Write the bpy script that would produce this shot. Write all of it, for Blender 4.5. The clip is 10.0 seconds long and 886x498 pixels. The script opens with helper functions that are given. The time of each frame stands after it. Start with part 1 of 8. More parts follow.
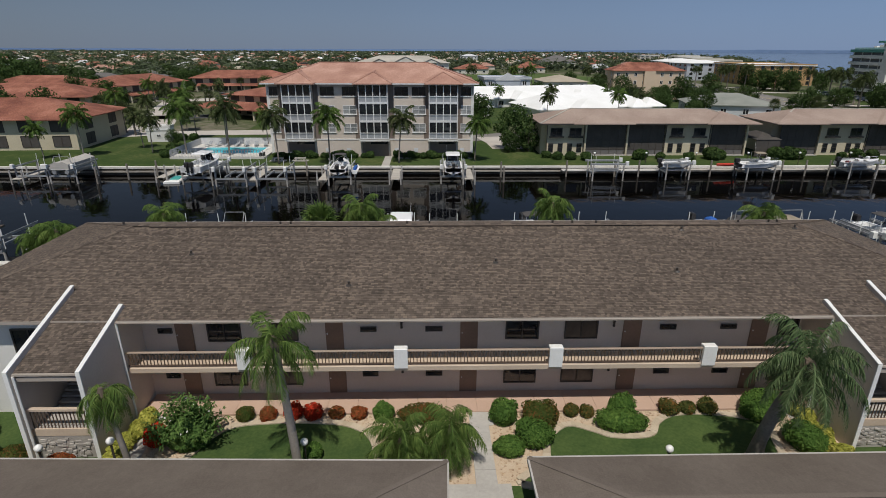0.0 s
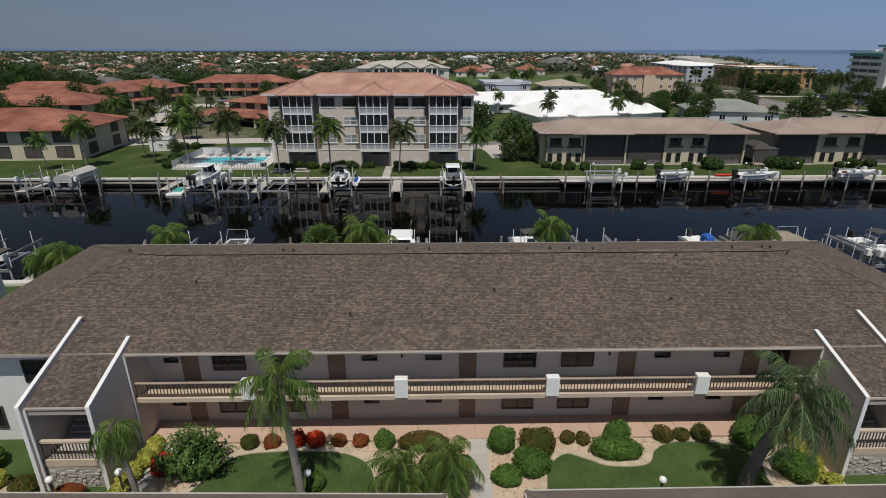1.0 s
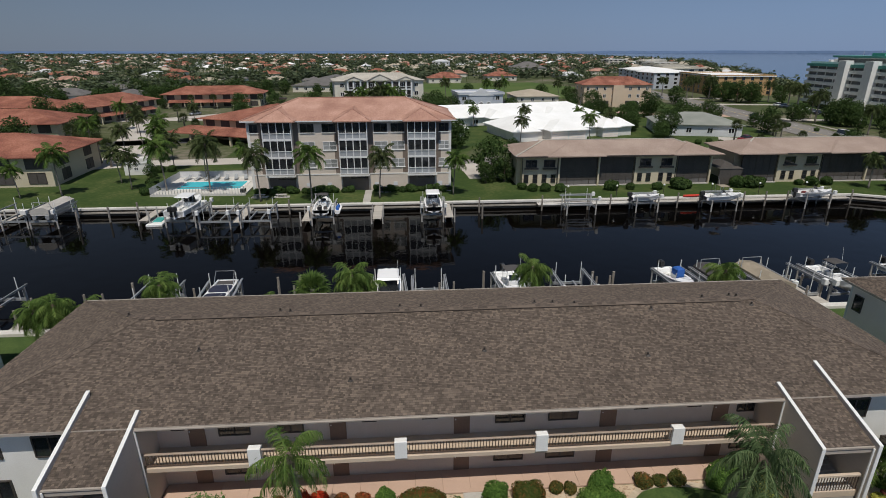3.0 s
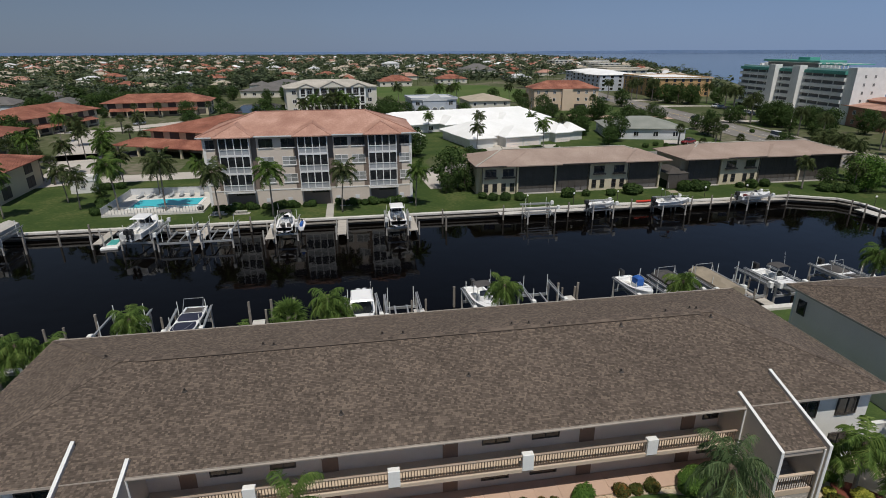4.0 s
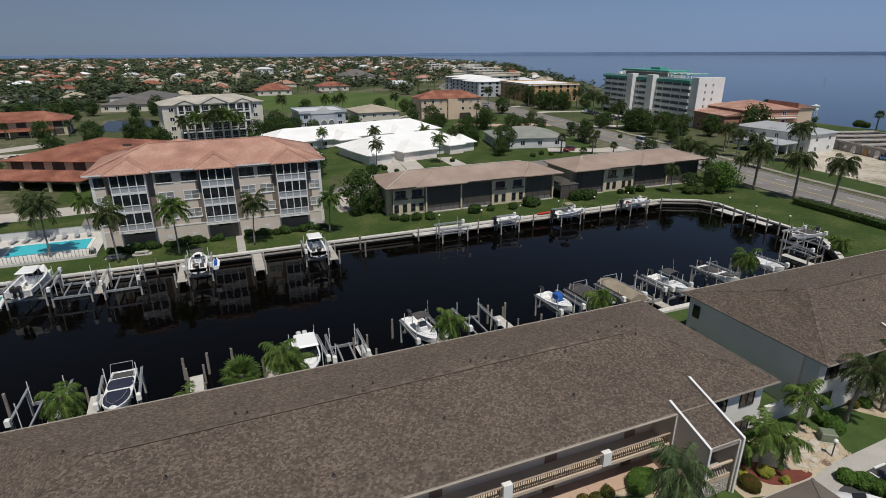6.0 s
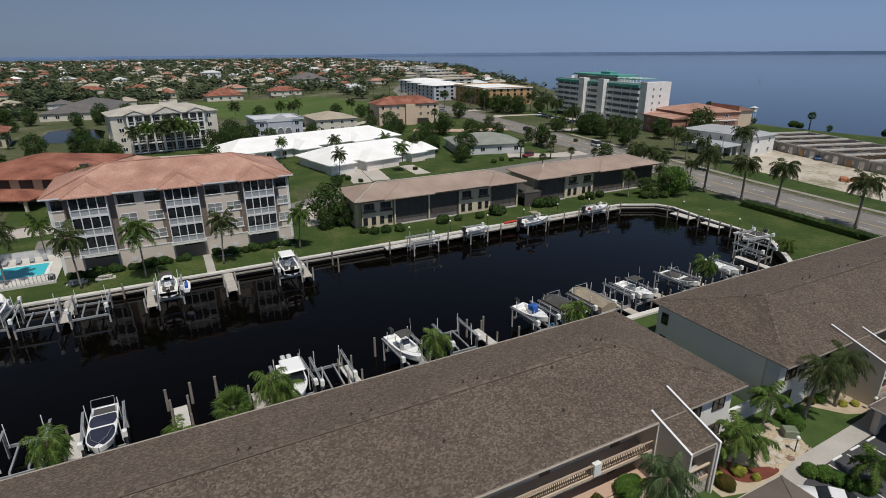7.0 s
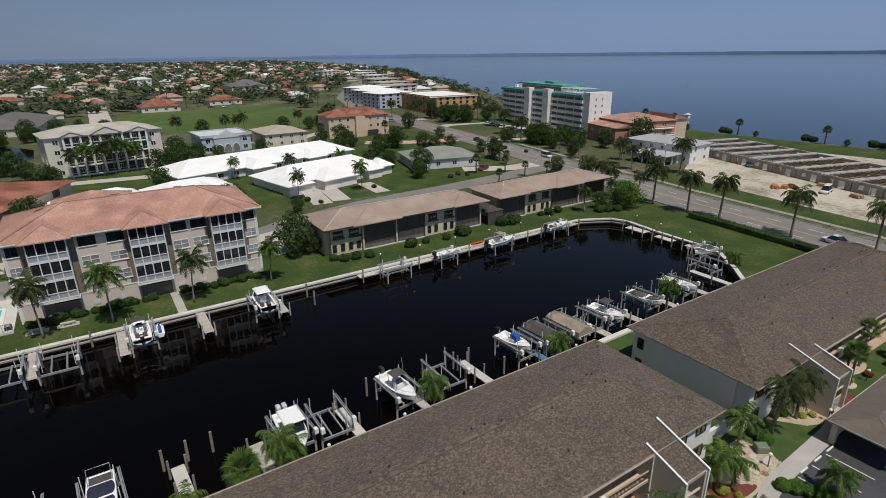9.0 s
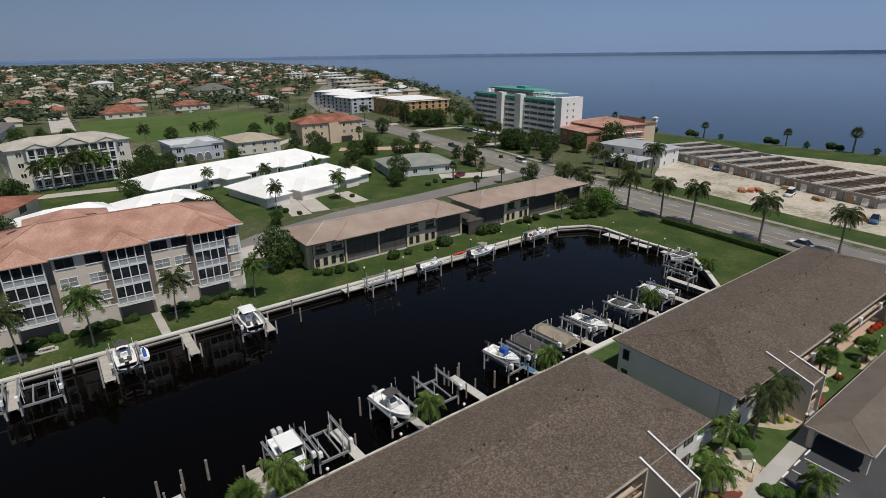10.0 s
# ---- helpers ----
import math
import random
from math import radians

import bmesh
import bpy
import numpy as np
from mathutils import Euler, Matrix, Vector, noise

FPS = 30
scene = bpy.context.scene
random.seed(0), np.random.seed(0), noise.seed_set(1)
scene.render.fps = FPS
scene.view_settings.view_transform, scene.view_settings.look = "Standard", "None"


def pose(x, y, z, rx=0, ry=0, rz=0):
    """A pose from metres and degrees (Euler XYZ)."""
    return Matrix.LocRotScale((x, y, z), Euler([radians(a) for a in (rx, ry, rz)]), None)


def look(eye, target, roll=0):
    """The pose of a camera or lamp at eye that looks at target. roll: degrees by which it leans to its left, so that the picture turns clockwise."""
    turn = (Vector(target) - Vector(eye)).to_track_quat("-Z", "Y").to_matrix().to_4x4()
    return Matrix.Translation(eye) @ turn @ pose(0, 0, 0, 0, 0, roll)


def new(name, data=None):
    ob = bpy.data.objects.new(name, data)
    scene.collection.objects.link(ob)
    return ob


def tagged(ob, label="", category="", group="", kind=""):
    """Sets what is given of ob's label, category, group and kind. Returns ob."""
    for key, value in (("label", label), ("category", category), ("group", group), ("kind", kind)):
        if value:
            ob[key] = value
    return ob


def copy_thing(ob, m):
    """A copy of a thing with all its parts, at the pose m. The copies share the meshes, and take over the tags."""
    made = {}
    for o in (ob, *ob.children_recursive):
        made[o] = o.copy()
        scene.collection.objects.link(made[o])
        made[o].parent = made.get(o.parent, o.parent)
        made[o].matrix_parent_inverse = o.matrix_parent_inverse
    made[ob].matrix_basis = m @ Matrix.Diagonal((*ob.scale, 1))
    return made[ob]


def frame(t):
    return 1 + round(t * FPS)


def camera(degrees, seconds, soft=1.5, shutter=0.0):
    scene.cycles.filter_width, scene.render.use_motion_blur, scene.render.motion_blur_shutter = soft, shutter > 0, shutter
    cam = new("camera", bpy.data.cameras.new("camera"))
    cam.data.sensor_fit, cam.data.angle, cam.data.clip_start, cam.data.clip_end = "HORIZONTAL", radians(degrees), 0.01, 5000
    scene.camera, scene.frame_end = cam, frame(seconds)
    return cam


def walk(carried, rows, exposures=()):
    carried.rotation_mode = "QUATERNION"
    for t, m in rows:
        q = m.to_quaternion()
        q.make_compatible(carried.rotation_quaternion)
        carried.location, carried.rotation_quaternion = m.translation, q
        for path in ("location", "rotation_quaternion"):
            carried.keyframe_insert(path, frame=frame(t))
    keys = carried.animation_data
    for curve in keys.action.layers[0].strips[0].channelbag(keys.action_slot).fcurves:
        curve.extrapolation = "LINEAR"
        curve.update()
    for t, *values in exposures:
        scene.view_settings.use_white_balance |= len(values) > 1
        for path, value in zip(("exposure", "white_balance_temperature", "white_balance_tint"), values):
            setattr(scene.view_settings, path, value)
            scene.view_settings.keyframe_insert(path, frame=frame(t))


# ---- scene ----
cam = camera(78.8, 10.0, soft=0.9)
PATH = [
    (0, (0.327, -1.164, 16.9), (0.372, 0.71, 16.204), 0.2),
    (0.5, (0.36, -1.162, 17.72), (0.404, 0.713, 17.024), 0.1),
    (1, (0.384, -1.22, 18.588), (0.427, 0.654, 17.892), 0.1),
    (1.5, (0.404, -1.29, 19.526), (0.458, 0.585, 18.831), 0.1),
    (2, (0.27, -1.376, 20.49), (0.346, 0.498, 19.796), 0.1),
    (3.5, (-1.282, -1.693, 23.48), (-1.081, 0.172, 22.787), -0.1),
    (4, (-2.162, -1.755, 24.477), (-1.859, 0.096, 23.784), -0.2),
    (4.5, (-3.248, -1.712, 25.414), (-2.818, 0.115, 24.722), -0.2),
    (5, (-4.411, -1.625, 26.286), (-3.862, 0.169, 25.595), -0.2),
    (6.5, (-8.16, -1.285, 29.46), (-7.393, 0.429, 28.771), -0.3),
    (7, (-9.319, -0.954, 30.56), (-8.473, 0.722, 29.871), -0.4),
    (7.5, (-10.388, -0.498, 31.621), (-9.477, 1.145, 30.933), -0.5),
    (8, (-11.449, 0.009, 32.724), (-10.494, 1.625, 32.036), -0.5),
    (8.5, (-12.39, 0.516, 33.893), (-11.403, 2.114, 33.206), -0.5),
    (9, (-13.177, 1.165, 35.037), (-12.156, 2.74, 34.349), -0.6),
    (9.5, (-14.066, 1.687, 36.154), (-13.006, 3.236, 35.465), -0.6),
    (10, (-14.815, 2.214, 37.271), (-13.709, 3.731, 36.583), -0.7),
]
walk(cam, [(t, look(eye, target, roll)) for t, eye, target, roll in PATH], exposures=[(0.0, 0.0), (10.0, 0.0)])

# ---- light ----
SUN = Vector((-0.03, -0.48, 1.0)).normalized()
world = bpy.data.worlds.new("world")
scene.world = world
world.use_nodes = True
wn, wl = world.node_tree.nodes, world.node_tree.links
sky = wn.new("ShaderNodeTexSky")
sky.sky_type, sky.sun_disc = "NISHITA", False
sky.sun_elevation, sky.sun_rotation = radians(64.3), radians(183.6)
sky.altitude, sky.air_density, sky.dust_density, sky.ozone_density = 0, 1.0, 0.35, 6.0
wl.new(sky.outputs["Color"], wn["Background"].inputs["Color"])
wn["Background"].inputs["Strength"].default_value = 0.06
# summer haze over the clear sky, thinner and darker towards the west
haze, mix_sky = wn.new("ShaderNodeBackground"), wn.new("ShaderNodeMixShader")
coord, split = wn.new("ShaderNodeTexCoord"), wn.new("ShaderNodeSeparateXYZ")
wl.new(coord.outputs["Generated"], split.inputs[0])
side, tone = wn.new("ShaderNodeMapRange"), wn.new("ShaderNodeValToRGB")
side.inputs["From Min"].default_value, side.inputs["From Max"].default_value = -0.75, 0.95
wl.new(split.outputs["X"], side.inputs["Value"])
wisps, soft_add = wn.new("ShaderNodeTexNoise"), wn.new("ShaderNodeMath")
wisps.inputs["Scale"].default_value, wisps.inputs["Detail"].default_value = 3.0, 5
wl.new(coord.outputs["Generated"], wisps.inputs["Vector"])
soft_add.operation = "MULTIPLY_ADD"
soft_add.inputs[1].default_value = 0.18
wl.new(wisps.outputs["Fac"], soft_add.inputs[0])
wl.new(side.outputs["Result"], soft_add.inputs[2])
tone.color_ramp.elements[0].position, tone.color_ramp.elements[1].position = 0.1, 1.0
tone.color_ramp.elements[0].color, tone.color_ramp.elements[1].color = (0.128, 0.162, 0.218, 1), (0.178, 0.27, 0.462, 1)
wl.new(soft_add.outputs[0], tone.inputs["Fac"])
wl.new(tone.outputs["Color"], haze.inputs["Color"])
fade = wn.new("ShaderNodeMapRange")
fade.inputs["From Min"].default_value, fade.inputs["From Max"].default_value = 0.05, 0.55
fade.inputs["To Min"].default_value, fade.inputs["To Max"].default_value = 1.0, 0.36
wl.new(split.outputs["Z"], fade.inputs["Value"])
# the haze is brighter on the sun's side, to the south
glow, glow_add = wn.new("ShaderNodeMapRange"), wn.new("ShaderNodeMath")
glow.interpolation_type = "SMOOTHSTEP"
glow.inputs["From Min"].default_value, glow.inputs["From Max"].default_value = 0.15, -0.85
glow.inputs["To Min"].default_value, glow.inputs["To Max"].default_value = 0.0, 0.85
wl.new(split.outputs["Y"], glow.inputs["Value"])
wl.new(fade.outputs["Result"], glow_add.inputs[0])
wl.new(glow.outputs["Result"], glow_add.inputs[1])
wl.new(glow_add.outputs[0], haze.inputs["Strength"])
mix_sky.inputs["Fac"].default_value = 0.85
wl.new(wn["Background"].outputs[0], mix_sky.inputs[1])
wl.new(haze.outputs[0], mix_sky.inputs[2])
wl.new(mix_sky.outputs[0], wn["World Output"].inputs["Surface"])
sun_data = bpy.data.lights.new("sun", "SUN")
sun_data.energy, sun_data.angle, sun_data.color = 3.4, radians(0.6), (1.0, 0.945, 0.86)
sun_lamp = new("sun", sun_data)
sun_lamp.matrix_basis = look(SUN * 200, (0, 0, 0))


# ---- materials ----
def mat(name, c1, c2=None, scale=0.6, fine=9.0, rough=0.8, bump=0.0, metal=0.0, pieces=0.0, spec=0.4, third=None):
    """Two tones mixed by coarse and fine noise at world size; pieces: how far single pieces differ."""
    m = bpy.data.materials.new(name)
    m.use_nodes = True
    n, l = m.node_tree.nodes, m.node_tree.links
    b = n["Principled BSDF"]
    b.inputs["Roughness"].default_value, b.inputs["Metallic"].default_value = rough, metal
    b.inputs["Specular IOR Level"].default_value = spec
    c2 = c2 or tuple(v * 0.8 for v in c1)
    geo = n.new("ShaderNodeNewGeometry")
    big, small = n.new("ShaderNodeTexNoise"), n.new("ShaderNodeTexNoise")
    big.inputs["Scale"].default_value, small.inputs["Scale"].default_value = scale, fine
    big.inputs["Detail"].default_value, small.inputs["Detail"].default_value = 4, 3
    for t in (big, small):
        l.new(geo.outputs["Position"], t.inputs["Vector"])
    add = n.new("ShaderNodeMath")
    add.operation = "MULTIPLY_ADD"
    l.new(small.outputs["Fac"], add.inputs[0])
    add.inputs[1].default_value = 0.7
    l.new(big.outputs["Fac"], add.inputs[2])
    fac = n.new("ShaderNodeMapRange")
    fac.inputs["From Min"].default_value, fac.inputs["From Max"].default_value = 0.62, 1.08
    l.new(add.outputs[0], fac.inputs["Value"])
    value = fac.outputs["Result"]
    if pieces:
        info = n.new("ShaderNodeObjectInfo")
        both, wrap, mix = n.new("ShaderNodeMath"), n.new("ShaderNodeMath"), n.new("ShaderNodeMix")
        wrap.operation = "FRACT"
        l.new(geo.outputs["Random Per Island"], both.inputs[0])
        l.new(info.outputs["Random"], both.inputs[1])
        l.new(both.outputs[0], wrap.inputs[0])
        mix.inputs["Factor"].default_value = pieces
        l.new(value, mix.inputs["A"])
        l.new(wrap.outputs[0], mix.inputs["B"])
        value = mix.outputs["Result"]
    ramp = n.new("ShaderNodeValToRGB")
    ramp.color_ramp.elements[0].color, ramp.color_ramp.elements[1].color = (*c1, 1), (*c2, 1)
    if third:
        e = ramp.color_ramp.elements.new(0.55)
        e.color = (*third, 1)
    l.new(value, ramp.inputs["Fac"])
    l.new(ramp.outputs["Color"], b.inputs["Base Color"])
    if bump:
        bn = n.new("ShaderNodeBump")
        bn.inputs["Strength"].default_value, bn.inputs["Distance"].default_value = bump, 0.03
        l.new(small.outputs["Fac"], bn.inputs["Height"])
        l.new(bn.outputs["Normal"], b.inputs["Normal"])
    return m


def tile_mat(name, c1, c2, third, pitch=0.3, relief=0.45):
    """Barrel tiles: ribs and courses as relief, with uneven firing of the clay."""
    m = mat(name, c1, c2, scale=0.25, fine=4.5, rough=0.75, third=third)
    n, l = m.node_tree.nodes, m.node_tree.links
    geo = n.new("ShaderNodeNewGeometry")
    br = n.new("ShaderNodeTexBrick")
    br.inputs["Scale"].default_value = 1.0
    br.inputs["Brick Width"].default_value, br.inputs["Row Height"].default_value = pitch, pitch * 1.3
    br.inputs["Mortar Size"].default_value, br.inputs["Mortar Smooth"].default_value = 0.05, 1.0
    l.new(geo.outputs["Position"], br.inputs["Vector"])
    bn = n.new("ShaderNodeBump")
    bn.inputs["Strength"].default_value, bn.inputs["Distance"].default_value = relief, 0.11
    bn.invert = True
    l.new(br.outputs["Fac"], bn.inputs["Height"])
    l.new(bn.outputs["Normal"], n["Principled BSDF"].inputs["Normal"])
    return m


def water_mat(name, base, rough, wave, scale, spec=0.33):
    m = bpy.data.materials.new(name)
    m.use_nodes = True
    n, l = m.node_tree.nodes, m.node_tree.links
    b = n["Principled BSDF"]
    b.inputs["Base Color"].default_value = (*base, 1)
    b.inputs["Roughness"].default_value, b.inputs["IOR"].default_value = rough, 1.33
    b.inputs["Specular IOR Level"].default_value = spec
    geo, t, bn = n.new("ShaderNodeNewGeometry"), n.new("ShaderNodeTexNoise"), n.new("ShaderNodeBump")
    t.inputs["Scale"].default_value, t.inputs["Detail"].default_value = scale, 3
    l.new(geo.outputs["Position"], t.inputs["Vector"])
    bn.inputs["Strength"].default_value, bn.inputs["Distance"].default_value = wave, 0.1
    l.new(t.outputs["Fac"], bn.inputs["Height"])
    l.new(bn.outputs["Normal"], b.inputs["Normal"])
    return m


SHINGLE = mat("asphalt_shingle", (0.061, 0.047, 0.0375), (0.2, 0.154, 0.12), 0.35, 26, 0.9, 0.7, pieces=0.8, third=(0.119, 0.093, 0.074))
FLATSHINGLE = mat("worn_shingle", (0.12, 0.097, 0.08), (0.172, 0.144, 0.121), 0.5, 16, 0.9, 0.15, pieces=0.25)
STUCCO = mat("beige_stucco", (0.64, 0.56, 0.48), (0.56, 0.485, 0.415), 0.4, 18, 0.9, 0.25)
WHITE_STUCCO = mat("white_stucco", (0.74, 0.73, 0.70), (0.62, 0.61, 0.58), 0.5, 16, 0.85, 0.2)
WARM_WHITE = mat("warm_white_stucco", (0.88, 0.79, 0.73), (0.79, 0.7, 0.64), 0.4, 14, 0.9, 0.2)
WHITE = mat("white_paint", (0.80, 0.80, 0.78), (0.70, 0.70, 0.68), 0.7, 11, 0.5, 0.05)
GELCOAT = mat("white_gelcoat", (0.9, 0.9, 0.895), (0.84, 0.84, 0.835), 0.6, 7, 0.2, 0.0, spec=0.5)
TAN_TRIM = mat("tan_trim", (0.58, 0.47, 0.36), (0.5, 0.4, 0.31), 0.6, 12, 0.6, 0.05)
DOOR = mat("brown_door_paint", (0.24, 0.155, 0.11), (0.19, 0.125, 0.09), 0.7, 9, 0.5, 0.1)
RAILING = mat("brown_metal", (0.16, 0.11, 0.085), (0.12, 0.085, 0.065), 1, 15, 0.5, 0.0, 0.2)
GLASS = mat("dark_glass", (0.012, 0.014, 0.016), (0.03, 0.033, 0.036), 0.8, 2, 0.06, 0.0, spec=0.7)
BLIND = mat("window_with_blinds", (0.05, 0.04, 0.033), (0.11, 0.09, 0.075), 0.6, 4, 0.25, 0.0, spec=0.6, pieces=0.5)
SCREEN = mat("insect_screen", (0.05, 0.045, 0.04), (0.085, 0.075, 0.068), 0.5, 3, 0.7, 0.0, pieces=0.3)
FRAME = mat("white_aluminium", (0.72, 0.72, 0.72), (0.62, 0.62, 0.62), 0.8, 12, 0.4, 0.0)
BRONZE = mat("bronze_frame", (0.06, 0.05, 0.045), (0.04, 0.035, 0.03), 0.8, 12, 0.5, 0.0)
TERRACOTTA = mat("terracotta_floor", (0.52, 0.365, 0.28), (0.45, 0.315, 0.24), 0.7, 10, 0.8, 0.1, pieces=0.3)
CONCRETE = mat("concrete", (0.48, 0.455, 0.42), (0.36, 0.34, 0.31), 0.35, 7, 0.9, 0.3, pieces=0.25)
OLD_CONCRETE = mat("stained_concrete", (0.38, 0.35, 0.31), (0.24, 0.22, 0.19), 0.4, 5, 0.95, 0.4)
DRIVE = mat("pale_drive", (0.52, 0.48, 0.43), (0.42, 0.385, 0.345), 0.2, 5, 0.9, 0.2)
NEW_ASPHALT = mat("dark_asphalt", (0.05, 0.05, 0.055), (0.075, 0.075, 0.08), 0.2, 9, 0.95, 0.3)
ROADWAY = mat("old_roadway", (0.17, 0.158, 0.15), (0.235, 0.22, 0.2), 0.12, 6, 0.95, 0.3)
PAINT_LINE = mat("road_paint", (0.7, 0.7, 0.68), (0.5, 0.5, 0.48), 0.8, 5, 0.7)
YELLOW_LINE = mat("yellow_road_paint", (0.6, 0.45, 0.12), (0.45, 0.33, 0.1), 0.8, 5, 0.7)
GRASS = mat("lawn", (0.03, 0.056, 0.013), (0.088, 0.104, 0.035), 0.16, 1.6, 0.95, 0.5, third=(0.047, 0.075, 0.018), spec=0.2)
RICH_GRASS = mat("watered_lawn", (0.036, 0.068, 0.019), (0.074, 0.112, 0.032), 0.5, 7, 0.95, 0.6, spec=0.2)
MEADOW = mat("meadow", (0.05, 0.098, 0.02), (0.105, 0.135, 0.042), 0.05, 1.2, 0.95, 0.4, spec=0.2)
SUBURB = mat("suburb_ground", (0.055, 0.075, 0.03), (0.19, 0.17, 0.13), 0.03, 0.5, 0.95, 0.2, spec=0.1, third=(0.09, 0.1, 0.05))
GRAVEL = mat("tan_gravel", (0.60, 0.5, 0.38), (0.27, 0.18, 0.12), 1.2, 22, 0.95, 0.8, pieces=0.65, third=(0.46, 0.34, 0.23))
PALE_GRAVEL = mat("cream_pebbles", (0.58, 0.49, 0.37), (0.38, 0.31, 0.22), 1.2, 20, 0.95, 0.8, pieces=0.5)
MOSS_PAINT = mat("moss_green_paint", (0.2, 0.23, 0.16), (0.16, 0.19, 0.13), 0.8, 8, 0.5)
SAND = mat("bare_sand", (0.56, 0.5, 0.42), (0.24, 0.22, 0.15), 0.09, 0.8, 0.95, 0.6, third=(0.46, 0.41, 0.335))
MULCH = mat("red_mulch", (0.20, 0.055, 0.035), (0.13, 0.04, 0.028), 1.2, 18, 0.95, 0.7)
ROCK = mat("pale_rock", (0.58, 0.53, 0.45), (0.38, 0.34, 0.28), 0.9, 6, 0.9, 0.6, pieces=0.4)
STONE = mat("grey_fieldstone", (0.46, 0.43, 0.39), (0.3, 0.275, 0.25), 1.5, 9, 0.9, 0.6, pieces=0.6)
PILE = mat("weathered_pile", (0.30, 0.27, 0.235), (0.17, 0.15, 0.13), 0.9, 12, 0.95, 0.5)
LIFT_PILE = mat("bleached_lift_pile", (0.5, 0.48, 0.45), (0.3, 0.28, 0.26), 0.9, 10, 0.9, 0.3)
HANDRAIL = mat("dull_tan_rail", (0.36, 0.28, 0.22), (0.3, 0.235, 0.185), 0.8, 12, 0.6)
CAPSTONE = mat("bleached_concrete", (0.66, 0.64, 0.6), (0.5, 0.48, 0.44), 0.3, 6, 0.9, 0.3)
SCREEN_PANEL = mat("grey_screen_panel", (0.34, 0.36, 0.38), (0.27, 0.285, 0.3), 0.5, 5, 0.7)
# flat grey that paints the shade inside galleries and arches
SHADE = mat("opening_shade_grey", (0.13, 0.135, 0.14), (0.2, 0.2, 0.2), 0.5, 3, 0.6, pieces=0.4)
TAUPE = mat("taupe_paint", (0.2, 0.16, 0.135), (0.165, 0.13, 0.11), 0.4, 8, 0.85, 0.15)
LOUVRE = mat("pane_with_pale_blind", (0.42, 0.43, 0.42), (0.1, 0.11, 0.11), 0.9, 3, 0.25, 0.0, pieces=0.7, spec=0.6)
FASCIA = mat("taupe_fascia", (0.4, 0.35, 0.3), (0.33, 0.29, 0.25), 0.8, 12, 0.6)
# brown stain plus the shade under the cap, both in this dark colour
SEAWALL = mat("stained_shaded_seawall", (0.14, 0.118, 0.095), (0.075, 0.064, 0.052), 0.4, 5, 0.9, 0.4)
PLANK = mat("dock_planks", (0.5, 0.465, 0.415), (0.37, 0.34, 0.3), 0.6, 9, 0.9, 0.3, pieces=0.55)
PALE_PLANK = mat("pale_decking", (0.60, 0.58, 0.54), (0.48, 0.46, 0.43), 0.6, 9, 0.85, 0.2, pieces=0.5)
ALU = mat("grey_aluminium", (0.52, 0.53, 0.54), (0.40, 0.41, 0.42), 0.8, 9, 0.4, 0.0, 0.55)
BLACK = mat("black_plastic", (0.02, 0.02, 0.022), (0.035, 0.035, 0.037), 0.8, 9, 0.35, 0.0)
NAVY = mat("navy_canvas", (0.018, 0.022, 0.045), (0.028, 0.032, 0.06), 0.8, 7, 0.85, 0.2)
BLUE = mat("blue_canvas", (0.02, 0.10, 0.42), (0.03, 0.12, 0.36), 0.8, 7, 0.8, 0.2)
BLUE_TARP = mat("faded_blue_tarp", (0.05, 0.17, 0.34), (0.08, 0.24, 0.42), 0.8, 7, 0.6, 0.2)
KHAKI = mat("khaki_canvas", (0.33, 0.28, 0.21), (0.26, 0.22, 0.165), 0.8, 7, 0.9, 0.2)
DARK_CANVAS = mat("charcoal_canvas", (0.06, 0.055, 0.055), (0.09, 0.085, 0.082), 0.8, 7, 0.9, 0.2)
MAROON = mat("maroon_vinyl", (0.16, 0.03, 0.03), (0.12, 0.025, 0.025), 0.8, 7, 0.6, 0.0)
TEAL = mat("teal_vinyl", (0.06, 0.36, 0.33), (0.05, 0.3, 0.28), 0.8, 6, 0.5)
RED = mat("red_plastic", (0.62, 0.05, 0.03), (0.52, 0.045, 0.03), 0.8, 6, 0.4)
SEAT = mat("cream_vinyl", (0.76, 0.74, 0.69), (0.68, 0.66, 0.61), 0.8, 6, 0.5)
PINK = mat("pink_beige_stucco", (0.62, 0.54, 0.46), (0.54, 0.475, 0.41), 0.2, 6, 0.9, 0.15)
YELLOWISH = mat("yellow_beige_stucco", (0.58, 0.51, 0.37), (0.5, 0.44, 0.32), 0.25, 6, 0.9, 0.15)
CREAM = mat("cream_stucco", (0.66, 0.62, 0.53), (0.56, 0.53, 0.45), 0.2, 5, 0.9, 0.1)
PEACH = mat("peach_stucco", (0.64, 0.5, 0.37), (0.56, 0.44, 0.325), 0.2, 5, 0.9, 0.1)
OCHRE = mat("ochre_stucco", (0.5, 0.31, 0.15), (0.42, 0.265, 0.13), 0.2, 4, 0.9, 0.1)
SALMON = mat("salmon_stucco", (0.43, 0.225, 0.165), (0.37, 0.195, 0.14), 0.2, 4, 0.9, 0.1)
PALE_BLUE = mat("pale_blue_siding", (0.47, 0.5, 0.56), (0.4, 0.43, 0.48), 0.2, 4, 0.85, 0.1)
LIGHT_GREY = mat("light_grey_paint", (0.62, 0.63, 0.64), (0.52, 0.53, 0.54), 0.2, 4, 0.85, 0.1)
MINT = mat("teal_green_fascia", (0.10, 0.36, 0.30), (0.08, 0.3, 0.25), 0.3, 4, 0.6)
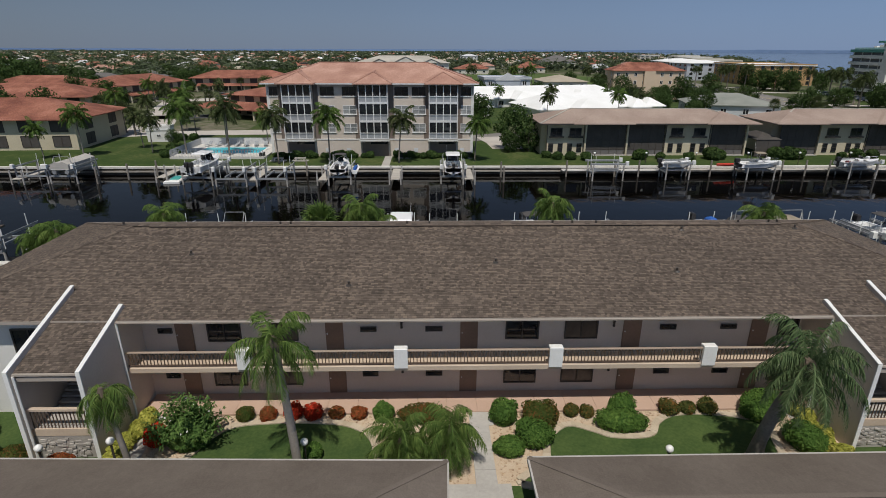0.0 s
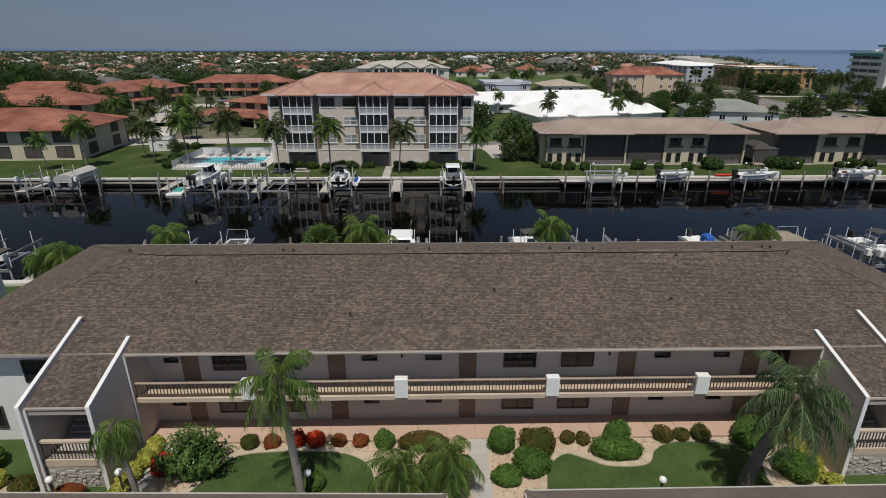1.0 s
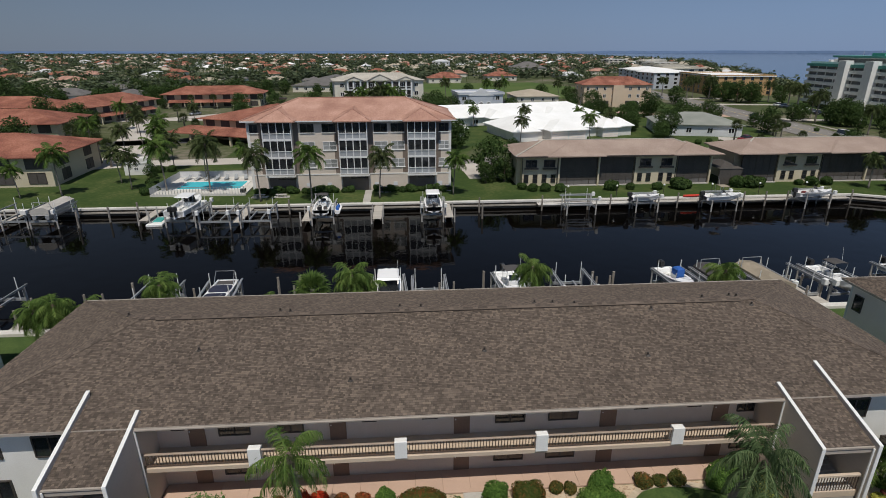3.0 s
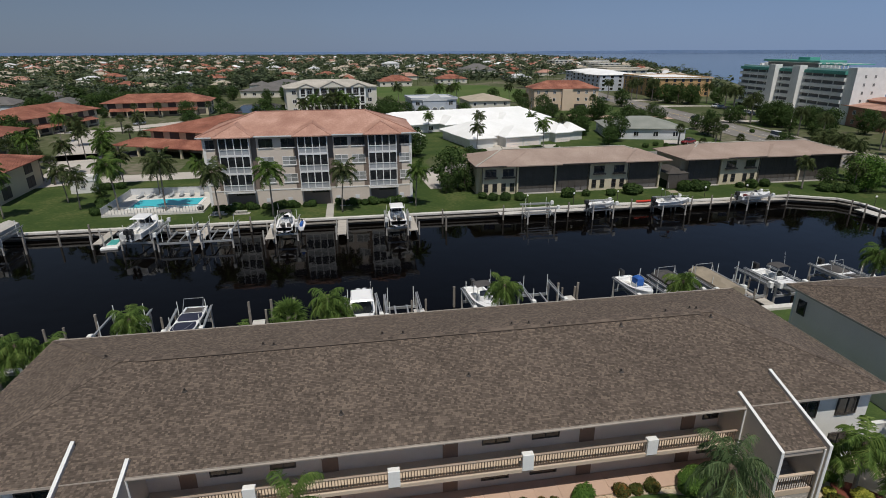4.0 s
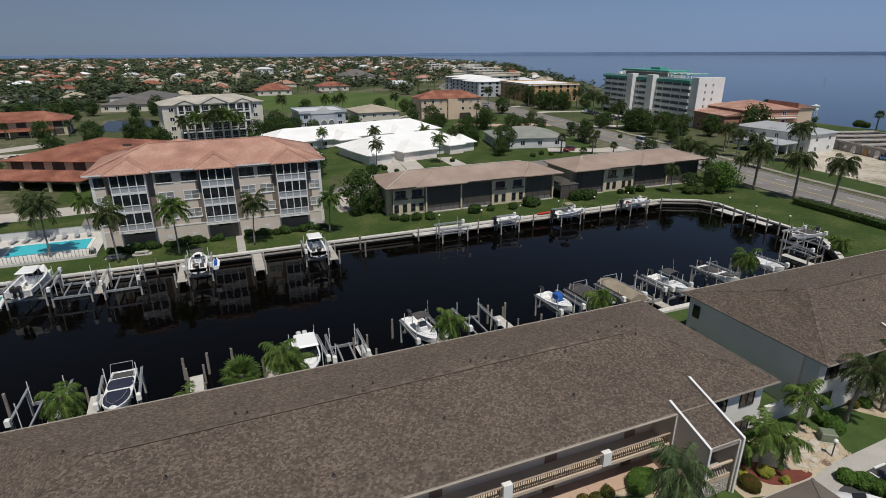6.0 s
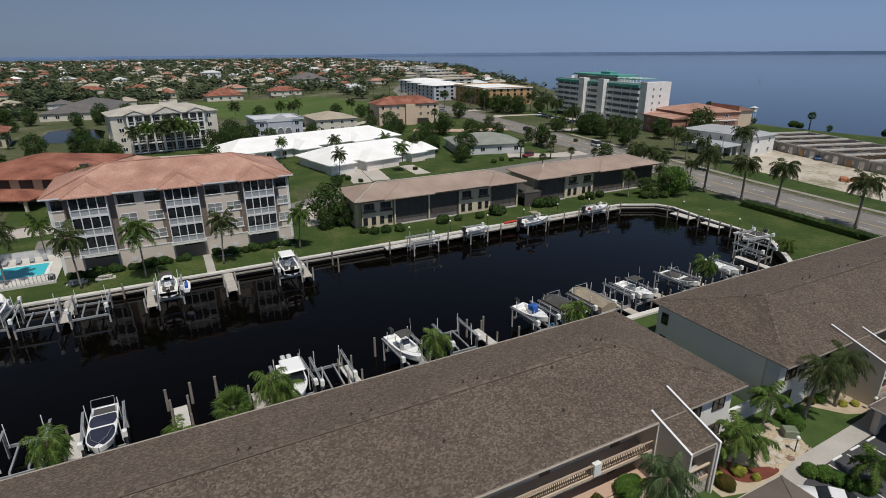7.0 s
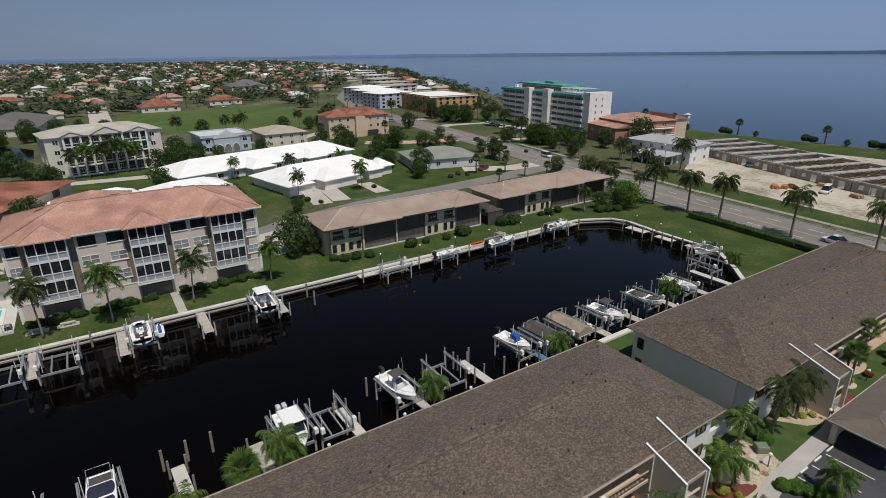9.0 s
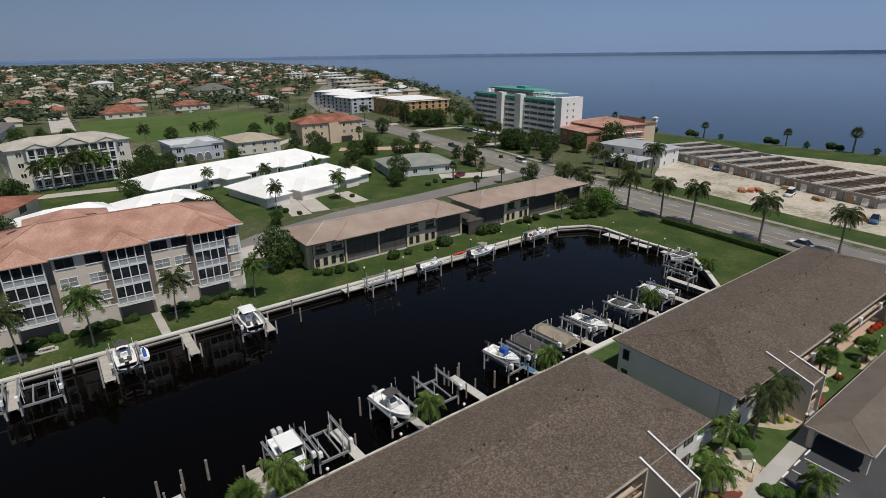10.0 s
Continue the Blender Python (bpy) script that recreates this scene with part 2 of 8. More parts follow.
PINK_TILE = tile_mat("faded_pink_tile", (0.3, 0.155, 0.115), (0.52, 0.32, 0.25), (0.41, 0.23, 0.172), 0.3, 0.3)
RED_TILE = tile_mat("red_clay_tile", (0.17, 0.058, 0.037), (0.45, 0.2, 0.135), (0.31, 0.118, 0.075), 0.45, 0.9)
BROWN_TILE = tile_mat("flat_brown_tile", (0.29, 0.215, 0.175), (0.40, 0.31, 0.255), (0.345, 0.26, 0.215), 0.35)
WHITE_TILE = mat("white_flat_tile", (0.88, 0.88, 0.87), (0.78, 0.78, 0.76), 0.25, 2.5, 0.7, 0.15)
GREY_ROOF = mat("grey_green_shingle", (0.20, 0.215, 0.19), (0.27, 0.28, 0.25), 0.3, 5, 0.9, 0.2)
CREAM_TILE = tile_mat("cream_tile", (0.39, 0.36, 0.31), (0.52, 0.48, 0.42), (0.45, 0.42, 0.365), 0.35)
METAL_ROOF = mat("grey_painted_roof", (0.4, 0.415, 0.43), (0.33, 0.345, 0.36), 0.3, 4, 0.7, 0.1)
SLATE_ROOF = mat("slate_grey_shingle", (0.11, 0.105, 0.10), (0.16, 0.15, 0.145), 0.3, 5, 0.9, 0.2)
TAN_ROOF = mat("tan_shingle", (0.36, 0.31, 0.24), (0.44, 0.38, 0.3), 0.3, 5, 0.9, 0.2)
BLOCK = mat("bare_concrete_block", (0.36, 0.34, 0.32), (0.26, 0.245, 0.23), 0.3, 4, 0.95, 0.4)
LUMBER = mat("raw_lumber", (0.42, 0.27, 0.15), (0.33, 0.2, 0.11), 0.6, 7, 0.9, 0.2, pieces=0.5)
TILES = mat("stacked_clay_tiles", (0.50, 0.20, 0.10), (0.40, 0.15, 0.08), 0.6, 7, 0.9, 0.3, pieces=0.5)
TRUNK = mat("grey_palm_trunk", (0.26, 0.235, 0.205), (0.16, 0.14, 0.12), 0.8, 9, 0.95, 0.5)
BARK = mat("brown_bark", (0.13, 0.10, 0.075), (0.085, 0.065, 0.05), 0.8, 12, 0.95, 0.6)
POOL = water_mat("pool_water", (0.06, 0.52, 0.60), 0.05, 0.15, 1.2)
POOL_FLOOR = mat("pool_deck", (0.62, 0.6, 0.56), (0.52, 0.5, 0.47), 0.4, 5, 0.8, 0.1)
CANAL = water_mat("canal_water", (0.0016, 0.0012, 0.001), 0.05, 0.25, 0.4, 0.2)
BAY = water_mat("bay_water", (0.013, 0.027, 0.048), 0.08, 0.4, 0.4)
GLOBE = mat("opal_globe", (0.85, 0.85, 0.83), (0.8, 0.8, 0.78), 1, 5, 0.3)
CAR_WHITE = mat("white_car_paint", (0.78, 0.78, 0.79), (0.72, 0.72, 0.73), 0.5, 3, 0.15, spec=0.6)
CAR_SILVER = mat("silver_car_paint", (0.42, 0.44, 0.46), (0.38, 0.40, 0.42), 0.5, 3, 0.2, 0, 0.5)
CAR_BLUE = mat("blue_truck_paint", (0.05, 0.12, 0.26), (0.04, 0.10, 0.22), 0.5, 3, 0.25)
CAR_DARK = mat("dark_car_paint", (0.03, 0.035, 0.05), (0.025, 0.03, 0.04), 0.5, 3, 0.2)
CAR_RED = mat("dark_red_car_paint", (0.20, 0.02, 0.025), (0.16, 0.02, 0.02), 0.5, 3, 0.2)
TYRE = mat("tyre_rubber", (0.025, 0.025, 0.025), (0.04, 0.04, 0.04), 1, 9, 0.9)


def leaf_mat(name, dark, light, warm=None):
    m = mat(name, dark, light, 0.5, 3.0, 0.75, pieces=0.6, third=warm, spec=0.1)
    n, l = m.node_tree.nodes, m.node_tree.links
    b, out = n["Principled BSDF"], n["Material Output"]
    tr, mix = n.new("ShaderNodeBsdfTranslucent"), n.new("ShaderNodeMixShader")
    ramp = [x for x in n if x.bl_idname == "ShaderNodeValToRGB"][0]
    l.new(ramp.outputs["Color"], tr.inputs["Color"])
    mix.inputs["Fac"].default_value = 0.3
    l.new(b.outputs[0], mix.inputs[1])
    l.new(tr.outputs[0], mix.inputs[2])
    l.new(mix.outputs[0], out.inputs["Surface"])
    return m


PALM_LEAF = leaf_mat("palm_leaf", (0.04, 0.08, 0.018), (0.17, 0.24, 0.06), (0.09, 0.15, 0.036))
BRIGHT_PALM = leaf_mat("bright_palm_leaf", (0.045, 0.09, 0.02), (0.25, 0.32, 0.09), (0.115, 0.185, 0.045))
DARK_PALM = leaf_mat("dusty_palm_leaf", (0.035, 0.052, 0.02), (0.14, 0.155, 0.065), (0.07, 0.095, 0.036))
SILVER_PALM = leaf_mat("dark_blue_green_palm_leaf", (0.042, 0.075, 0.03), (0.23, 0.29, 0.14), (0.105, 0.16, 0.068))
TREE_LEAF = leaf_mat("tree_leaf", (0.022, 0.046, 0.015), (0.1, 0.145, 0.045), (0.05, 0.085, 0.025))
MID_LEAF = leaf_mat("mid_green_leaf", (0.028, 0.058, 0.016), (0.1, 0.15, 0.044), (0.055, 0.095, 0.027))
HEDGE_LEAF = leaf_mat("hedge_leaf", (0.045, 0.10, 0.02), (0.17, 0.27, 0.06), (0.09, 0.17, 0.035))
RED_BUSH = leaf_mat("red_flowering_leaf", (0.08, 0.07, 0.02), (0.5, 0.085, 0.035), (0.26, 0.085, 0.03))
MIXED_BUSH = leaf_mat("half_red_leaf", (0.04, 0.08, 0.016), (0.24, 0.075, 0.03), (0.09, 0.10, 0.025))
SCARLET = leaf_mat("scarlet_flowers", (0.10, 0.06, 0.02), (0.72, 0.05, 0.025), (0.50, 0.05, 0.02))
OLIVE_BUSH = leaf_mat("olive_leaf_with_orange_tips", (0.045, 0.07, 0.018), (0.3, 0.12, 0.035), (0.085, 0.1, 0.028))
YELLOW_LEAF = leaf_mat("yellow_variegated_leaf", (0.16, 0.19, 0.03), (0.62, 0.57, 0.14), (0.4, 0.4, 0.08))
OLEANDER = leaf_mat("oleander_leaf", (0.036, 0.085, 0.02), (0.22, 0.33, 0.095), (0.1, 0.18, 0.048))
BLOSSOM = leaf_mat("white_blossom", (0.7, 0.68, 0.62), (0.8, 0.78, 0.72))
# leaf green made paler and greyer in place of air haze
HAZED_LEAF = leaf_mat("hazed_far_foliage", (0.044, 0.064, 0.038), (0.145, 0.172, 0.1), (0.084, 0.11, 0.062))


# ---- mesh building ----
class G:
    """A growing list of vertices and faces."""

    def __init__(self):
        self.v, self.f = [], []

    def add(self, vs, fs):
        n = len(self.v)
        self.v += [tuple(p) for p in vs]
        self.f += [tuple(i + n for i in f) for f in fs]
        return self

    def weld(self):
        """Joins corners that lie on one another."""
        seen, at, vs = {}, [], []
        for p in self.v:
            k = tuple(round(c, 3) for c in p)
            if k not in seen:
                seen[k] = len(vs)
                vs.append(p)
            at.append(seen[k])
        self.v, self.f = vs, [f for f in (tuple(dict.fromkeys(at[i] for i in q)) for q in self.f) if len(f) > 2]
        return self

    def box(self, x0, y0, z0, x1, y1, z1):
        return self.add([(x0, y0, z0), (x1, y0, z0), (x1, y1, z0), (x0, y1, z0), (x0, y0, z1), (x1, y0, z1), (x1, y1, z1), (x0, y1, z1)],
                        [(0, 3, 2, 1), (4, 5, 6, 7), (0, 1, 5, 4), (1, 2, 6, 5), (2, 3, 7, 6), (3, 0, 4, 7)])

    def chamfer(self, x0, y0, z0, x1, y1, z1, c=0.03):
        """A box with its upper edges worn off."""
        a = [(x0, y0), (x1, y0), (x1, y1), (x0, y1)]
        b = [(x0 + c, y0 + c), (x1 - c, y0 + c), (x1 - c, y1 - c), (x0 + c, y1 - c)]
        vs = [(*p, z0) for p in a] + [(*p, z1 - c) for p in a] + [(*p, z1) for p in b]
        fs = [(0, 3, 2, 1), (8, 9, 10, 11)]
        for k in (0, 4):
            fs += [(k + i, k + (i + 1) % 4, k + 4 + (i + 1) % 4, k + 4 + i) for i in range(4)]
        return self.add(vs, fs)

    def bar(self, p, q, w, h):
        """A bar of section w x h from p to q."""
        p, q = Vector(p), Vector(q)
        d = (q - p).normalized()
        side = d.cross(Vector((0, 0, 1)))
        side = side.normalized() if side.length > 1e-3 else Vector((1, 0, 0))
        up = side.cross(d)
        c = [(-w / 2, -h / 2), (w / 2, -h / 2), (w / 2, h / 2), (-w / 2, h / 2)]
        vs = [e + side * a + up * b for e in (p, q) for a, b in c]
        return self.add(vs, [(3, 2, 1, 0), (4, 5, 6, 7)] + [(i, (i + 1) % 4, 4 + (i + 1) % 4, 4 + i) for i in range(4)])

    def tube(self, pts, radii, n=8, cap=True):
        """A round tube along the points."""
        pts = [Vector(p) for p in pts]
        vs = []
        for i, p in enumerate(pts):
            d = (pts[min(i + 1, len(pts) - 1)] - pts[max(i - 1, 0)]).normalized()
            side = d.cross(Vector((0.31, 0.95, 0.02))).normalized()
            up = side.cross(d)
            r = radii[i] if not isinstance(radii, (int, float)) else radii
            vs += [p + (side * math.cos(a) + up * math.sin(a)) * r for a in [2 * math.pi * k / n for k in range(n)]]
        fs = [(i * n + k, i * n + (k + 1) % n, (i + 1) * n + (k + 1) % n, (i + 1) * n + k) for i in range(len(pts) - 1) for k in range(n)]
        if cap:
            fs += [tuple(reversed(range(n))), tuple(range((len(pts) - 1) * n, len(pts) * n))]
        return self.add(vs, fs)

    def prism(self, poly, z0, z1):
        """A flat polygon (counter-clockwise) given a thickness."""
        n = len(poly)
        vs = [(*p, z0) for p in poly] + [(*p, z1) for p in poly]
        return self.add(vs, [tuple(reversed(range(n))), tuple(range(n, 2 * n))] + [(i, (i + 1) % n, n + (i + 1) % n, n + i) for i in range(n)])

    def side_prism(self, poly, x0, x1):
        """A polygon in y and z given a thickness in x."""
        n = len(poly)
        vs = [(x0, *p) for p in poly] + [(x1, *p) for p in poly]
        return self.add(vs, [tuple(reversed(range(n))), tuple(range(n, 2 * n))] + [(i, (i + 1) % n, n + (i + 1) % n, n + i) for i in range(n)])

    def ball(self, c, r, n=8, flat=1.0, low=-1.0):
        rings = 6
        vs, fs = [], []
        for i in range(rings + 1):
            a = math.asin(low) + (math.pi / 2 - math.asin(low)) * i / rings
            vs += [(c[0] + r * math.cos(a) * math.cos(2 * math.pi * k / n), c[1] + r * math.cos(a) * math.sin(2 * math.pi * k / n), c[2] + r * flat * math.sin(a)) for k in range(n)]
        fs = [(i * n + k, i * n + (k + 1) % n, (i + 1) * n + (k + 1) % n, (i + 1) * n + k) for i in range(rings) for k in range(n)]
        return self.add(vs, fs)

    def hip(self, x0, y0, x1, y1, z, rise, inset=None, thick=0.16, gable=False):
        """A hip (or gable) roof over a rectangle, its ridge along the longer side."""
        wide = (x1 - x0) >= (y1 - y0)
        half = ((y1 - y0) if wide else (x1 - x0)) / 2
        k = 0.0 if gable else (half if inset is None else inset)
        if wide:
            r = [(x0 + k, (y0 + y1) / 2, z + rise), (x1 - k, (y0 + y1) / 2, z + rise)]
        else:
            r = [((x0 + x1) / 2, y0 + k, z + rise), ((x0 + x1) / 2, y1 - k, z + rise)]
        e = [(x0, y0), (x1, y0), (x1, y1), (x0, y1)]
        vs = [(*p, z - thick) for p in e] + [(*p, z) for p in e] + r
        fs = [(3, 2, 1, 0)] + [(i, (i + 1) % 4, 4 + (i + 1) % 4, 4 + i) for i in range(4)]
        if wide:
            fs += [(4, 5, 9, 8), (5, 6, 9), (6, 7, 8, 9), (7, 4, 8)]
        else:
            fs += [(4, 5, 8), (5, 6, 9, 8), (6, 7, 9), (7, 4, 8, 9)]
        return self.add(vs, fs)


def part(name, g, material, parent=None, label="", smooth=False):
    """One mesh object under a thing or a part."""
    me = bpy.data.meshes.new(name)
    me.from_pydata(g.v, [], g.f)
    me.materials.append(material)
    if smooth:
        me.polygons.foreach_set("use_smooth", [True] * len(me.polygons))
    ob = new(name, me)
    ob.parent = parent
    if label:
        ob["label"] = label
    return ob


def same_part(name, ob, m, parent):
    """A further piece on the mesh of ob, at m in the parent's space."""
    o = new(name, ob.data)
    o.parent, o.matrix_basis = parent, m
    return o


def thing(name, label, category, m=None, group="", kind=""):
    ob = new(name)
    ob.empty_display_size = 0.2
    if m is not None:
        ob.matrix_basis = m
    return tagged(ob, label, category, group, kind)


def single(name, g, material, label, category, group="", kind="", smooth=False):
    return tagged(part(name, g, material, None, "", smooth), label, category, group, kind)


def placed(x, y, z=0.0, turn=0.0, size=1.0):
    return pose(x, y, z, 0, 0, turn) @ Matrix.Scale(size, 4)


SHARED = {}


def window(parent, x, y, z, w, h, cols=2, rows=1, frame_mat=BRONZE, pane_mat=GLASS, turn=0.0, bar=0.06, name="window"):
    """A framed window whose outside looks to -y (before turning); its lower left corner at x, y, z."""
    key = (round(w, 2), round(h, 2), cols, rows, frame_mat.name, pane_mat.name, bar, name)
    m = pose(x, y, z, 0, 0, turn)
    if key in SHARED:
        fr, panes = SHARED[key]
        o = same_part(name, fr, m, parent)
        for pn in panes:
            same_part("pane", pn, pn.matrix_basis, o)
        return o
    g = G()
    xs = [c for i in range(cols + 1) for c in ((w - bar) * i / cols, (w - bar) * i / cols + bar)]
    zs = [0, bar] + [c for j in range(1, rows) for c in (h * j / rows - bar / 2, h * j / rows + bar / 2)] + [h - bar, h]
    for i in range(len(xs) - 1):
        for j in range(len(zs) - 1):
            if i % 2 == 0 or j % 2 == 0:
                g.box(xs[i], -0.05, zs[j], xs[i + 1], 0.05, zs[j + 1])
    fr = part(name, g.weld(), frame_mat, parent)
    fr.matrix_basis = m
    panes = []
    pw = (w - bar) / cols - bar
    for i in range(cols):
        pn = part("pane", G().box(0, -0.01, 0, pw, 0.015, h - 2 * bar), pane_mat, fr)
        pn.matrix_basis = pose(bar + i * (w - bar) / cols, 0, bar)
        panes.append(pn)
    SHARED[key] = (fr, panes)
    return fr

# ---- ground, water, roads ----
COAST = [(-4800, 2500), (-1500, 2750), (250, 2700), (770, 2600), (736, 2116), (647, 1671), (622, 1311), (524, 964), (392, 660), (366, 575), (314, 438), (258, 331), (236, 240),
         (224, 174), (219, 139), (222, 115), (230, 65), (238, 0), (245, -300)]
CANAL_EDGE = [(-900, 41), (69.6, 41), (74, 45.2), (78.7, 50.7), (79.7, 56), (79.9, 65), (80.8, 72.9), (79.4, 76.2), (73, 79.5), (-900, 79.5)]


def polygon_sheet(name, poly, z, material):
    bm = bmesh.new()
    vs = [bm.verts.new((x, y, z)) for x, y in poly]
    f = bm.faces.new(vs)
    f.normal_update()
    if f.normal.z < 0:
        f.normal_flip()
    bmesh.ops.triangulate(bm, faces=[f])
    me = bpy.data.meshes.new(name)
    bm.to_mesh(me)
    bm.free()
    me.materials.append(material)
    return new(name, me)


tagged(polygon_sheet("ground", CANAL_EDGE + [(-4800, 79.5)] + COAST + [(-900, -300)], 0.0, SUBURB), "patchy green and sandy suburban ground", "ground", kind="structure")
water = part("water", G().add([(-5200, -5200, -0.95), (5200, -5200, -0.95), (5200, 5200, -0.95), (-5200, 5200, -0.95)], [(0, 1, 2, 3)]), BAY)
tagged(water, "wide open blue-grey bay water", "water", kind="structure")
tagged(polygon_sheet("canal_water", CANAL_EDGE, -0.9, CANAL), "dark still canal water", "water", kind="structure")

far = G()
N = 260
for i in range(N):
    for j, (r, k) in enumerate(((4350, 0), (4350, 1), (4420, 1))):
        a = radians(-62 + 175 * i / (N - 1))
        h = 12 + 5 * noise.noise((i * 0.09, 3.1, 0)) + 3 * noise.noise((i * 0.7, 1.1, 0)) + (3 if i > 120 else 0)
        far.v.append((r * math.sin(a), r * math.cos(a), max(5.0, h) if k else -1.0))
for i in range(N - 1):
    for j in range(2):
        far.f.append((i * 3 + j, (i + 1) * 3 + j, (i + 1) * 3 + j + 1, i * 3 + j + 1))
# distance haze is put into the blue of these woods
FARSHORE = mat("haze_tinted_far_woods", (0.2, 0.3, 0.48), (0.24, 0.34, 0.53), 0.004, 0.03, 1.0, spec=0.0)
single("far_shore", far, FARSHORE, "low wooded shore across the bay, haze in its colour", "backdrop", kind="structure")


def patch(name, poly, z, material, label, category):
    return tagged(polygon_sheet(name, poly, z, material), label, category, kind="structure")


patch("lawn_canal_bank", [(-300, 79.8), (73.2, 79.8), (79.8, 76.5), (81.2, 73), (80.3, 65), (80.1, 56), (79.1, 50.5), (74.4, 44.9), (70.6, 41.2), (93, 28), (95, 60), (99, 90), (104, 112), (60, 113), (15, 104), (14, 122), (-28, 122), (-50, 112), (-90, 118), (-300, 130)],
      0.02, GRASS, "mown green lawn along the canal", "lawn")
patch("lawn_yard", [(-140, -6), (92, -6), (93, 28), (70.2, 40.8), (-140, 40.8)], 0.012, RICH_GRASS, "thick watered lawn round the flats", "lawn")
patch("lawn_houses", [(-40, 122), (14, 122), (16, 128), (60, 124), (98, 128), (112, 180), (118, 255), (96, 262), (60, 200), (-45, 205)], 0.016, GRASS, "lawn round white-roofed houses", "lawn")
patch("meadow", [(2, 358), (4.5, 393), (60, 401), (94, 404), (110, 345), (102, 270), (52, 262), (20, 284)], 0.03, MEADOW, "open bright green meadow", "meadow")
patch("shore_lawn", [(126, 160), (150, 190), (160, 250), (230, 250), (222, 175), (217, 139), (220, 115), (228, 62), (234, -20), (206, -20), (198, 60), (190, 120), (165, 165)], 0.02, GRASS, "grass strip along the bay shore", "lawn")
patch("sand_lot", [(121, 20), (124, 60), (129, 88), (138, 98), (164, 112), (196, 124), (207, 60), (212, 0), (118, -10)], 0.035, SAND, "bare pale sand of a building site", "ground")
patch("verge", [(109, 5), (112, 40), (117.5, 75), (121, 92), (131, 104), (128, 80), (124, 55), (121, 30), (119, 0)], 0.05, GRASS, "grass verge beside the road", "lawn")


def strip(name, pts, width, z, material, label, category):
    """A road or path along a line."""
    g = G()
    for i, p in enumerate(pts):
        a, b = Vector(pts[max(i - 1, 0)]), Vector(pts[min(i + 1, len(pts) - 1)])
        d = (b - a).normalized()
        s = Vector((-d.y, d.x)) * width / 2
        g.v += [(p[0] + s.x, p[1] + s.y, z), (p[0] - s.x, p[1] - s.y, z)]
    g.f = [(2 * i + 1, 2 * i + 3, 2 * i + 2, 2 * i) for i in range(len(pts) - 1)]
    return single(name, g, material, label, category, kind="structure")


def along(pts, step):
    """Points at even steps along a line, with the direction."""
    out, left = [], 0.0
    for a, b in zip(pts, pts[1:]):
        a, b = Vector(a), Vector(b)
        d = b - a
        t = left
        while t < d.length:
            out.append((a + d * t / d.length, d.normalized()))
            t += step
        left = t - d.length
    return out


ROAD = [(96, -80), (99, 0), (101.5, 30), (104, 52), (107, 80), (111, 105), (115, 132), (120, 165), (126, 205), (131, 250), (136, 300), (148, 360), (170, 430), (215, 520), (280, 640)]
strip("road", ROAD, 13.5, 0.06, ROADWAY, "sun-bleached grey four-lane road", "road")
for off, m_, lab in ((0.0, YELLOW_LINE, "yellow centre line"),):
    strip("road_line", ROAD, 0.25, 0.066, m_, lab, "road marking")
lane = G()
for sgn in (-1, 1):
    for (p, d) in along(ROAD[:9], 9.0):
        s = Vector((-d.y, d.x)) * 3.3 * sgn
        a, b = p + s, p + s + d * 3.2
        w = Vector((-d.y, d.x)) * 0.09
        lane.add([(*(a + w), 0.067), (*(a - w), 0.067), (*(b - w), 0.067), (*(b + w), 0.067)], [(0, 1, 2, 3)])
single("lane_dashes", lane, PAINT_LINE, "worn white dashes between lanes", "road marking", kind="structure")
kerb = G()
for sgn in (-1, 1):
    pts = []
    for i, p in enumerate(ROAD[:10]):
        d = (Vector(ROAD[min(i + 1, 9)]) - Vector(ROAD[max(i - 1, 0)])).normalized()
        pts.append((p[0] - d.y * 6.9 * sgn, p[1] + d.x * 6.9 * sgn, 0.08))
    for a, b in zip(pts, pts[1:]):
        kerb.bar(a, b, 0.25, 0.16)
single("kerb", kerb, OLD_CONCRETE, "concrete kerb along the road", "kerb", kind="structure")
strip("sidewalk", [(p[0] + 10.4, p[1]) for p in ROAD[1:8]], 1.5, 0.075, OLD_CONCRETE, "narrow pale pavement beside the verge", "pavement")
strip("side_street", [(-32, 106), (8, 108), (20, 114), (40, 119), (66, 121), (92, 124), (113, 127)], 7.0, 0.045, ROADWAY, "pale side street behind the canal flats", "road")
strip("condo_drive", [(12.5, 110), (14, 103), (14.5, 96)], 6.0, 0.05, DRIVE, "short pale drive beside the flats", "drive")
strip("garden_street", [(-120, 186), (-80, 192), (-45, 192), (0, 186), (12, 181)], 5.5, 0.04, DRIVE, "pale street between gardens", "road")
strip("left_drive", [(-58, 111), (-62, 122), (-72, 150), (-86, 190), (-60, 212)], 9, 0.05, DRIVE, "pale winding drive between tiled flats", "drive")
strip("car_park", [(-75, 113), (-30, 117)], 7, 0.055, DRIVE, "pale drive behind the pool", "drive")
strip("parking_lot", [(-80, 140), (-56, 146), (-48, 160)], 9, 0.05, NEW_ASPHALT, "dark asphalt parking bay", "parking")
strip("meadow_drive", [(-5.5, 350), (-4.5, 432)], 11, 0.045, DRIVE, "pale paved drive beside the meadow", "drive")
strip("north_street", [(96, 262), (60, 230), (40, 236), (10, 245)], 5, 0.04, DRIVE, "pale lane beside the meadow", "road")
strip("peach_drive", [(82, 206), (98, 196), (117, 190)], 8, 0.05, TERRACOTTA, "brick-red paved drive", "drive")
strip("grey_house_drive", [(84, 139), (97, 132), (113, 132)], 7, 0.05, DRIVE, "pale curved drive of a bungalow", "drive")
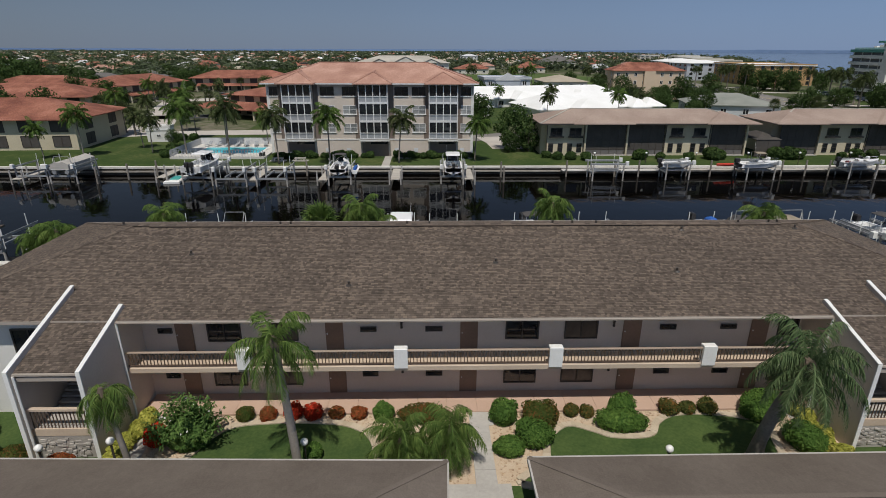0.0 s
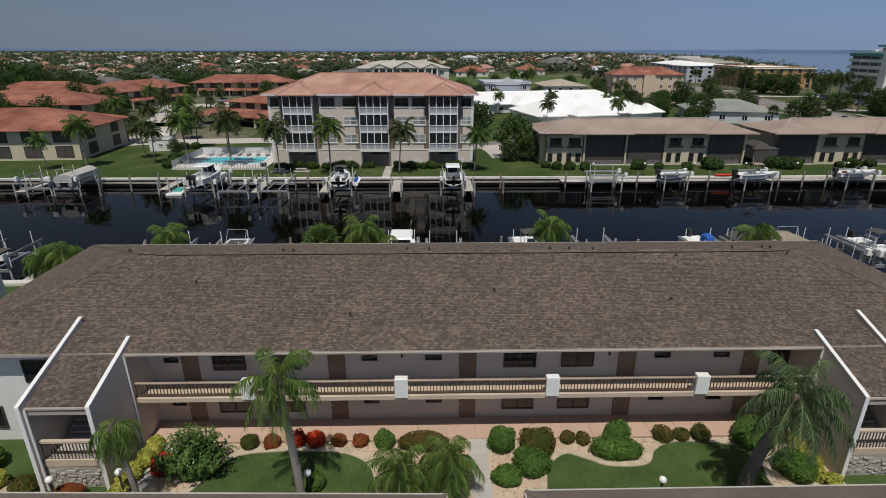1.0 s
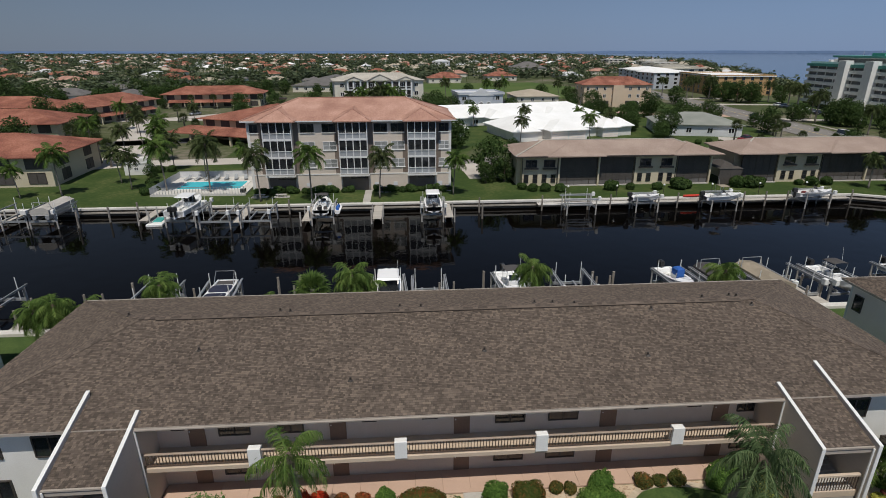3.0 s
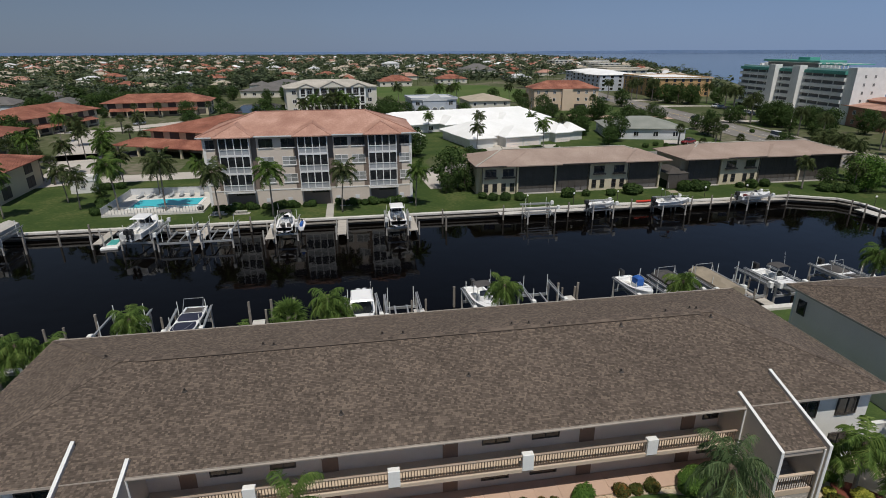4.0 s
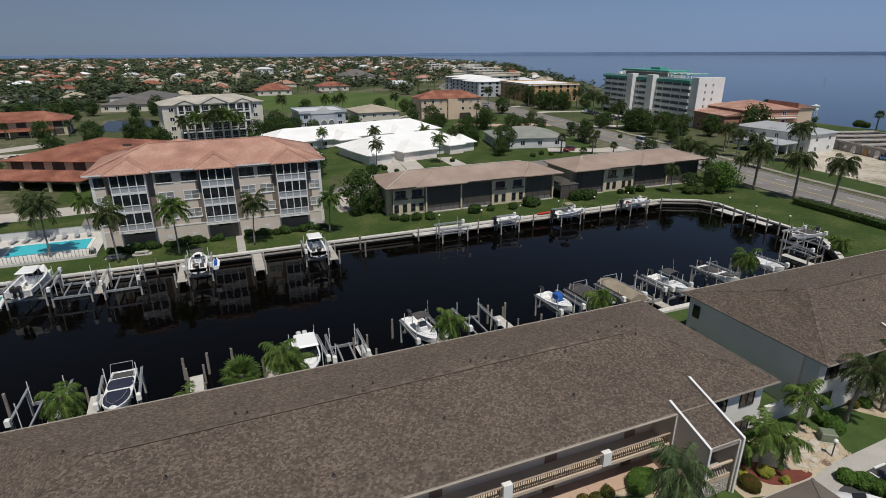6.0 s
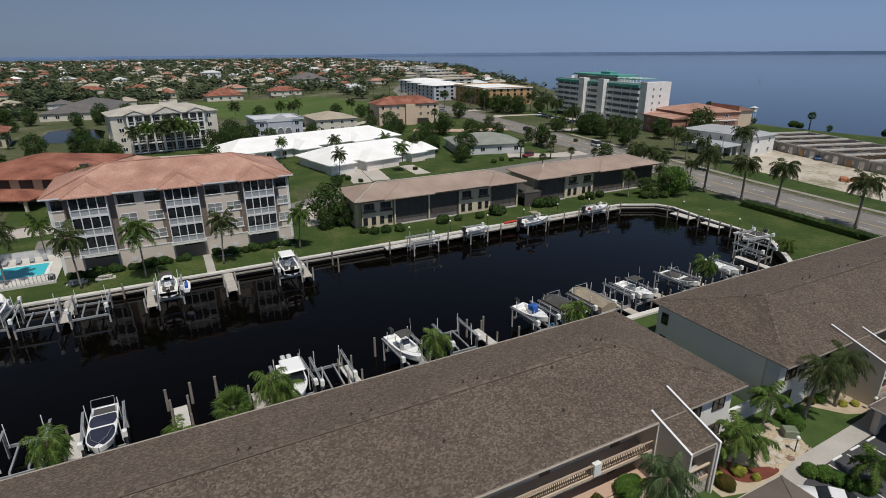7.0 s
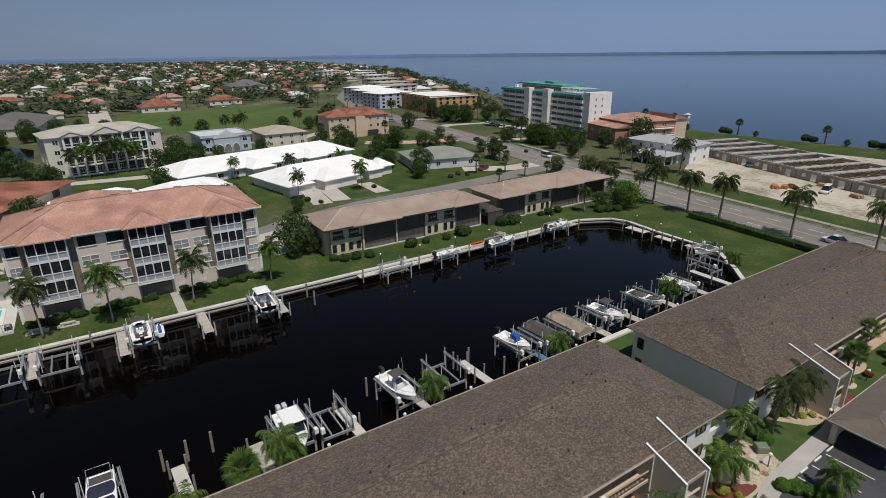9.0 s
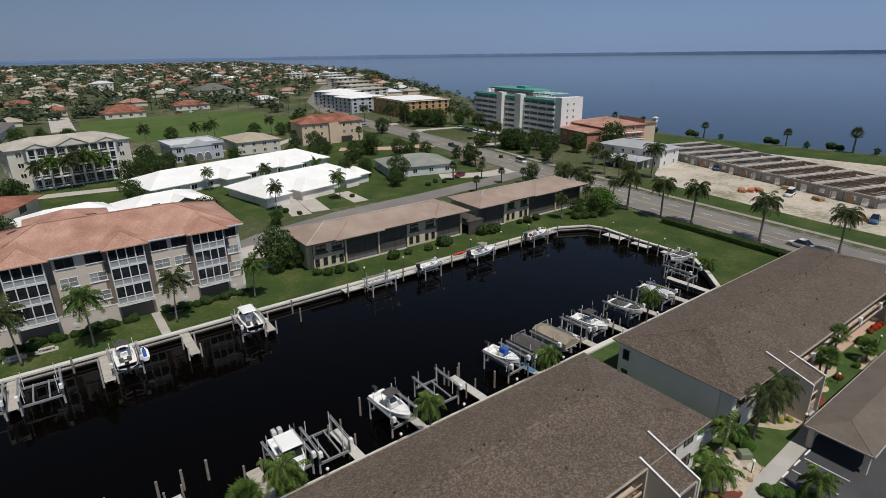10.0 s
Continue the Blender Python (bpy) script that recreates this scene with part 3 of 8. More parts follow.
strip("hotel_drive", [(122, 222), (140, 232), (160, 228), (164, 190), (150, 172), (124, 180)], 6, 0.05, DRIVE, "pale hotel drive with parked cars", "drive")
strip("ochre_drive", [(130, 262), (145, 262), (160, 258)], 6, 0.05, DRIVE, "pale drive of the ochre flats", "drive")
for a_, b_, w_ in (((32.2, 125.0), (34.6, 142.6), 4.9), ((37.4, 125.6), (39.6, 143.4), 4.7), ((49.9, 127.4), (50.2, 140.0), 4.3)):
    strip("house_drive", [a_, b_], w_, 0.05, DRIVE, "pale concrete drive before a garage", "drive")
# parking court in front of the flats
patch("parking_court", [(-140, -60), (94, -60), (94, 8.6), (-140, 8.6)], 0.03, NEW_ASPHALT, "dark asphalt parking court", "parking")
patch("parking_inlet", [(26.5, 8.5), (68, 8.5), (68, 16.3), (39.5, 16.3), (39.5, 15.95), (32.6, 15.95), (32.6, 13.2), (30.6, 13.2), (30.6, 15.9), (28.2, 15.6), (26.5, 15.5)], 0.034, NEW_ASPHALT, "dark asphalt parking bays with white lines", "parking")
bays = G()
for x in (32.62, 35.1, 37.7):
    bays.box(x, 11.8, 0.036, x + 0.12, 15.6, 0.043)
single("bay_lines", bays, PAINT_LINE, "white parking bay lines", "road marking", kind="structure")
for x in (33.2, 35.7, 38.05):
    tagged(part("wheel_stop", G().chamfer(0.1, -0.075, 0, 1.35, 0.075, 0.11, 0.03), WHITE), "white painted concrete wheel stop on asphalt", "wheel stop", "wheel stops").matrix_basis = placed(x, 15.7, 0.034)

# seawalls: cap, face and low wale
wall, cap = G(), G()
for a, b in zip(CANAL_EDGE, CANAL_EDGE[1:]):
    a, b = Vector((*a, 0)), Vector((*b, 0))
    d = (b - a).normalized()
    out = Vector((d.y, -d.x, 0))
    wall.bar(a + Vector((0, 0, -1.2)), b + Vector((0, 0, -1.2)), 0.24, 2.6)
    cap.bar(a - out * -0.1 + Vector((0, 0, 0.14)) - d * 0.2, b - out * -0.1 + Vector((0, 0, 0.14)) + d * 0.2, 0.75, 0.26)
single("seawall", wall, SEAWALL, "dark stained concrete seawall of the canal, cap shade in its colour", "seawall", kind="structure")
ledge = G()
for a, b in zip(CANAL_EDGE[5:], CANAL_EDGE[6:]):
    a, b = Vector((*a, 0)), Vector((*b, 0))
    d = (b - a).normalized()
    off = Vector((-d.y, d.x, 0)) * 0.26 + Vector((0, 0, -0.42))
    ledge.bar(a + off, b + off, 0.3, 0.2)
single("seawall_ledge", ledge, OLD_CONCRETE, "weathered concrete ledge below the seawall cap", "seawall", kind="structure")
single("seawall_cap", cap, CAPSTONE, "pale concrete seawall cap", "seawall", kind="structure")


# ---- two-storey flats with shingle roof ----
def shingles(g, o, u, s, n, a0, a1, b0, b1, length, exposure=0.115, seed=1, thick=(0.012, 0.034)):
    """Courses of single shingles on a slope: from a0..b0 at the eave to a1..b1 at the top."""
    rng = random.Random(seed)
    o, u, s, n = Vector(o), Vector(u), Vector(s), Vector(n)
    rows = int(length / exposure)
    for k in range(rows + 1):
        d0, d1 = k * exposure, min((k + 1) * exposure + 0.03, length)
        f, f1 = d0 / length, d1 / length
        lo, hi = a0 + (a1 - a0) * f, b0 + (b1 - b0) * f
        lo1, hi1 = a0 + (a1 - a0) * f1, b0 + (b1 - b0) * f1
        x = lo - rng.random() * 0.3
        while x < hi:
            w = rng.uniform(0.07, 0.21)
            xa, xb = max(x, lo), min(x + w, hi)
            if xb - xa > 0.03:
                t = rng.uniform(*thick)
                p = [o + u * xa + s * d0, o + u * xb + s * d0, o + u * min(max(xb, lo1 + 0.004), hi1) + s * d1, o + u * max(min(xa, hi1 - 0.004), lo1) + s * d1]
                i = len(g.v)
                g.v += [tuple(p[0]), tuple(p[1]), tuple(p[1] + n * t), tuple(p[0] + n * t), tuple(p[2] + n * thick[0] * 0.6), tuple(p[3] + n * thick[0] * 0.6)]
                g.f += [(i, i + 1, i + 2, i + 3), (i + 3, i + 2, i + 4, i + 5)]
            x += w + 0.008


def plane_slope(y0, z0, y1, z1):
    s = Vector((0, y1 - y0, z1 - z0))
    return s.length, s.normalized()


EAVE, RIDGE, FRONT, BACK = 5.34, 7.46, 20.84, 35.6


def flats(label, x0, x1, stairs, units, m=None, part_shingles=False, seed=3, west=0.75):
    """A long two-storey block: hip roof, open gallery to -y, stair bays between sloping fins."""
    b = thing("apartment_block", label, "apartment building", m)
    wl, wr, wf, wb = x0 + west, x1 - 0.75, 22.7, BACK - 0.8
    sl, sr = stairs
    # walls; the end units come forward to the line of the stairs
    part("wall", G().box(wl, wf, 0, wr, wf + 0.2, 5.2), STUCCO, b)
    part("wall", G().box(wl, wb - 0.2, 0, wr, wb, 5.2), WHITE_STUCCO, b)
    part("wall", G().box(wl, wf + 0.2, 0, wl + 0.2, wb - 0.2, 5.2), WARM_WHITE, b)
    part("wall", G().box(wr - 0.2, wf + 0.2, 0, wr, wb - 0.2, 5.2), WHITE_STUCCO, b)
    for a, c in ((wl, sl - 1.58), (sr + 1.58, wr)):
        part("wall", G().box(a, 21.5, 0, c, wf - 0.003, 5.2), WHITE_STUCCO, b)
        for fl in (0, 2.6):
            window(b, c - 2.2 if a == wl else a + 0.8, 21.45, 0.8 + fl, 1.6, 1.25, 2, 1, BRONZE, GLASS)
            window(b, a + 0.9 if a == wl else c - 2.3, 21.45, 0.8 + fl, 1.4, 1.25, 2, 1, BRONZE, GLASS)
    for fl in (0.7, 3.3):
        window(b, wl - 0.05, wb - 0.6, fl, 0.8, 1.3, 1, 1, BRONZE, GLASS, turn=-90)
    # roof: deck, hips and courses of shingles
    half = (BACK - FRONT) / 2
    mid = (FRONT + BACK) / 2
    roof = part("roof", G().hip(x0, FRONT, x1, BACK, EAVE, RIDGE - EAVE, half, 0.1), SHINGLE, b)
    part("soffit", G().box(x0 + 0.05, FRONT + 0.05, EAVE - 0.13, x1 - 0.05, BACK - 0.05, EAVE - 0.105), STUCCO, b)
    fas = G()
    fas.box(x0 - 0.03, FRONT - 0.03, EAVE - 0.15, x1 + 0.03, FRONT + 0.02, EAVE + 0.01).box(x0 - 0.03, BACK - 0.02, EAVE - 0.15, x1 + 0.03, BACK + 0.03, EAVE + 0.01)
    fas.box(x0 - 0.03, FRONT + 0.021, EAVE - 0.15, x0 + 0.02, BACK - 0.021, EAVE + 0.01).box(x1 - 0.02, FRONT + 0.021, EAVE - 0.15, x1 + 0.03, BACK - 0.021, EAVE + 0.01)
    part("fascia", fas, FASCIA, b, "pale beige fascia board")
    gut = G()
    for y in (FRONT - 0.12, BACK + 0.12):
        gut.box(sl + 1.6 if y < mid else x0, y - 0.06, EAVE - 0.07, sr - 1.6 if y < mid else x1, y + 0.06, EAVE - 0.005)
    part("gutter", gut, FASCIA, b, "pale metal gutter")
    g = G()
    ln, s = plane_slope(FRONT, EAVE, mid, RIDGE)
    nrm = Vector((0, -s.z, s.y))
    shingles(g, (0, FRONT, EAVE), (1, 0, 0), s, nrm, x0, x0 + half, x1, x1 - half, ln, seed=seed)
    s2, n2 = Vector((0, -s.y, s.z)), Vector((0, s.z, s.y))
    shingles(g, (0, BACK, EAVE), (1, 0, 0), s2, n2, x0, x0 + half, x1, x1 - half, ln, seed=seed + 1)
    for x, sx in ((x0, 1), (x1, -1)):
        shingles(g, (x, 0, EAVE), (0, 1, 0), (sx * s.y, 0, s.z), (-sx * s.z, 0, s.y), FRONT, mid, BACK, mid, ln, seed=seed + 2)
    for a, c in (((x0 + half, mid, RIDGE), (x1 - half, mid, RIDGE)), ((x0, FRONT, EAVE), (x0 + half, mid, RIDGE)), ((x0, BACK, EAVE), (x0 + half, mid, RIDGE)),
                 ((x1, FRONT, EAVE), (x1 - half, mid, RIDGE)), ((x1, BACK, EAVE), (x1 - half, mid, RIDGE))):
        up_ = 0.035 if abs(a[2] - c[2]) < 0.1 else 0.012
        a, c = Vector(a) + Vector((0, 0, up_)), Vector(c) + Vector((0, 0, up_))
        k = int((c - a).length / 0.3)
        for i in range(k):
            p, q = a.lerp(c, i / k), a.lerp(c, (i + 0.96) / k)
            g.bar(p, q + Vector((0, 0, 0.012)), 0.24, 0.02)
    tagged(part("roof_shingles", g, SHINGLE, roof), kind="stuff")
    tagged(part("ridge_vent", G().bar((x0 + half + 1, mid - 0.18, RIDGE + 0.035), (x1 - half - 1, mid - 0.18, RIDGE + 0.035), 0.1, 0.03), SHINGLE, roof), "dark ridge vent")
    rng = random.Random(seed)
    for i, (fx, py) in enumerate(((0.12, 1.2), (0.29, 1.1), (0.305, 0.8), (0.43, 1.3), (0.455, 1.0), (0.6, 1.1), (0.622, 0.9), (0.636, 0.3), (0.73, -0.6), (0.81, 1.1), (0.84, 1.4), (0.852, 1.1), (0.848, -0.5), (0.22, -2.6), (0.52, -3.4), (0.7, -4.2), (0.38, -5.1))):
        px = x0 + fx * (x1 - x0) + rng.uniform(-0.3, 0.3)
        py = mid + py
        pz = RIDGE - abs(py - mid) * (RIDGE - EAVE) / half
        part("vent_pipe", G().tube([(px, py, pz - 0.05), (px, py, pz + 0.22)], [0.06, 0.06], 6).tube([(px, py, pz), (px, py, pz + 0.07)], [0.17, 0.1], 6), BRONZE, b)
    if part_shingles:
        row, tab = Vector((0, FRONT, EAVE)), None
        for i in range(300):
            k, c = divmod(i, 30)
            px = -3.0 + c * 0.205 + (k % 2) * 0.1
            if tab is None:
                t = G()
                e = [Vector((0, 0, 0)), Vector((0.19, 0, 0)), Vector((0.19, 0, 0)) + s * 0.15, s * 0.15]
                t.add([e[0] + nrm * 0.02, e[1] + nrm * 0.02, e[1] + nrm * 0.058, e[0] + nrm * 0.058, e[2] + nrm * 0.05, e[3] + nrm * 0.05], [(0, 1, 2, 3), (3, 2, 4, 5)])
                tab = part("shingle", t, SHINGLE, roof)
                tab.matrix_basis = Matrix.Translation(row + s * 0.15 * k + Vector((px, 0, 0)))
            else:
                same_part("shingle", tab, Matrix.Translation(row + s * 0.15 * k + Vector((px, 0, 0))), roof)
    # gallery floor, band, rail
    ga, gb = sl + 1.58, sr - 1.58
    part("gallery_floor", G().box(ga, 21.1, 2.42, gb, wf - 0.003, 2.6), TAN_TRIM, b)
    part("gallery_band", G().chamfer(ga, 20.9, 2.55, gb, 21.097, 2.8, 0.02), TAN_TRIM, b, "cream edge band of the gallery")
    part("handrail", G().chamfer(ga, 20.94, 3.553, gb, 21.07, 3.62, 0.02), HANDRAIL, b)
    part("bottom_rail", G().box(ga, 20.97, 2.86, gb, 21.03, 2.92), RAILING, b)
    bal = part("baluster", G().box(-0.022, -0.014, 0, 0.022, 0.014, 0.634), RAILING, b)
    cnt = int((gb - ga) / 0.16)
    bal.matrix_basis = pose(ga + 0.08, 21.0, 2.918)
    rest = G()
    for i in range(1, cnt):
        x = ga + 0.08 + i * 0.16
        if i < 220 and part_shingles:
            same_part("baluster", bal, pose(x, 21.0, 2.918), b)
        else:
            rest.box(x - 0.022, 20.986, 2.918, x + 0.022, 21.014, 3.552)
    if rest.v:
        tagged(part("balusters", rest, RAILING, b), kind="stuff")
    step = 7.34
    x = ga + 5.1
    while x < gb - 1:
        part("pillar", G().chamfer(x, 20.82, 2.72, x + 0.64, 21.18, 3.76, 0.03), WHITE, b, "white stucco pillar")
        x += step
    # doors and windows along the gallery, both floors
    for fl in (0.02, 2.6):
        for kind, a, c in units:
            if kind == "door":
                d = part("door", G().chamfer(a, wf - 0.05, fl, c, wf - 0.004, fl + 2.04, 0.005), DOOR, b)
                part("door_knob", G().ball((a + 0.09, wf - 0.1, fl + 1.0), 0.035, 6), FRAME, d)
            elif kind == "slit":
                window(b, a, wf - 0.03, fl + 1.08, c - a, 0.27, 1, 1, BRONZE, GLASS, bar=0.03)
            elif kind == "lamp":
                l_ = part("wall_lamp", G().box(a - 0.06, wf - 0.16, fl + 1.55, a + 0.06, wf - 0.002, fl + 1.62).tube([(a, wf - 0.1, fl + 1.3), (a, wf - 0.1, fl + 1.56)], [0.07, 0.05], 6), BRONZE, b)
            else:
                window(b, a, wf - 0.03, fl + 0.6, c - a, 1.4, 2, 1, BRONZE, GLASS if kind == "window" else BLIND)
    # stair bays between two sloping fins
    for k, sx in enumerate((sl, sr)):
        inner, outer = (sx + 1.45, sx - 1.45) if k == 0 else (sx - 1.45, sx + 1.45)
        for fx, yt in ((inner, 21.6), (outer, 22.85)):
            zt = 4.55 + (yt - 17.9) * 0.325
            fin = part("fin_wall", G().side_prism([(17.9, 0), (22.69, 0), (22.69, 5.0), (yt, zt), (17.9, 4.55)], fx - 0.085, fx + 0.085), STUCCO, b, "beige sloping fin wall with white edge")
            part("coping", G().bar((fx, 17.86, 4.58), (fx, yt + 0.05, zt + 0.03), 0.18, 0.05), WHITE, fin)
            part("edge", G().box(fx - 0.09, 17.85, 0, fx + 0.09, 17.897, 4.56), WHITE, fin)
        side = 1 if k == 0 else -1
        part("downspout", G().tube([(inner + side * 0.14, 20.74, 5.26), (inner + side * 0.14, 20.74, 0.05)], 0.05, 6), WHITE, b, "white metal downspout")
        part("downspout", G().tube([(outer + side * 0.15, 18.02, 4.3), (outer + side * 0.15, 18.02, 0.05)], 0.055, 6), WHITE, b, "white metal downspout")
        xa, xb = min(inner, outer) + 0.09, max(inner, outer) - 0.09
        lo, hi = (18.15, 4.4), (22.6, 5.86)
        sroof = part("stair_roof", G().add([(xa, *lo), (xb, *lo), (xb, *hi), (xa, *hi), (xa, lo[0], lo[1] - 0.15), (xb, lo[0], lo[1] - 0.15), (xb, hi[0], hi[1] - 0.15), (xa, hi[0], hi[1] - 0.15)],
                                           [(0, 1, 2, 3), (7, 6, 5, 4), (4, 5, 1, 0)]), SHINGLE, b)
        g2 = G()
        l2, s2 = plane_slope(*lo, *hi)
        shingles(g2, (0, *lo), (1, 0, 0), s2, Vector((0, -s2.z, s2.y)), xa, xa, xb, xb, l2, seed=seed + 9 + k)
        tagged(part("stair_shingles", g2, SHINGLE, sroof), kind="stuff")
        part("gutter", G().box(xa, 18.04, 4.3, xb, 18.145, 4.385), FASCIA, b, "pale metal gutter")
        part("beam", G().box(xa, 18.1, 4.02, xb, 18.3, 4.22), FASCIA, b)
        part("landing", G().box(xa, 18.3, 1.32, xb, 22.0, 1.5), CONCRETE, b)
        part("landing_band", G().box(xa, 18.2, 1.2, xb, 18.297, 1.55), TAN_TRIM, b)
        part("landing_rail", G().chamfer(xa, 18.2, 2.45, xb, 18.36, 2.58, 0.02), TAN_TRIM, b)
        for i in range(int((xb - xa) / 0.15)):
            part("baluster", G().box(xa + 0.06 + i * 0.15, 18.27, 1.552, xa + 0.1 + i * 0.15, 18.3, 2.448), RAILING, b)
        low = part("stone_wall", G().box(xa, 18.22, 0, xb, 18.4, 1.19), STONE, b, "grey fieldstone wall below the landing")
        st = G()
        for i in range(110):
            cx, cz = xa + 0.2 + rng.random() * (xb - xa - 0.4), 0.1 + rng.random() * 0.95
            st.chamfer(cx - rng.uniform(0.05, 0.13), 18.16 + 0.0005 * i, cz - rng.uniform(0.03, 0.07), cx + rng.uniform(0.05, 0.13), 18.225, cz + rng.uniform(0.03, 0.07), 0.012)
        tagged(part("stone_facing", st, STONE, low), kind="stuff")
        for i in range(8):
            part("step", G().box(xa + 0.1, 19.6 + i * 0.28, 1.501 + i * 0.14, xb - 0.1, 19.87 + i * 0.28, 1.6 + i * 0.14), CONCRETE, b)
    return b


UNITS = [("slit", -12.95 - 0.2, -12.45), ("door", -12.3, -11.45), ("window", -10.75, -9.1), ("blind", -7.66, -6.3), ("door", -4.93, -4.05), ("slit", -3.2, -2.4), ("lamp", -1.15, 0), ("slit", 0.03, 0.89),
         ("door", 1.78, 2.66), ("window", 4.05, 5.73), ("blind", 7.03, 8.7), ("lamp", 9.47, 0), ("door", 9.98, 10.9), ("slit", 11.85, 12.66), ("slit", 14.94, 15.74), ("door", 16.5, 17.4), ("window", 17.9, 18.9)]
flats("long two-storey beige flats with brown shingle roof", -23.85, 28.95, (-15.45, 20.55), UNITS, part_shingles=True)
flats("neighbouring two-storey flats with brown shingle roof", 34.15, 86.5, (45.1, 79.0),
      [(k, a + dx, (c + dx) if c else 0) for dx in (55.0, 74.0) for k, a, c in UNITS if 48 < a + dx < 75.5], seed=21, west=0.22)
walkway = thing("walkway", "salmon terracotta walkway slabs", "walkway", kind="structure")
for i in range(22):
    part("slab", G().chamfer(-13.85 + i * 1.495, 20.98, 0, -13.85 + (i + 1) * 1.495 - 0.006, 22.69, 0.12, 0.01), TERRACOTTA, walkway)
single("walkway_east", G().chamfer(46.8, 20.98, 0, 77.3, 22.69, 0.12, 0.01), TERRACOTTA, "salmon terracotta walkway", "walkway", kind="structure")


def carport(label, x0, x1, y0=9.6, y1=15.45, z=2.3, m=None):
    c = thing("carport", label, "carport", m)
    half = (y1 - y0) / 2
    r = part("roof", G().hip(x0, y0, x1, y1, z, 0.85, half, 0.12), FLATSHINGLE, c)
    g = G()
    ln, s = plane_slope(y0, z, y0 + half, z + 0.85)
    shingles(g, (0, y0, z), (1, 0, 0), s, Vector((0, -s.z, s.y)), x0, x0 + half, x1, x1 - half, ln, 0.24, int(x0) + 50, (0.004, 0.011))
    shingles(g, (0, y1, z), (1, 0, 0), (0, -s.y, s.z), Vector((0, s.z, s.y)), x0, x0 + half, x1, x1 - half, ln, 0.24, int(x0) + 51, (0.004, 0.011))
    for x, sx in ((x0, 1), (x1, -1)):
        shingles(g, (x, 0, z), (0, 1, 0), (sx * s.y, 0, s.z), (-sx * s.z, 0, s.y), y0, y0 + half, y1, y0 + half, ln, 0.24, 52, (0.004, 0.011))
    tagged(part("roof_shingles", g, FLATSHINGLE, r), kind="stuff")
    ridge = [((x0 + half, y0 + half, z + 0.87), (x1 - half, y0 + half, z + 0.87))]
    for xe, xr in ((x0, x0 + half), (x1, x1 - half)):
        ridge += [((xe, ye, z + 0.012), (xr, y0 + half, z + 0.862)) for ye in (y0, y1)]
    for p, q in ridge:
        part("ridge_cap", G().bar(p, q, 0.2, 0.02), FLATSHINGLE, r)
    f = G()
    f.box(x0 - 0.02, y1 - 0.02, z - 0.14, x1 + 0.02, y1 + 0.05, z + 0.02).box(x0 - 0.02, y0 - 0.05, z - 0.14, x1 + 0.02, y0 + 0.02, z + 0.02)
    f.box(x0 - 0.05, y0 + 0.021, z - 0.14, x0 + 0.02, y1 - 0.021, z + 0.02).box(x1 - 0.02, y0 + 0.021, z - 0.14, x1 + 0.05, y1 - 0.021, z + 0.02)
    part("fascia", f, CONCRETE, c, "pale metal edge trim")
    part("back_wall", G().box(x0 + 0.5, y1 - 0.5, 0, x1 - 0.5, y1 - 0.35, z - 0.13), STUCCO, c)
    x = x0 + 0.35
    while x < x1:
        part("post", G().chamfer(x, y0 + 0.3, 0, x + 0.5, y0 + 0.8, z - 0.125, 0.01), STUCCO, c)
        part("post", G().chamfer(x, y1 - 0.9, 0, x + 0.5, y1 - 0.51, z - 0.125, 0.01), STUCCO, c)
        x += (x1 - x0 - 1.2) / max(1, round((x1 - x0) / 6))
    return c


carport("long carport with worn grey-brown shingle roof", -34, 0.92, m=placed(0.92, 15.15, 0, -1.4) @ Matrix.Translation((-0.92, -15.45, 0)))
carport("long carport with dark shingle roof beside the path", 4.0, 25.5, m=Matrix.Translation((0, -0.18, 0)))
carport("carport with hipped shingle roof and pale posts", 39.3, 66, 10.9, 16.7, 2.5)


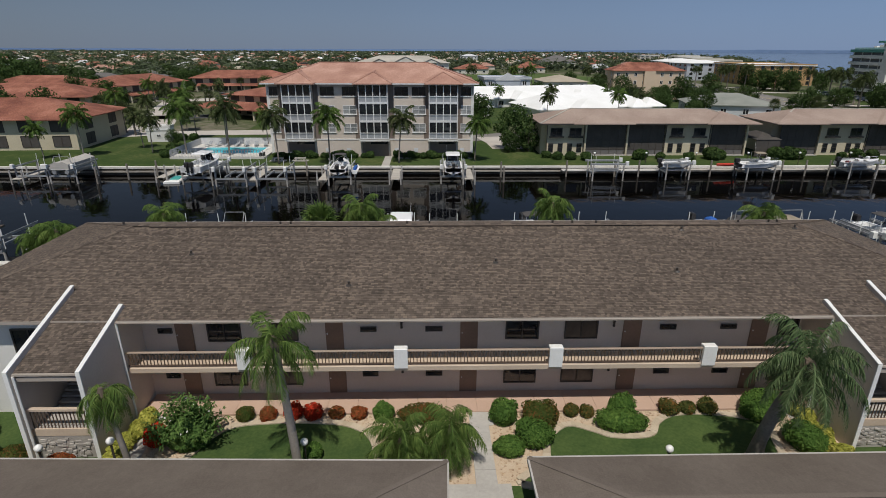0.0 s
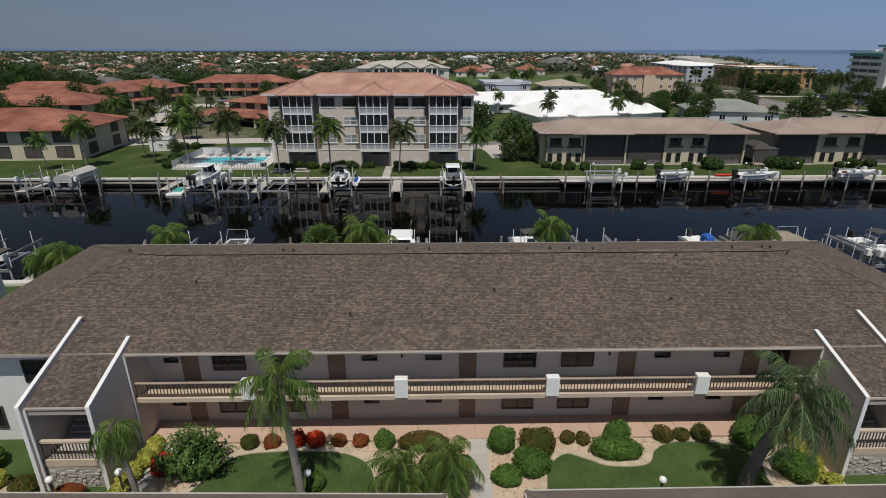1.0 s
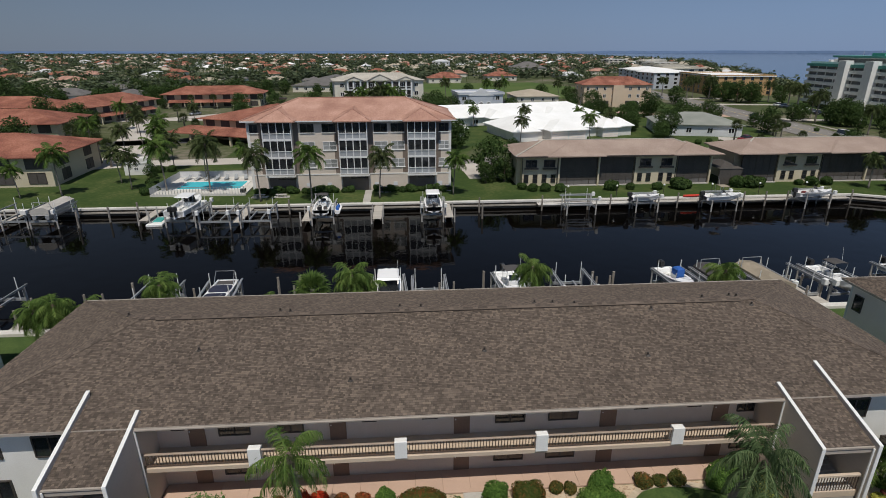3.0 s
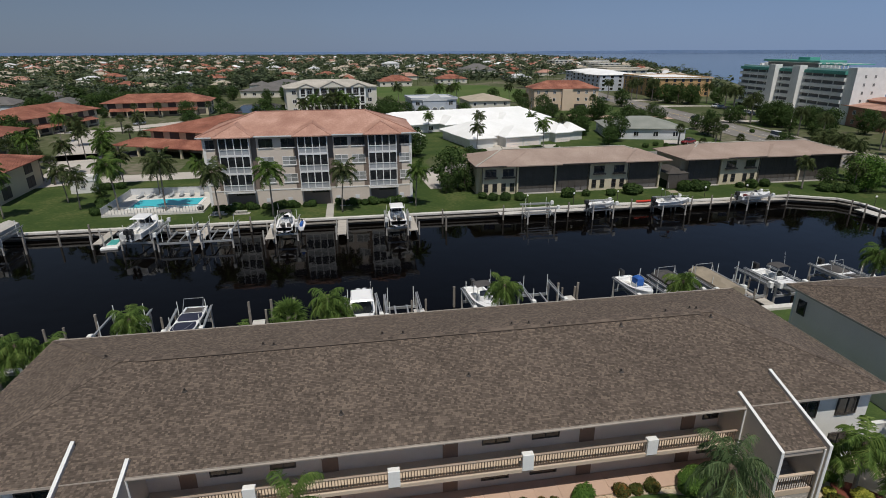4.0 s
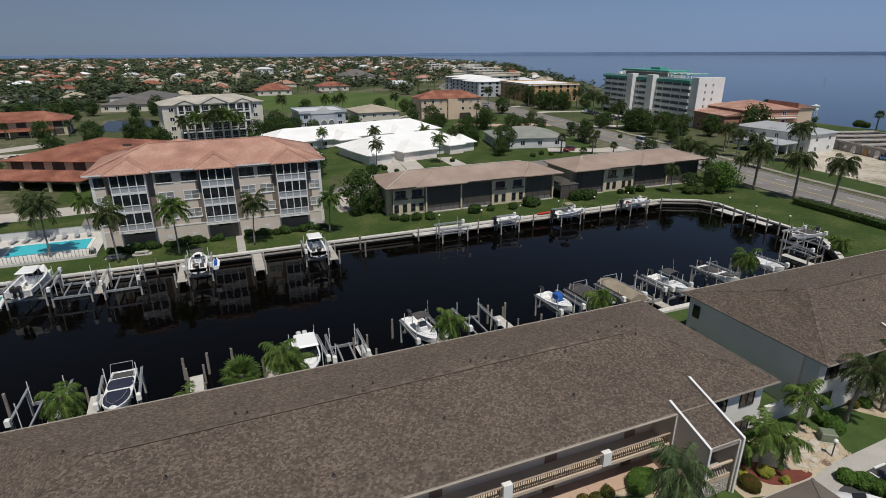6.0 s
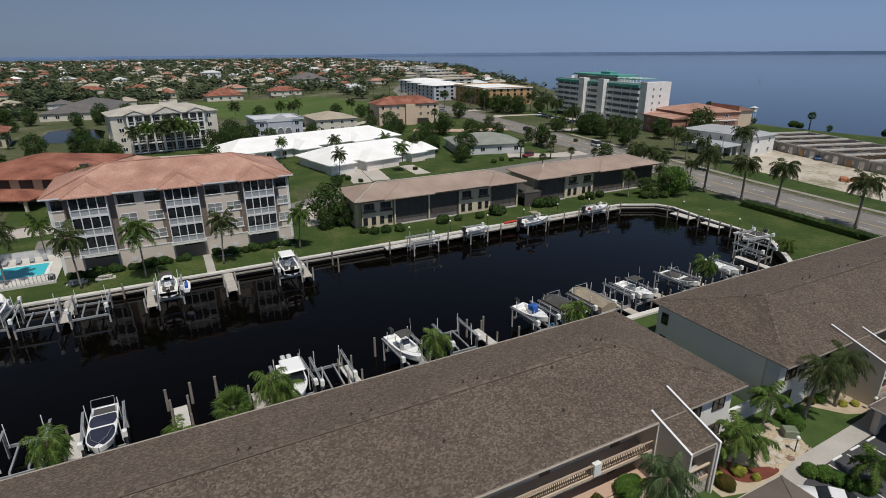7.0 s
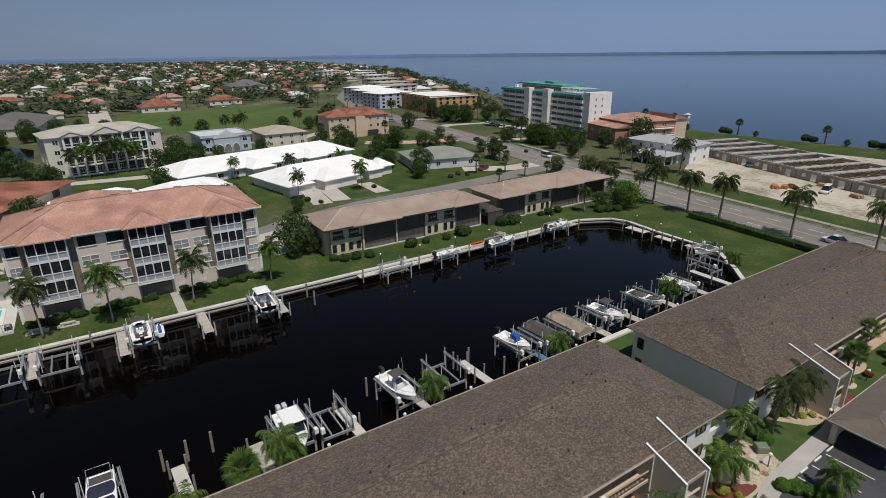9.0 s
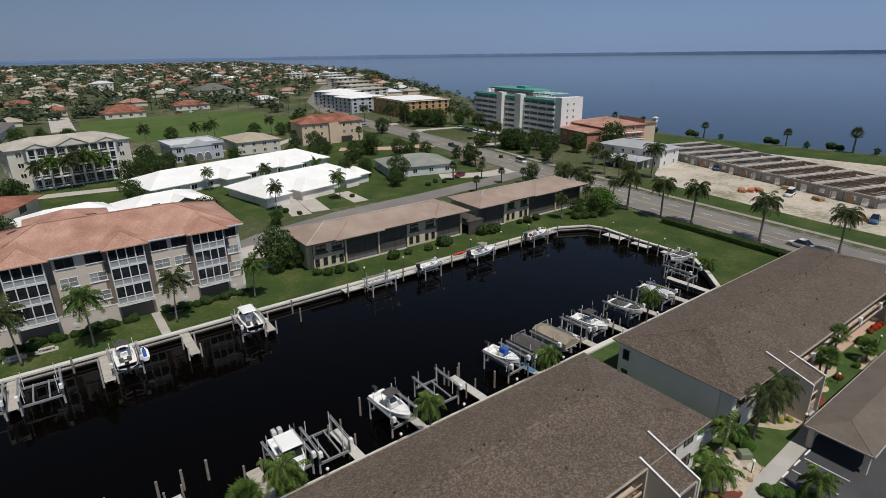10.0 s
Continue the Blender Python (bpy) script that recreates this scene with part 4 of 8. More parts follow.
# ---- buildings across the canal and beyond ----
def block(name, label, x, y, turn, w, d, h, wall_mat, roof_mat, rise=2.0, floors=2, cols=4, win=(1.4, 1.2), roof="hip", over=0.6, side_cols=2, frame_mat=FRAME, pane_mat=GLASS, category="house", z0=0.0, panes=2):
    """A plain block with rows of windows; its front looks to -y before turning."""
    b = thing(name, label, category, placed(x, y, z0, turn))
    part("wall", G().box(-w / 2, -d / 2, 0, w / 2, d / 2, h), wall_mat, b)
    if roof == "flat":
        part("roof", G().box(-w / 2 - over, -d / 2 - over, h, w / 2 + over, d / 2 + over, h + 0.35), roof_mat, b)
        g = G()
        for sx in (-w / 2 - over, w / 2 + over - 0.25):
            g.box(sx, -d / 2 - over, h + 0.352, sx + 0.25, d / 2 + over, h + 0.85)
        for sy in (-d / 2 - over, d / 2 + over - 0.25):
            g.box(-w / 2 - over + 0.252, sy, h + 0.352, w / 2 + over - 0.252, sy + 0.25, h + 0.85)
        part("parapet", g, wall_mat, b)
    else:
        part("roof", G().hip(-w / 2 - over, -d / 2 - over, w / 2 + over, d / 2 + over, h + 0.14, rise, None, 0.14, roof == "gable"), roof_mat, b)
    fh = h / floors
    for f in range(floors):
        z = f * fh + max(0.5, (fh - win[1]) * 0.55)
        for i in range(cols):
            cx = -w / 2 + w * (i + 0.5) / cols
            window(b, cx - win[0] / 2, -d / 2 - 0.03, z, win[0], win[1], panes, 1, frame_mat, pane_mat, bar=0.1)
        for i in range(side_cols):
            cy = -d / 2 + d * (i + 0.5) / side_cols
            window(b, w / 2 + 0.03, cy - win[0] / 2, z, win[0], win[1], panes, 1, frame_mat, pane_mat, turn=90, bar=0.1)
            window(b, -w / 2 - 0.03, cy + win[0] / 2, z, win[0], win[1], panes, 1, frame_mat, pane_mat, turn=-90, bar=0.1)
    return b


# four-storey pink condominium with screened bays
pk = thing("condominium", "four-storey pink-beige condominium with faded tile roof", "apartment building")
PX0, PX1, PY0, PY1, PH = -25.8, 7.35, 88.9, 104.5, 11.6
part("wall", G().box(PX0, PY0, 0, PX1, PY1, PH), PINK, pk)
part("base_band", G().box(PX0 - 0.05, PY0 - 0.06, 2.75, PX1 + 0.05, PY0 - 0.002, 2.95), WHITE_STUCCO, pk)
for x in (PX0, PX1 - 0.35):
    part("corner_pilaster", G().box(x - 0.04, PY0 - 0.08, 0, x + 0.39, PY0 - 0.003, PH), WHITE_STUCCO, pk)
proof = part("roof", G().hip(PX0 - 0.75, PY0 - 0.75, PX1 + 0.75, PY1 + 0.75, PH + 0.16, 2.9, 8.2, 0.16), PINK_TILE, pk)
part("gutter", G().box(PX0 - 0.78, PY0 - 0.88, PH - 0.04, PX1 + 0.78, PY0 - 0.76, PH + 0.14), FRAME, pk)
rid = G()
for a, c in (((PX0 - 0.75, PY0 - 0.75, PH + 0.2), (PX0 + 7.45, 96.7, PH + 3.1)), ((PX1 + 0.75, PY0 - 0.75, PH + 0.2), (PX1 - 7.45, 96.7, PH + 3.1)), ((PX0 + 7.45, 96.7, PH + 3.1), (PX1 - 7.45, 96.7, PH + 3.1)),
             ((PX1 + 0.75, PY1 + 0.75, PH + 0.2), (PX1 - 7.45, 96.7, PH + 3.1)), ((PX0 - 0.75, PY1 + 0.75, PH + 0.2), (PX0 + 7.45, 96.7, PH + 3.1))):
    rid.bar(a, c, 0.3, 0.12)
part("ridge_tiles", rid, PINK_TILE, proof)
for bx in (-23.2, -11.1, 0.1):
    w, y0 = 4.7, PY0 - 1.3
    bay = part("bay", G().box(bx, y0 + 0.15, 2.95, bx + w, PY0 - 0.003, PH - 0.05), PINK, pk)
    part("bay_floor", G().box(bx - 0.1, y0 - 0.05, 2.7, bx + w + 0.1, PY0 - 0.07, 2.95), WHITE_STUCCO, pk)
    part("bay_recess", G().box(bx + 0.2, PY0 - 0.05, 0.05, bx + w - 0.2, PY0 - 0.012, 2.69), TAUPE, pk, "brown recess below the bay")
    # opening is not cut; a dark sheet paints its shaded inside
    part("recess_opening", G().box(bx + 1.6, PY0 - 0.07, 2.05, bx + w - 0.3, PY0 - 0.052, 2.6), GLASS, pk, "dark sheet painted as an opening below the bay")
    for xs_ in (bx - 0.85, bx + w + 0.003):
        part("wall_strip", G().box(xs_, PY0 - 0.03, 2.96, xs_ + 0.84, PY0 - 0.003, PH - 0.06), TAUPE, pk, "taupe painted strip beside the bay")
    for f in range(3):
        z = 3.05 + f * 2.88
        part("screen", G().box(bx + 0.12, y0 + 0.1, z + 1.0, bx + w - 0.12, y0 + 0.148, z + 2.7), GLASS, bay)
        part("panel", G().box(bx + 0.12, y0 + 0.1, z + 0.1, bx + w - 0.12, y0 + 0.148, z + 0.95), SCREEN_PANEL, bay, "grey lower screen panel")
        fr = G().box(bx, y0, z, bx + w, y0 + 0.14, z + 0.12).box(bx, y0, z + 0.94, bx + w, y0 + 0.14, z + 1.04).box(bx, y0, z + 2.68, bx + w, y0 + 0.14, z + 2.87)
        for i in range(5):
            cx = bx + (w - 0.16) * i / 4
            fr.box(cx, y0 - 0.01, z + 0.121, cx + 0.13, y0 + 0.13, z + 2.679)
        part("screen_frame", fr, FRAME, bay)
    gz = PH + 0.17
    gab = G().add([(bx - 0.75, y0 - 0.6, gz), (bx + w + 0.75, y0 - 0.6, gz), (bx + w + 0.75, PY0 + 3.5, gz + 0.7), (bx - 0.75, PY0 + 3.5, gz + 0.7), (bx + w / 2, PY0 + 1.2, gz + 1.62), (bx + w / 2, PY0 + 4.9, gz + 1.75)],
                  [(0, 1, 4), (1, 2, 5, 4), (3, 0, 4, 5)]).box(bx - 0.75, y0 - 0.6, gz - 0.16, bx + w + 0.75, PY0 - 0.76, gz - 0.003)
    part("bay_roof", gab, PINK_TILE, proof)
    part("bay_ridge", G().bar((bx - 0.7, y0 - 0.6, gz + 0.03), (bx + w / 2, PY0 + 1.2, gz + 1.65), 0.15, 0.06).bar((bx + w + 0.7, y0 - 0.6, gz + 0.03), (bx + w / 2, PY0 + 1.2, gz + 1.65), 0.15, 0.06).bar((bx + w / 2, PY0 + 1.2, gz + 1.65), (bx + w / 2, PY0 + 4.9, gz + 1.78), 0.15, 0.06).weld(), PINK_TILE, proof)
for f in range(3):
    z = 4.05 + f * 2.88
    for x in (-17.3, -13.8, -5.4, -2.6, 5.3, -25.6):
        wd = 1.9 if x > 5 else 1.55 if x < -20 else 2.2
        if f == 2:
            window(pk, x, PY0 - 0.03, z - 0.05, wd, 1.4, 2, 1, BRONZE, GLASS, bar=0.07)
        else:
            window(pk, x, PY0 - 0.03, z - 0.05, wd, 1.4, 2, 2, FRAME, LOUVRE, bar=0.08)
        part("window_sill", G().box(x - 0.08, PY0 - 0.14, z - 0.15, x + wd + 0.08, PY0 - 0.004, z - 0.053), WHITE, pk)
    for y in (91, 95, 99):
        window(pk, PX1 + 0.03, y, z, 1.6, 1.25, 2, 1, FRAME, BLIND, turn=90, bar=0.09)
for x in (-17.0, -13.5, -5.6, -2.4, 5.2):
    part("vent_grille", G().box(x, PY0 - 0.08, 0.8, x + 0.7, PY0 - 0.002, 1.4), LIGHT_GREY, pk)
part("rear_wing", G().box(-20, PY1 + 0.003, 0, -9, PY1 + 9, PH - 0.3), PINK, pk)
part("wing_roof", G().hip(-20.7, PY1 - 3, -8.3, PY1 + 9.7, PH - 0.1, 2.2, None, 0.15), PINK_TILE, pk)
for x in (-22, -12, -3):
    part("roof_vent", G().box(x, 97.6, PH + 2.7, x + 1.2, 98.2, PH + 3.0), BRONZE, proof)
for i, x in enumerate((-27.2, -22.3, -17.6, -12.8, -4.6, -3.4, 4.6, 5.6, 6.7)):
    if i in (2, 3):
        continue
    ac = thing("air_conditioner", "grey outdoor air-conditioning unit on concrete pad", "air conditioner", placed(x, 87.6), "condenser units")
    part("casing", G().chamfer(-0.4, -0.4, 0.1, 0.4, 0.4, 0.95, 0.06), BLACK, ac)
    part("pad", G().box(-0.5, -0.5, 0, 0.5, 0.5, 0.098), CONCRETE, ac)
    part("fan_guard", G().tube([(0, 0, 0.95), (0, 0, 1.0)], [0.33, 0.3], 10), ALU, ac)


def lanai_flats(label, x0, x1, yb, segs, jog):
    """Two-storey flats with tall dark screened porches between windowed bays."""
    b = thing("lanai_flats", label, "apartment building", Matrix.Translation((-0.6, 1.2, 0)))
    y0 = 88.4
    part("wall", G().box(x0 + 0.8, y0 + 1.2, 0, x1 - 0.8, yb - 0.8, 5.25), YELLOWISH, b)
    r = part("roof", G().hip(x0, y0 - 1.4, x1, yb, 5.50, 1.75, None, 0.18), BROWN_TILE, b)
    rid = G().bar((x0, y0 - 1.4, 5.55), (x0 + (yb - y0 + 1.4) / 2, (yb + y0 - 1.4) / 2, 7.3), 0.28, 0.1).bar((x1, y0 - 1.4, 5.55), (x1 - (yb - y0 + 1.4) / 2, (yb + y0 - 1.4) / 2, 7.3), 0.28, 0.1)
    rid.bar((x0 + (yb - y0 + 1.4) / 2, (yb + y0 - 1.4) / 2, 7.3), (x1 - (yb - y0 + 1.4) / 2, (yb + y0 - 1.4) / 2, 7.3), 0.28, 0.1)
    part("ridge_tiles", rid, CREAM_TILE, r)
    for a, c, dy in jog:
        part("porch_roof", G().hip(a, y0 - 1.4 - dy, c, y0 + 8.5, 5.53, 1.45, None, 0.18), BROWN_TILE, r)
    part("fascia", G().box(x0 - 0.02, y0 - 1.5, 5.25, x1 + 0.02, y0 - 1.41, 5.50), BRONZE, b)
    for kind, a, c in segs:
        if kind == "screen":
            part("porch_floor", G().box(a, y0 - 0.5, 0, c, y0 + 1.19, 0.15), CONCRETE, b)
            s = part("porch_screen", G().box(a + 0.1, y0 + 0.02, 0.95, c - 0.1, y0 + 0.05, 5.2), SCREEN, b, "tall dark insect screen")
            n = max(2, round((c - a) / 1.3))
            for i in range(n):
                xa = a + 0.12 + i * (c - a - 0.2) / n
                part("kick_panel", G().box(xa, y0 + 0.0, 0.2, xa + (c - a - 0.2) / n - 0.06, y0 + 0.045, 0.93), SLATE_ROOF, s)
            fr = G()
            for i in range(n + 1):
                xa = a + (c - a - 0.06) * i / n
                fr.box(xa, y0 - 0.03, 0.15, xa + 0.06, y0 - 0.001, 5.25)
            for z in (0.93, 2.5):
                fr.box(a + 0.06, y0 - 0.025, z, c - 0.06, y0 - 0.002, z + 0.07)
            part("screen_frame", fr, BRONZE, s)
        elif kind == "post":
            part("post", G().box(a, y0 - 0.35, 0, a + 0.28, y0 - 0.06, 5.25), YELLOWISH, b)
        else:
            part("bay_wall", G().box(a, y0, 0, c, y0 + 1.19, 5.25), YELLOWISH, b)
            n = max(1, round((c - a) / 3.4))
            for i in range(n):
                xa = a + (c - a) * (i + 0.5) / n
                for dx in (-1.25, 0.35):
                    window(b, xa + dx, y0 - 0.03, 0.55, 0.85, 1.5, 1, 2, BRONZE, GLASS, bar=0.08)
                w_ = window(b, xa - 1.0, y0 - 0.03, 3.3, 2.0, 1.3, 2, 1, BRONZE, GLASS, bar=0.08)
                part("awning_box", G().box(xa - 1.2, y0 - 0.5, 3.0, xa + 1.2, y0 - 0.06, 3.25), BRONZE, b, "dark window box")
            for xa in (a, c - 0.2):
                part("downpipe", G().box(xa, y0 - 0.1, 0, xa + 0.1, y0 - 0.005, 5.25), BRONZE, b)
    return b


lanai_flats("brown-roofed canal flats with dark screened porches", 18.9, 55.2, 99.4,
            [("bay", 20.4, 26.8), ("post", 26.75, 0), ("screen", 27.05, 33.8), ("post", 33.8, 0), ("screen", 34.1, 40.3), ("bay", 40.4, 48.1), ("screen", 48.2, 54.0), ("post", 54.0, 0)], [(24.4, 34.5, 0.5), (46.5, 55.6, 0.3)])
lanai_flats("second brown-roofed canal flats with screened porches", 58.4, 94.0, 99.0,
            [("screen", 60.0, 66.6), ("post", 66.6, 0), ("bay", 66.9, 75.0), ("screen", 75.1, 83.5), ("post", 83.5, 0), ("screen", 83.8, 92.8)], [(58.0, 66.8, 0.5), (75.0, 84.0, 0.4)])
cage = thing("pool_cage", "dark mesh screen cage between two flats", "screen cage", placed(56.7, 89.5))
part("mesh_roof", G().hip(-2.2, -1.5, 2.2, 5, 2.9, 1.0, None, 0.03), SCREEN, cage)
for x in (-2.1, 0, 2.05):
    part("post", G().box(x, -1.45, 0, x + 0.06, -1.38, 2.9), BRONZE, cage)
part("side_screen", G().box(-2.0, -1.41, 0.1, 2.0, -1.39, 2.85), SCREEN, cage)

# white-roofed bungalows
def bungalow(label, x, y, turn, w, d, gables=(), garages=(), rise=2.9):
    b = thing("bungalow", label, "house", placed(x, y, 0, turn))
    part("wall", G().box(-w / 2 + 1, -d / 2 + 0.8, 0, w / 2 - 1, d / 2 - 1, 2.5), WHITE_STUCCO, b)
    part("roof", G().hip(-w / 2, -d / 2, w / 2, d / 2, 2.7, rise, d / 2 * 0.8, 0.2), WHITE_TILE, b)
    for a, c, dy in gables:
        part("porch_roof", G().hip(a, -d / 2 - dy, c, 0, 2.73, 2.0, None, 0.2), WHITE_TILE, b)
        part("porch_wall", G().box(a + 0.6, -d / 2 - dy + 0.7, 0, c - 0.6, -d / 2 + 0.79, 2.5), WHITE_STUCCO, b)
    for gx, dy in garages:
        gd = part("garage_door", G().box(gx, -d / 2 - dy + 0.6, 0.05, gx + 4.8, -d / 2 - dy + 0.697, 2.25), WARM_WHITE, b)
        for k in range(1, 4):
            part("groove", G().box(gx + 0.05, -d / 2 - dy + 0.585, 0.05 + 0.55 * k, gx + 4.75, -d / 2 - dy + 0.598, 0.1 + 0.55 * k), LIGHT_GREY, gd)
    n = int(w / 5)
    for i in range(n):
        gx = -w / 2 + 2 + i * (w - 4) / n
        if not any(abs(gx - q[0]) < 4.8 for q in garages):
            window(b, gx, -d / 2 + 0.77, 0.6, 1.8, 1.4, 2, 1, FRAME, GLASS, bar=0.1)
            part("porch_column", G().box(gx - 0.5, -d / 2 + 0.2, 0, gx - 0.2, -d / 2 + 0.5, 2.5), WHITE_STUCCO, b)
    return b


bungalow("long low white-roofed bungalow with garages", 42.4, 152.1, 13.5, 36.5, 18.4, [(-18.6, -10.4, 3.2), (-8.4, 3.6, 4.2), (8.2, 14.2, 2.6), (13.2, 19.6, 1.0)], [(-7.6, 4.2), (-2.4, 4.2), (8.8, 2.6)], 3.1)
bungalow("long white-roofed bungalow behind another", 33.2, 181.2, 14, 62, 19, [(-11, -3, 4.5), (10, 18, 2.5)], [], 3.1)
bg_c = bungalow("white-roofed bungalow with green gable", 6.0, 150.4, 10, 20, 15, [], [], 2.4)
part("porch_roof", G().add([(-1.5, -8.6, 2.75), (6.5, -8.6, 2.75), (2.5, -8.6, 4.6), (-1.5, -1, 2.75), (6.5, -1, 2.75), (2.5, -1, 4.6)], [(0, 2, 5, 3), (1, 4, 5, 2)]), WHITE_TILE, bg_c)
part("gable", G().add([(-0.9, -8.1, 2.72), (5.9, -8.1, 2.72), (2.5, -8.1, 4.3), (-0.9, -7.9, 2.72), (5.9, -7.9, 2.72), (2.5, -7.9, 4.3)], [(0, 1, 2), (5, 4, 3), (0, 3, 4, 1)]), MOSS_PAINT, bg_c, "dark green gable end")
bungalow("white-roofed bungalow half hidden by trees", -14, 149.5, 15, 20, 14, [], [], 2.4)

# further named buildings
cr = block("apartment_house", "four-storey cream apartments with columns and pale tile roof", -9.8, 209, 9.5, 32, 15, 12.0, CREAM, CREAM_TILE, 2.4, 4, 6, (1.5, 1.4), category="apartment building")
for x in (-11.4, -9.4, -6.9, -4.4, -1.7, 1.7, 4.4, 6.9, 9.4, 11.4):
    part("column", G().tube([(x, -8.7, 0), (x, -8.7, 12.0)], [0.36, 0.32], 8), WHITE, cr)
for f in range(4):
    part("balcony", G().box(-11.7, -8.9, f * 2.95 + 0.05, 11.7, -7.57, f * 2.95 + 0.3), WHITE, cr)
    part("balcony_rail", G().box(-11.7, -8.9, f * 2.95 + 1.1, 11.7, -8.8, f * 2.95 + 1.2), WHITE, cr)
    # shade of the recessed verandas, painted as a flat dark sheet per floor
    part("balcony_shade", G().box(-11.6, -7.56, f * 2.95 + 0.35, 11.6, -7.505, f * 2.95 + 2.75), SCREEN, cr, "dark sheets painted as veranda shade")
for x, w_, r_ in ((-9.2, 3.4, 1.3), (0, 4.6, 2.1), (9.2, 3.4, 1.3)):
    part("gable_roof", G().add([(x - w_, -9.5, 12.2), (x, -9.5, 12.2 + r_), (x + w_, -9.5, 12.2), (x - w_, -2, 12.2), (x, -2, 12.2 + r_), (x + w_, -2, 12.2)], [(0, 3, 4, 1), (1, 4, 5, 2)]), CREAM_TILE, cr)
    part("pediment", G().add([(x - w_ + 0.3, -9.3, 12.15), (x + w_ - 0.3, -9.3, 12.15), (x, -9.3, 12.0 + r_), (x - w_ + 0.3, -8.9, 12.15), (x + w_ - 0.3, -8.9, 12.15), (x, -8.9, 12.0 + r_)], [(0, 1, 2), (5, 4, 3), (0, 3, 4, 1), (1, 4, 5, 2), (2, 5, 3, 0)]), CREAM, cr)
pe = block("villa", "three-storey peach villa with red tile roof", 88.5, 231, -3, 28, 14, 8.8, PEACH, RED_TILE, 3.0, 3, 8, (1.2, 1.4), category="house")
for x in (-8.5, 3.5):
    part("garage_door", G().box(x, -7.6, 0.05, x + 5, -7.505, 2.6), BRONZE, pe)
part("entry_tower", G().box(-2.2, -8.6, 0, 2.2, -7.503, 8.7), PEACH, pe)
block("bungalow", "low grey bungalow with hipped grey-green roof", 83, 152, -14, 22, 17, 3, LIGHT_GREY, GREY_ROOF, 2.6, 1, 4, (1.5, 1.4))
bl = block("house", "pale blue-grey two-storey house with white arches and roof terrace", 30, 226, 4, 18, 16, 5.8, PALE_BLUE, LIGHT_GREY, 1.5, 2, 4, (1.7, 1.6), roof="flat", over=0.5)
part("front_bay", G().box(-4.8, -8.7, 0, 4.8, -8.003, 5.4), PALE_BLUE, bl)
part("pediment", G().add([(-5.2, -8.9, 5.4), (5.2, -8.9, 5.4), (0, -8.9, 8.3), (-5.2, -7.6, 5.4), (5.2, -7.6, 5.4), (0, -7.6, 8.3)], [(0, 1, 2), (5, 4, 3), (0, 2, 5, 3), (1, 4, 5, 2), (0, 3, 4, 1)]), LIGHT_GREY, bl)
for x in (-4.5, -1.5, 1.5):
    curve = [(x + 1.5 + 1.25 * math.cos(a), 1.7 + 1.35 * math.sin(a)) for a in [math.pi * k / 8 for k in range(9)]]
    shape_ = [(x + 2.75, 0.1)] + curve + [(x + 0.25, 0.1)]
    # no arch is cut: a grey sheet paints its shaded inside
    part("arch_opening", G().add([(a, -8.72, c) for a, c in shape_] + [(a, -8.702, c) for a, c in shape_], [tuple(range(11)), tuple(range(21, 10, -1))]), SHADE, bl)
    part("arch_frame", G().tube([(a, -8.74, c) for a, c in curve], 0.14, 5), WHITE, bl)
block("house", "two-storey tan house with pale shingle roof", 53.5, 229, 1, 17, 20, 4.8, CREAM, TAN_ROOF, 2.2, 2, 4, (1.3, 1.2))
for lab, x, y, t, w, d in (("two-storey tan flats with red tile roof beside the canal", -75, 103.5, 4, 26, 18), ("red-tiled flats among palms", -103, 198, 77, 34, 15),
                           ("long red-tiled flats with arcade", -79, 242, 5, 38, 15), ("large red-tiled flats behind the pool", -36.5, 157, -26, 25, 28),
                           ("red-tiled flats behind oak trees", -104, 148, 6, 34, 18), ("red-tiled flats at the street", -128, 190, 4, 30, 16)):
    rb = block("tiled_flats", lab, x, y, t, w, d, 5.2, YELLOWISH, RED_TILE, 2.9, 2, max(3, int(w / 5)), (2.9, 2.0), over=1.2, frame_mat=BRONZE, pane_mat=SCREEN, category="apartment building")
    part("porch_roof", G().add([(-w / 2 + 2, -d / 2 - 3.4, 2.3), (w / 2 - 4, -d / 2 - 3.4, 2.3), (w / 2 - 4, -d / 2 - 0.01, 3.3), (-w / 2 + 2, -d / 2 - 0.01, 3.3)], [(0, 1, 2, 3)]) if d < 16 else
         G().hip(-w / 2 + 3, d / 2 - 2, w / 2 - 3, d / 2 + 5, 3.2, 1.2), RED_TILE, rb)
    if d == 28:
        low_roof = part("carport_roof", G().hip(-17, -22.5, 11, -14.2, 2.6, 1.5, None, 0.2), RED_TILE, rb, "low tiled carport roof")
        for i in range(5):
            for y_ in (-22, -15):
                part("carport_post", G().box(-16.2 + i * 6.4, y_, 0, -15.7 + i * 6.4, y_ + 0.5, 2.5), YELLOWISH, rb)
    for i in range(6):
        xa = -w / 2 + 2.2 + i * (w - 7) / 5
        part("porch_post", G().box(xa, -d / 2 - 3.2, 0, xa + 0.3, -d / 2 - 2.9, 2.3), YELLOWISH, rb) if d < 16 else None

# bayside hotel: long galleries, two white towers, teal edge
ho = thing("hotel", "seven-storey white bayside hotel with teal roof edge", "hotel", placed(181, 195, 0, -98.5))
part("wall", G().box(-33, -12.5, 0, 33, -0.5, 17), WHITE_STUCCO, ho)
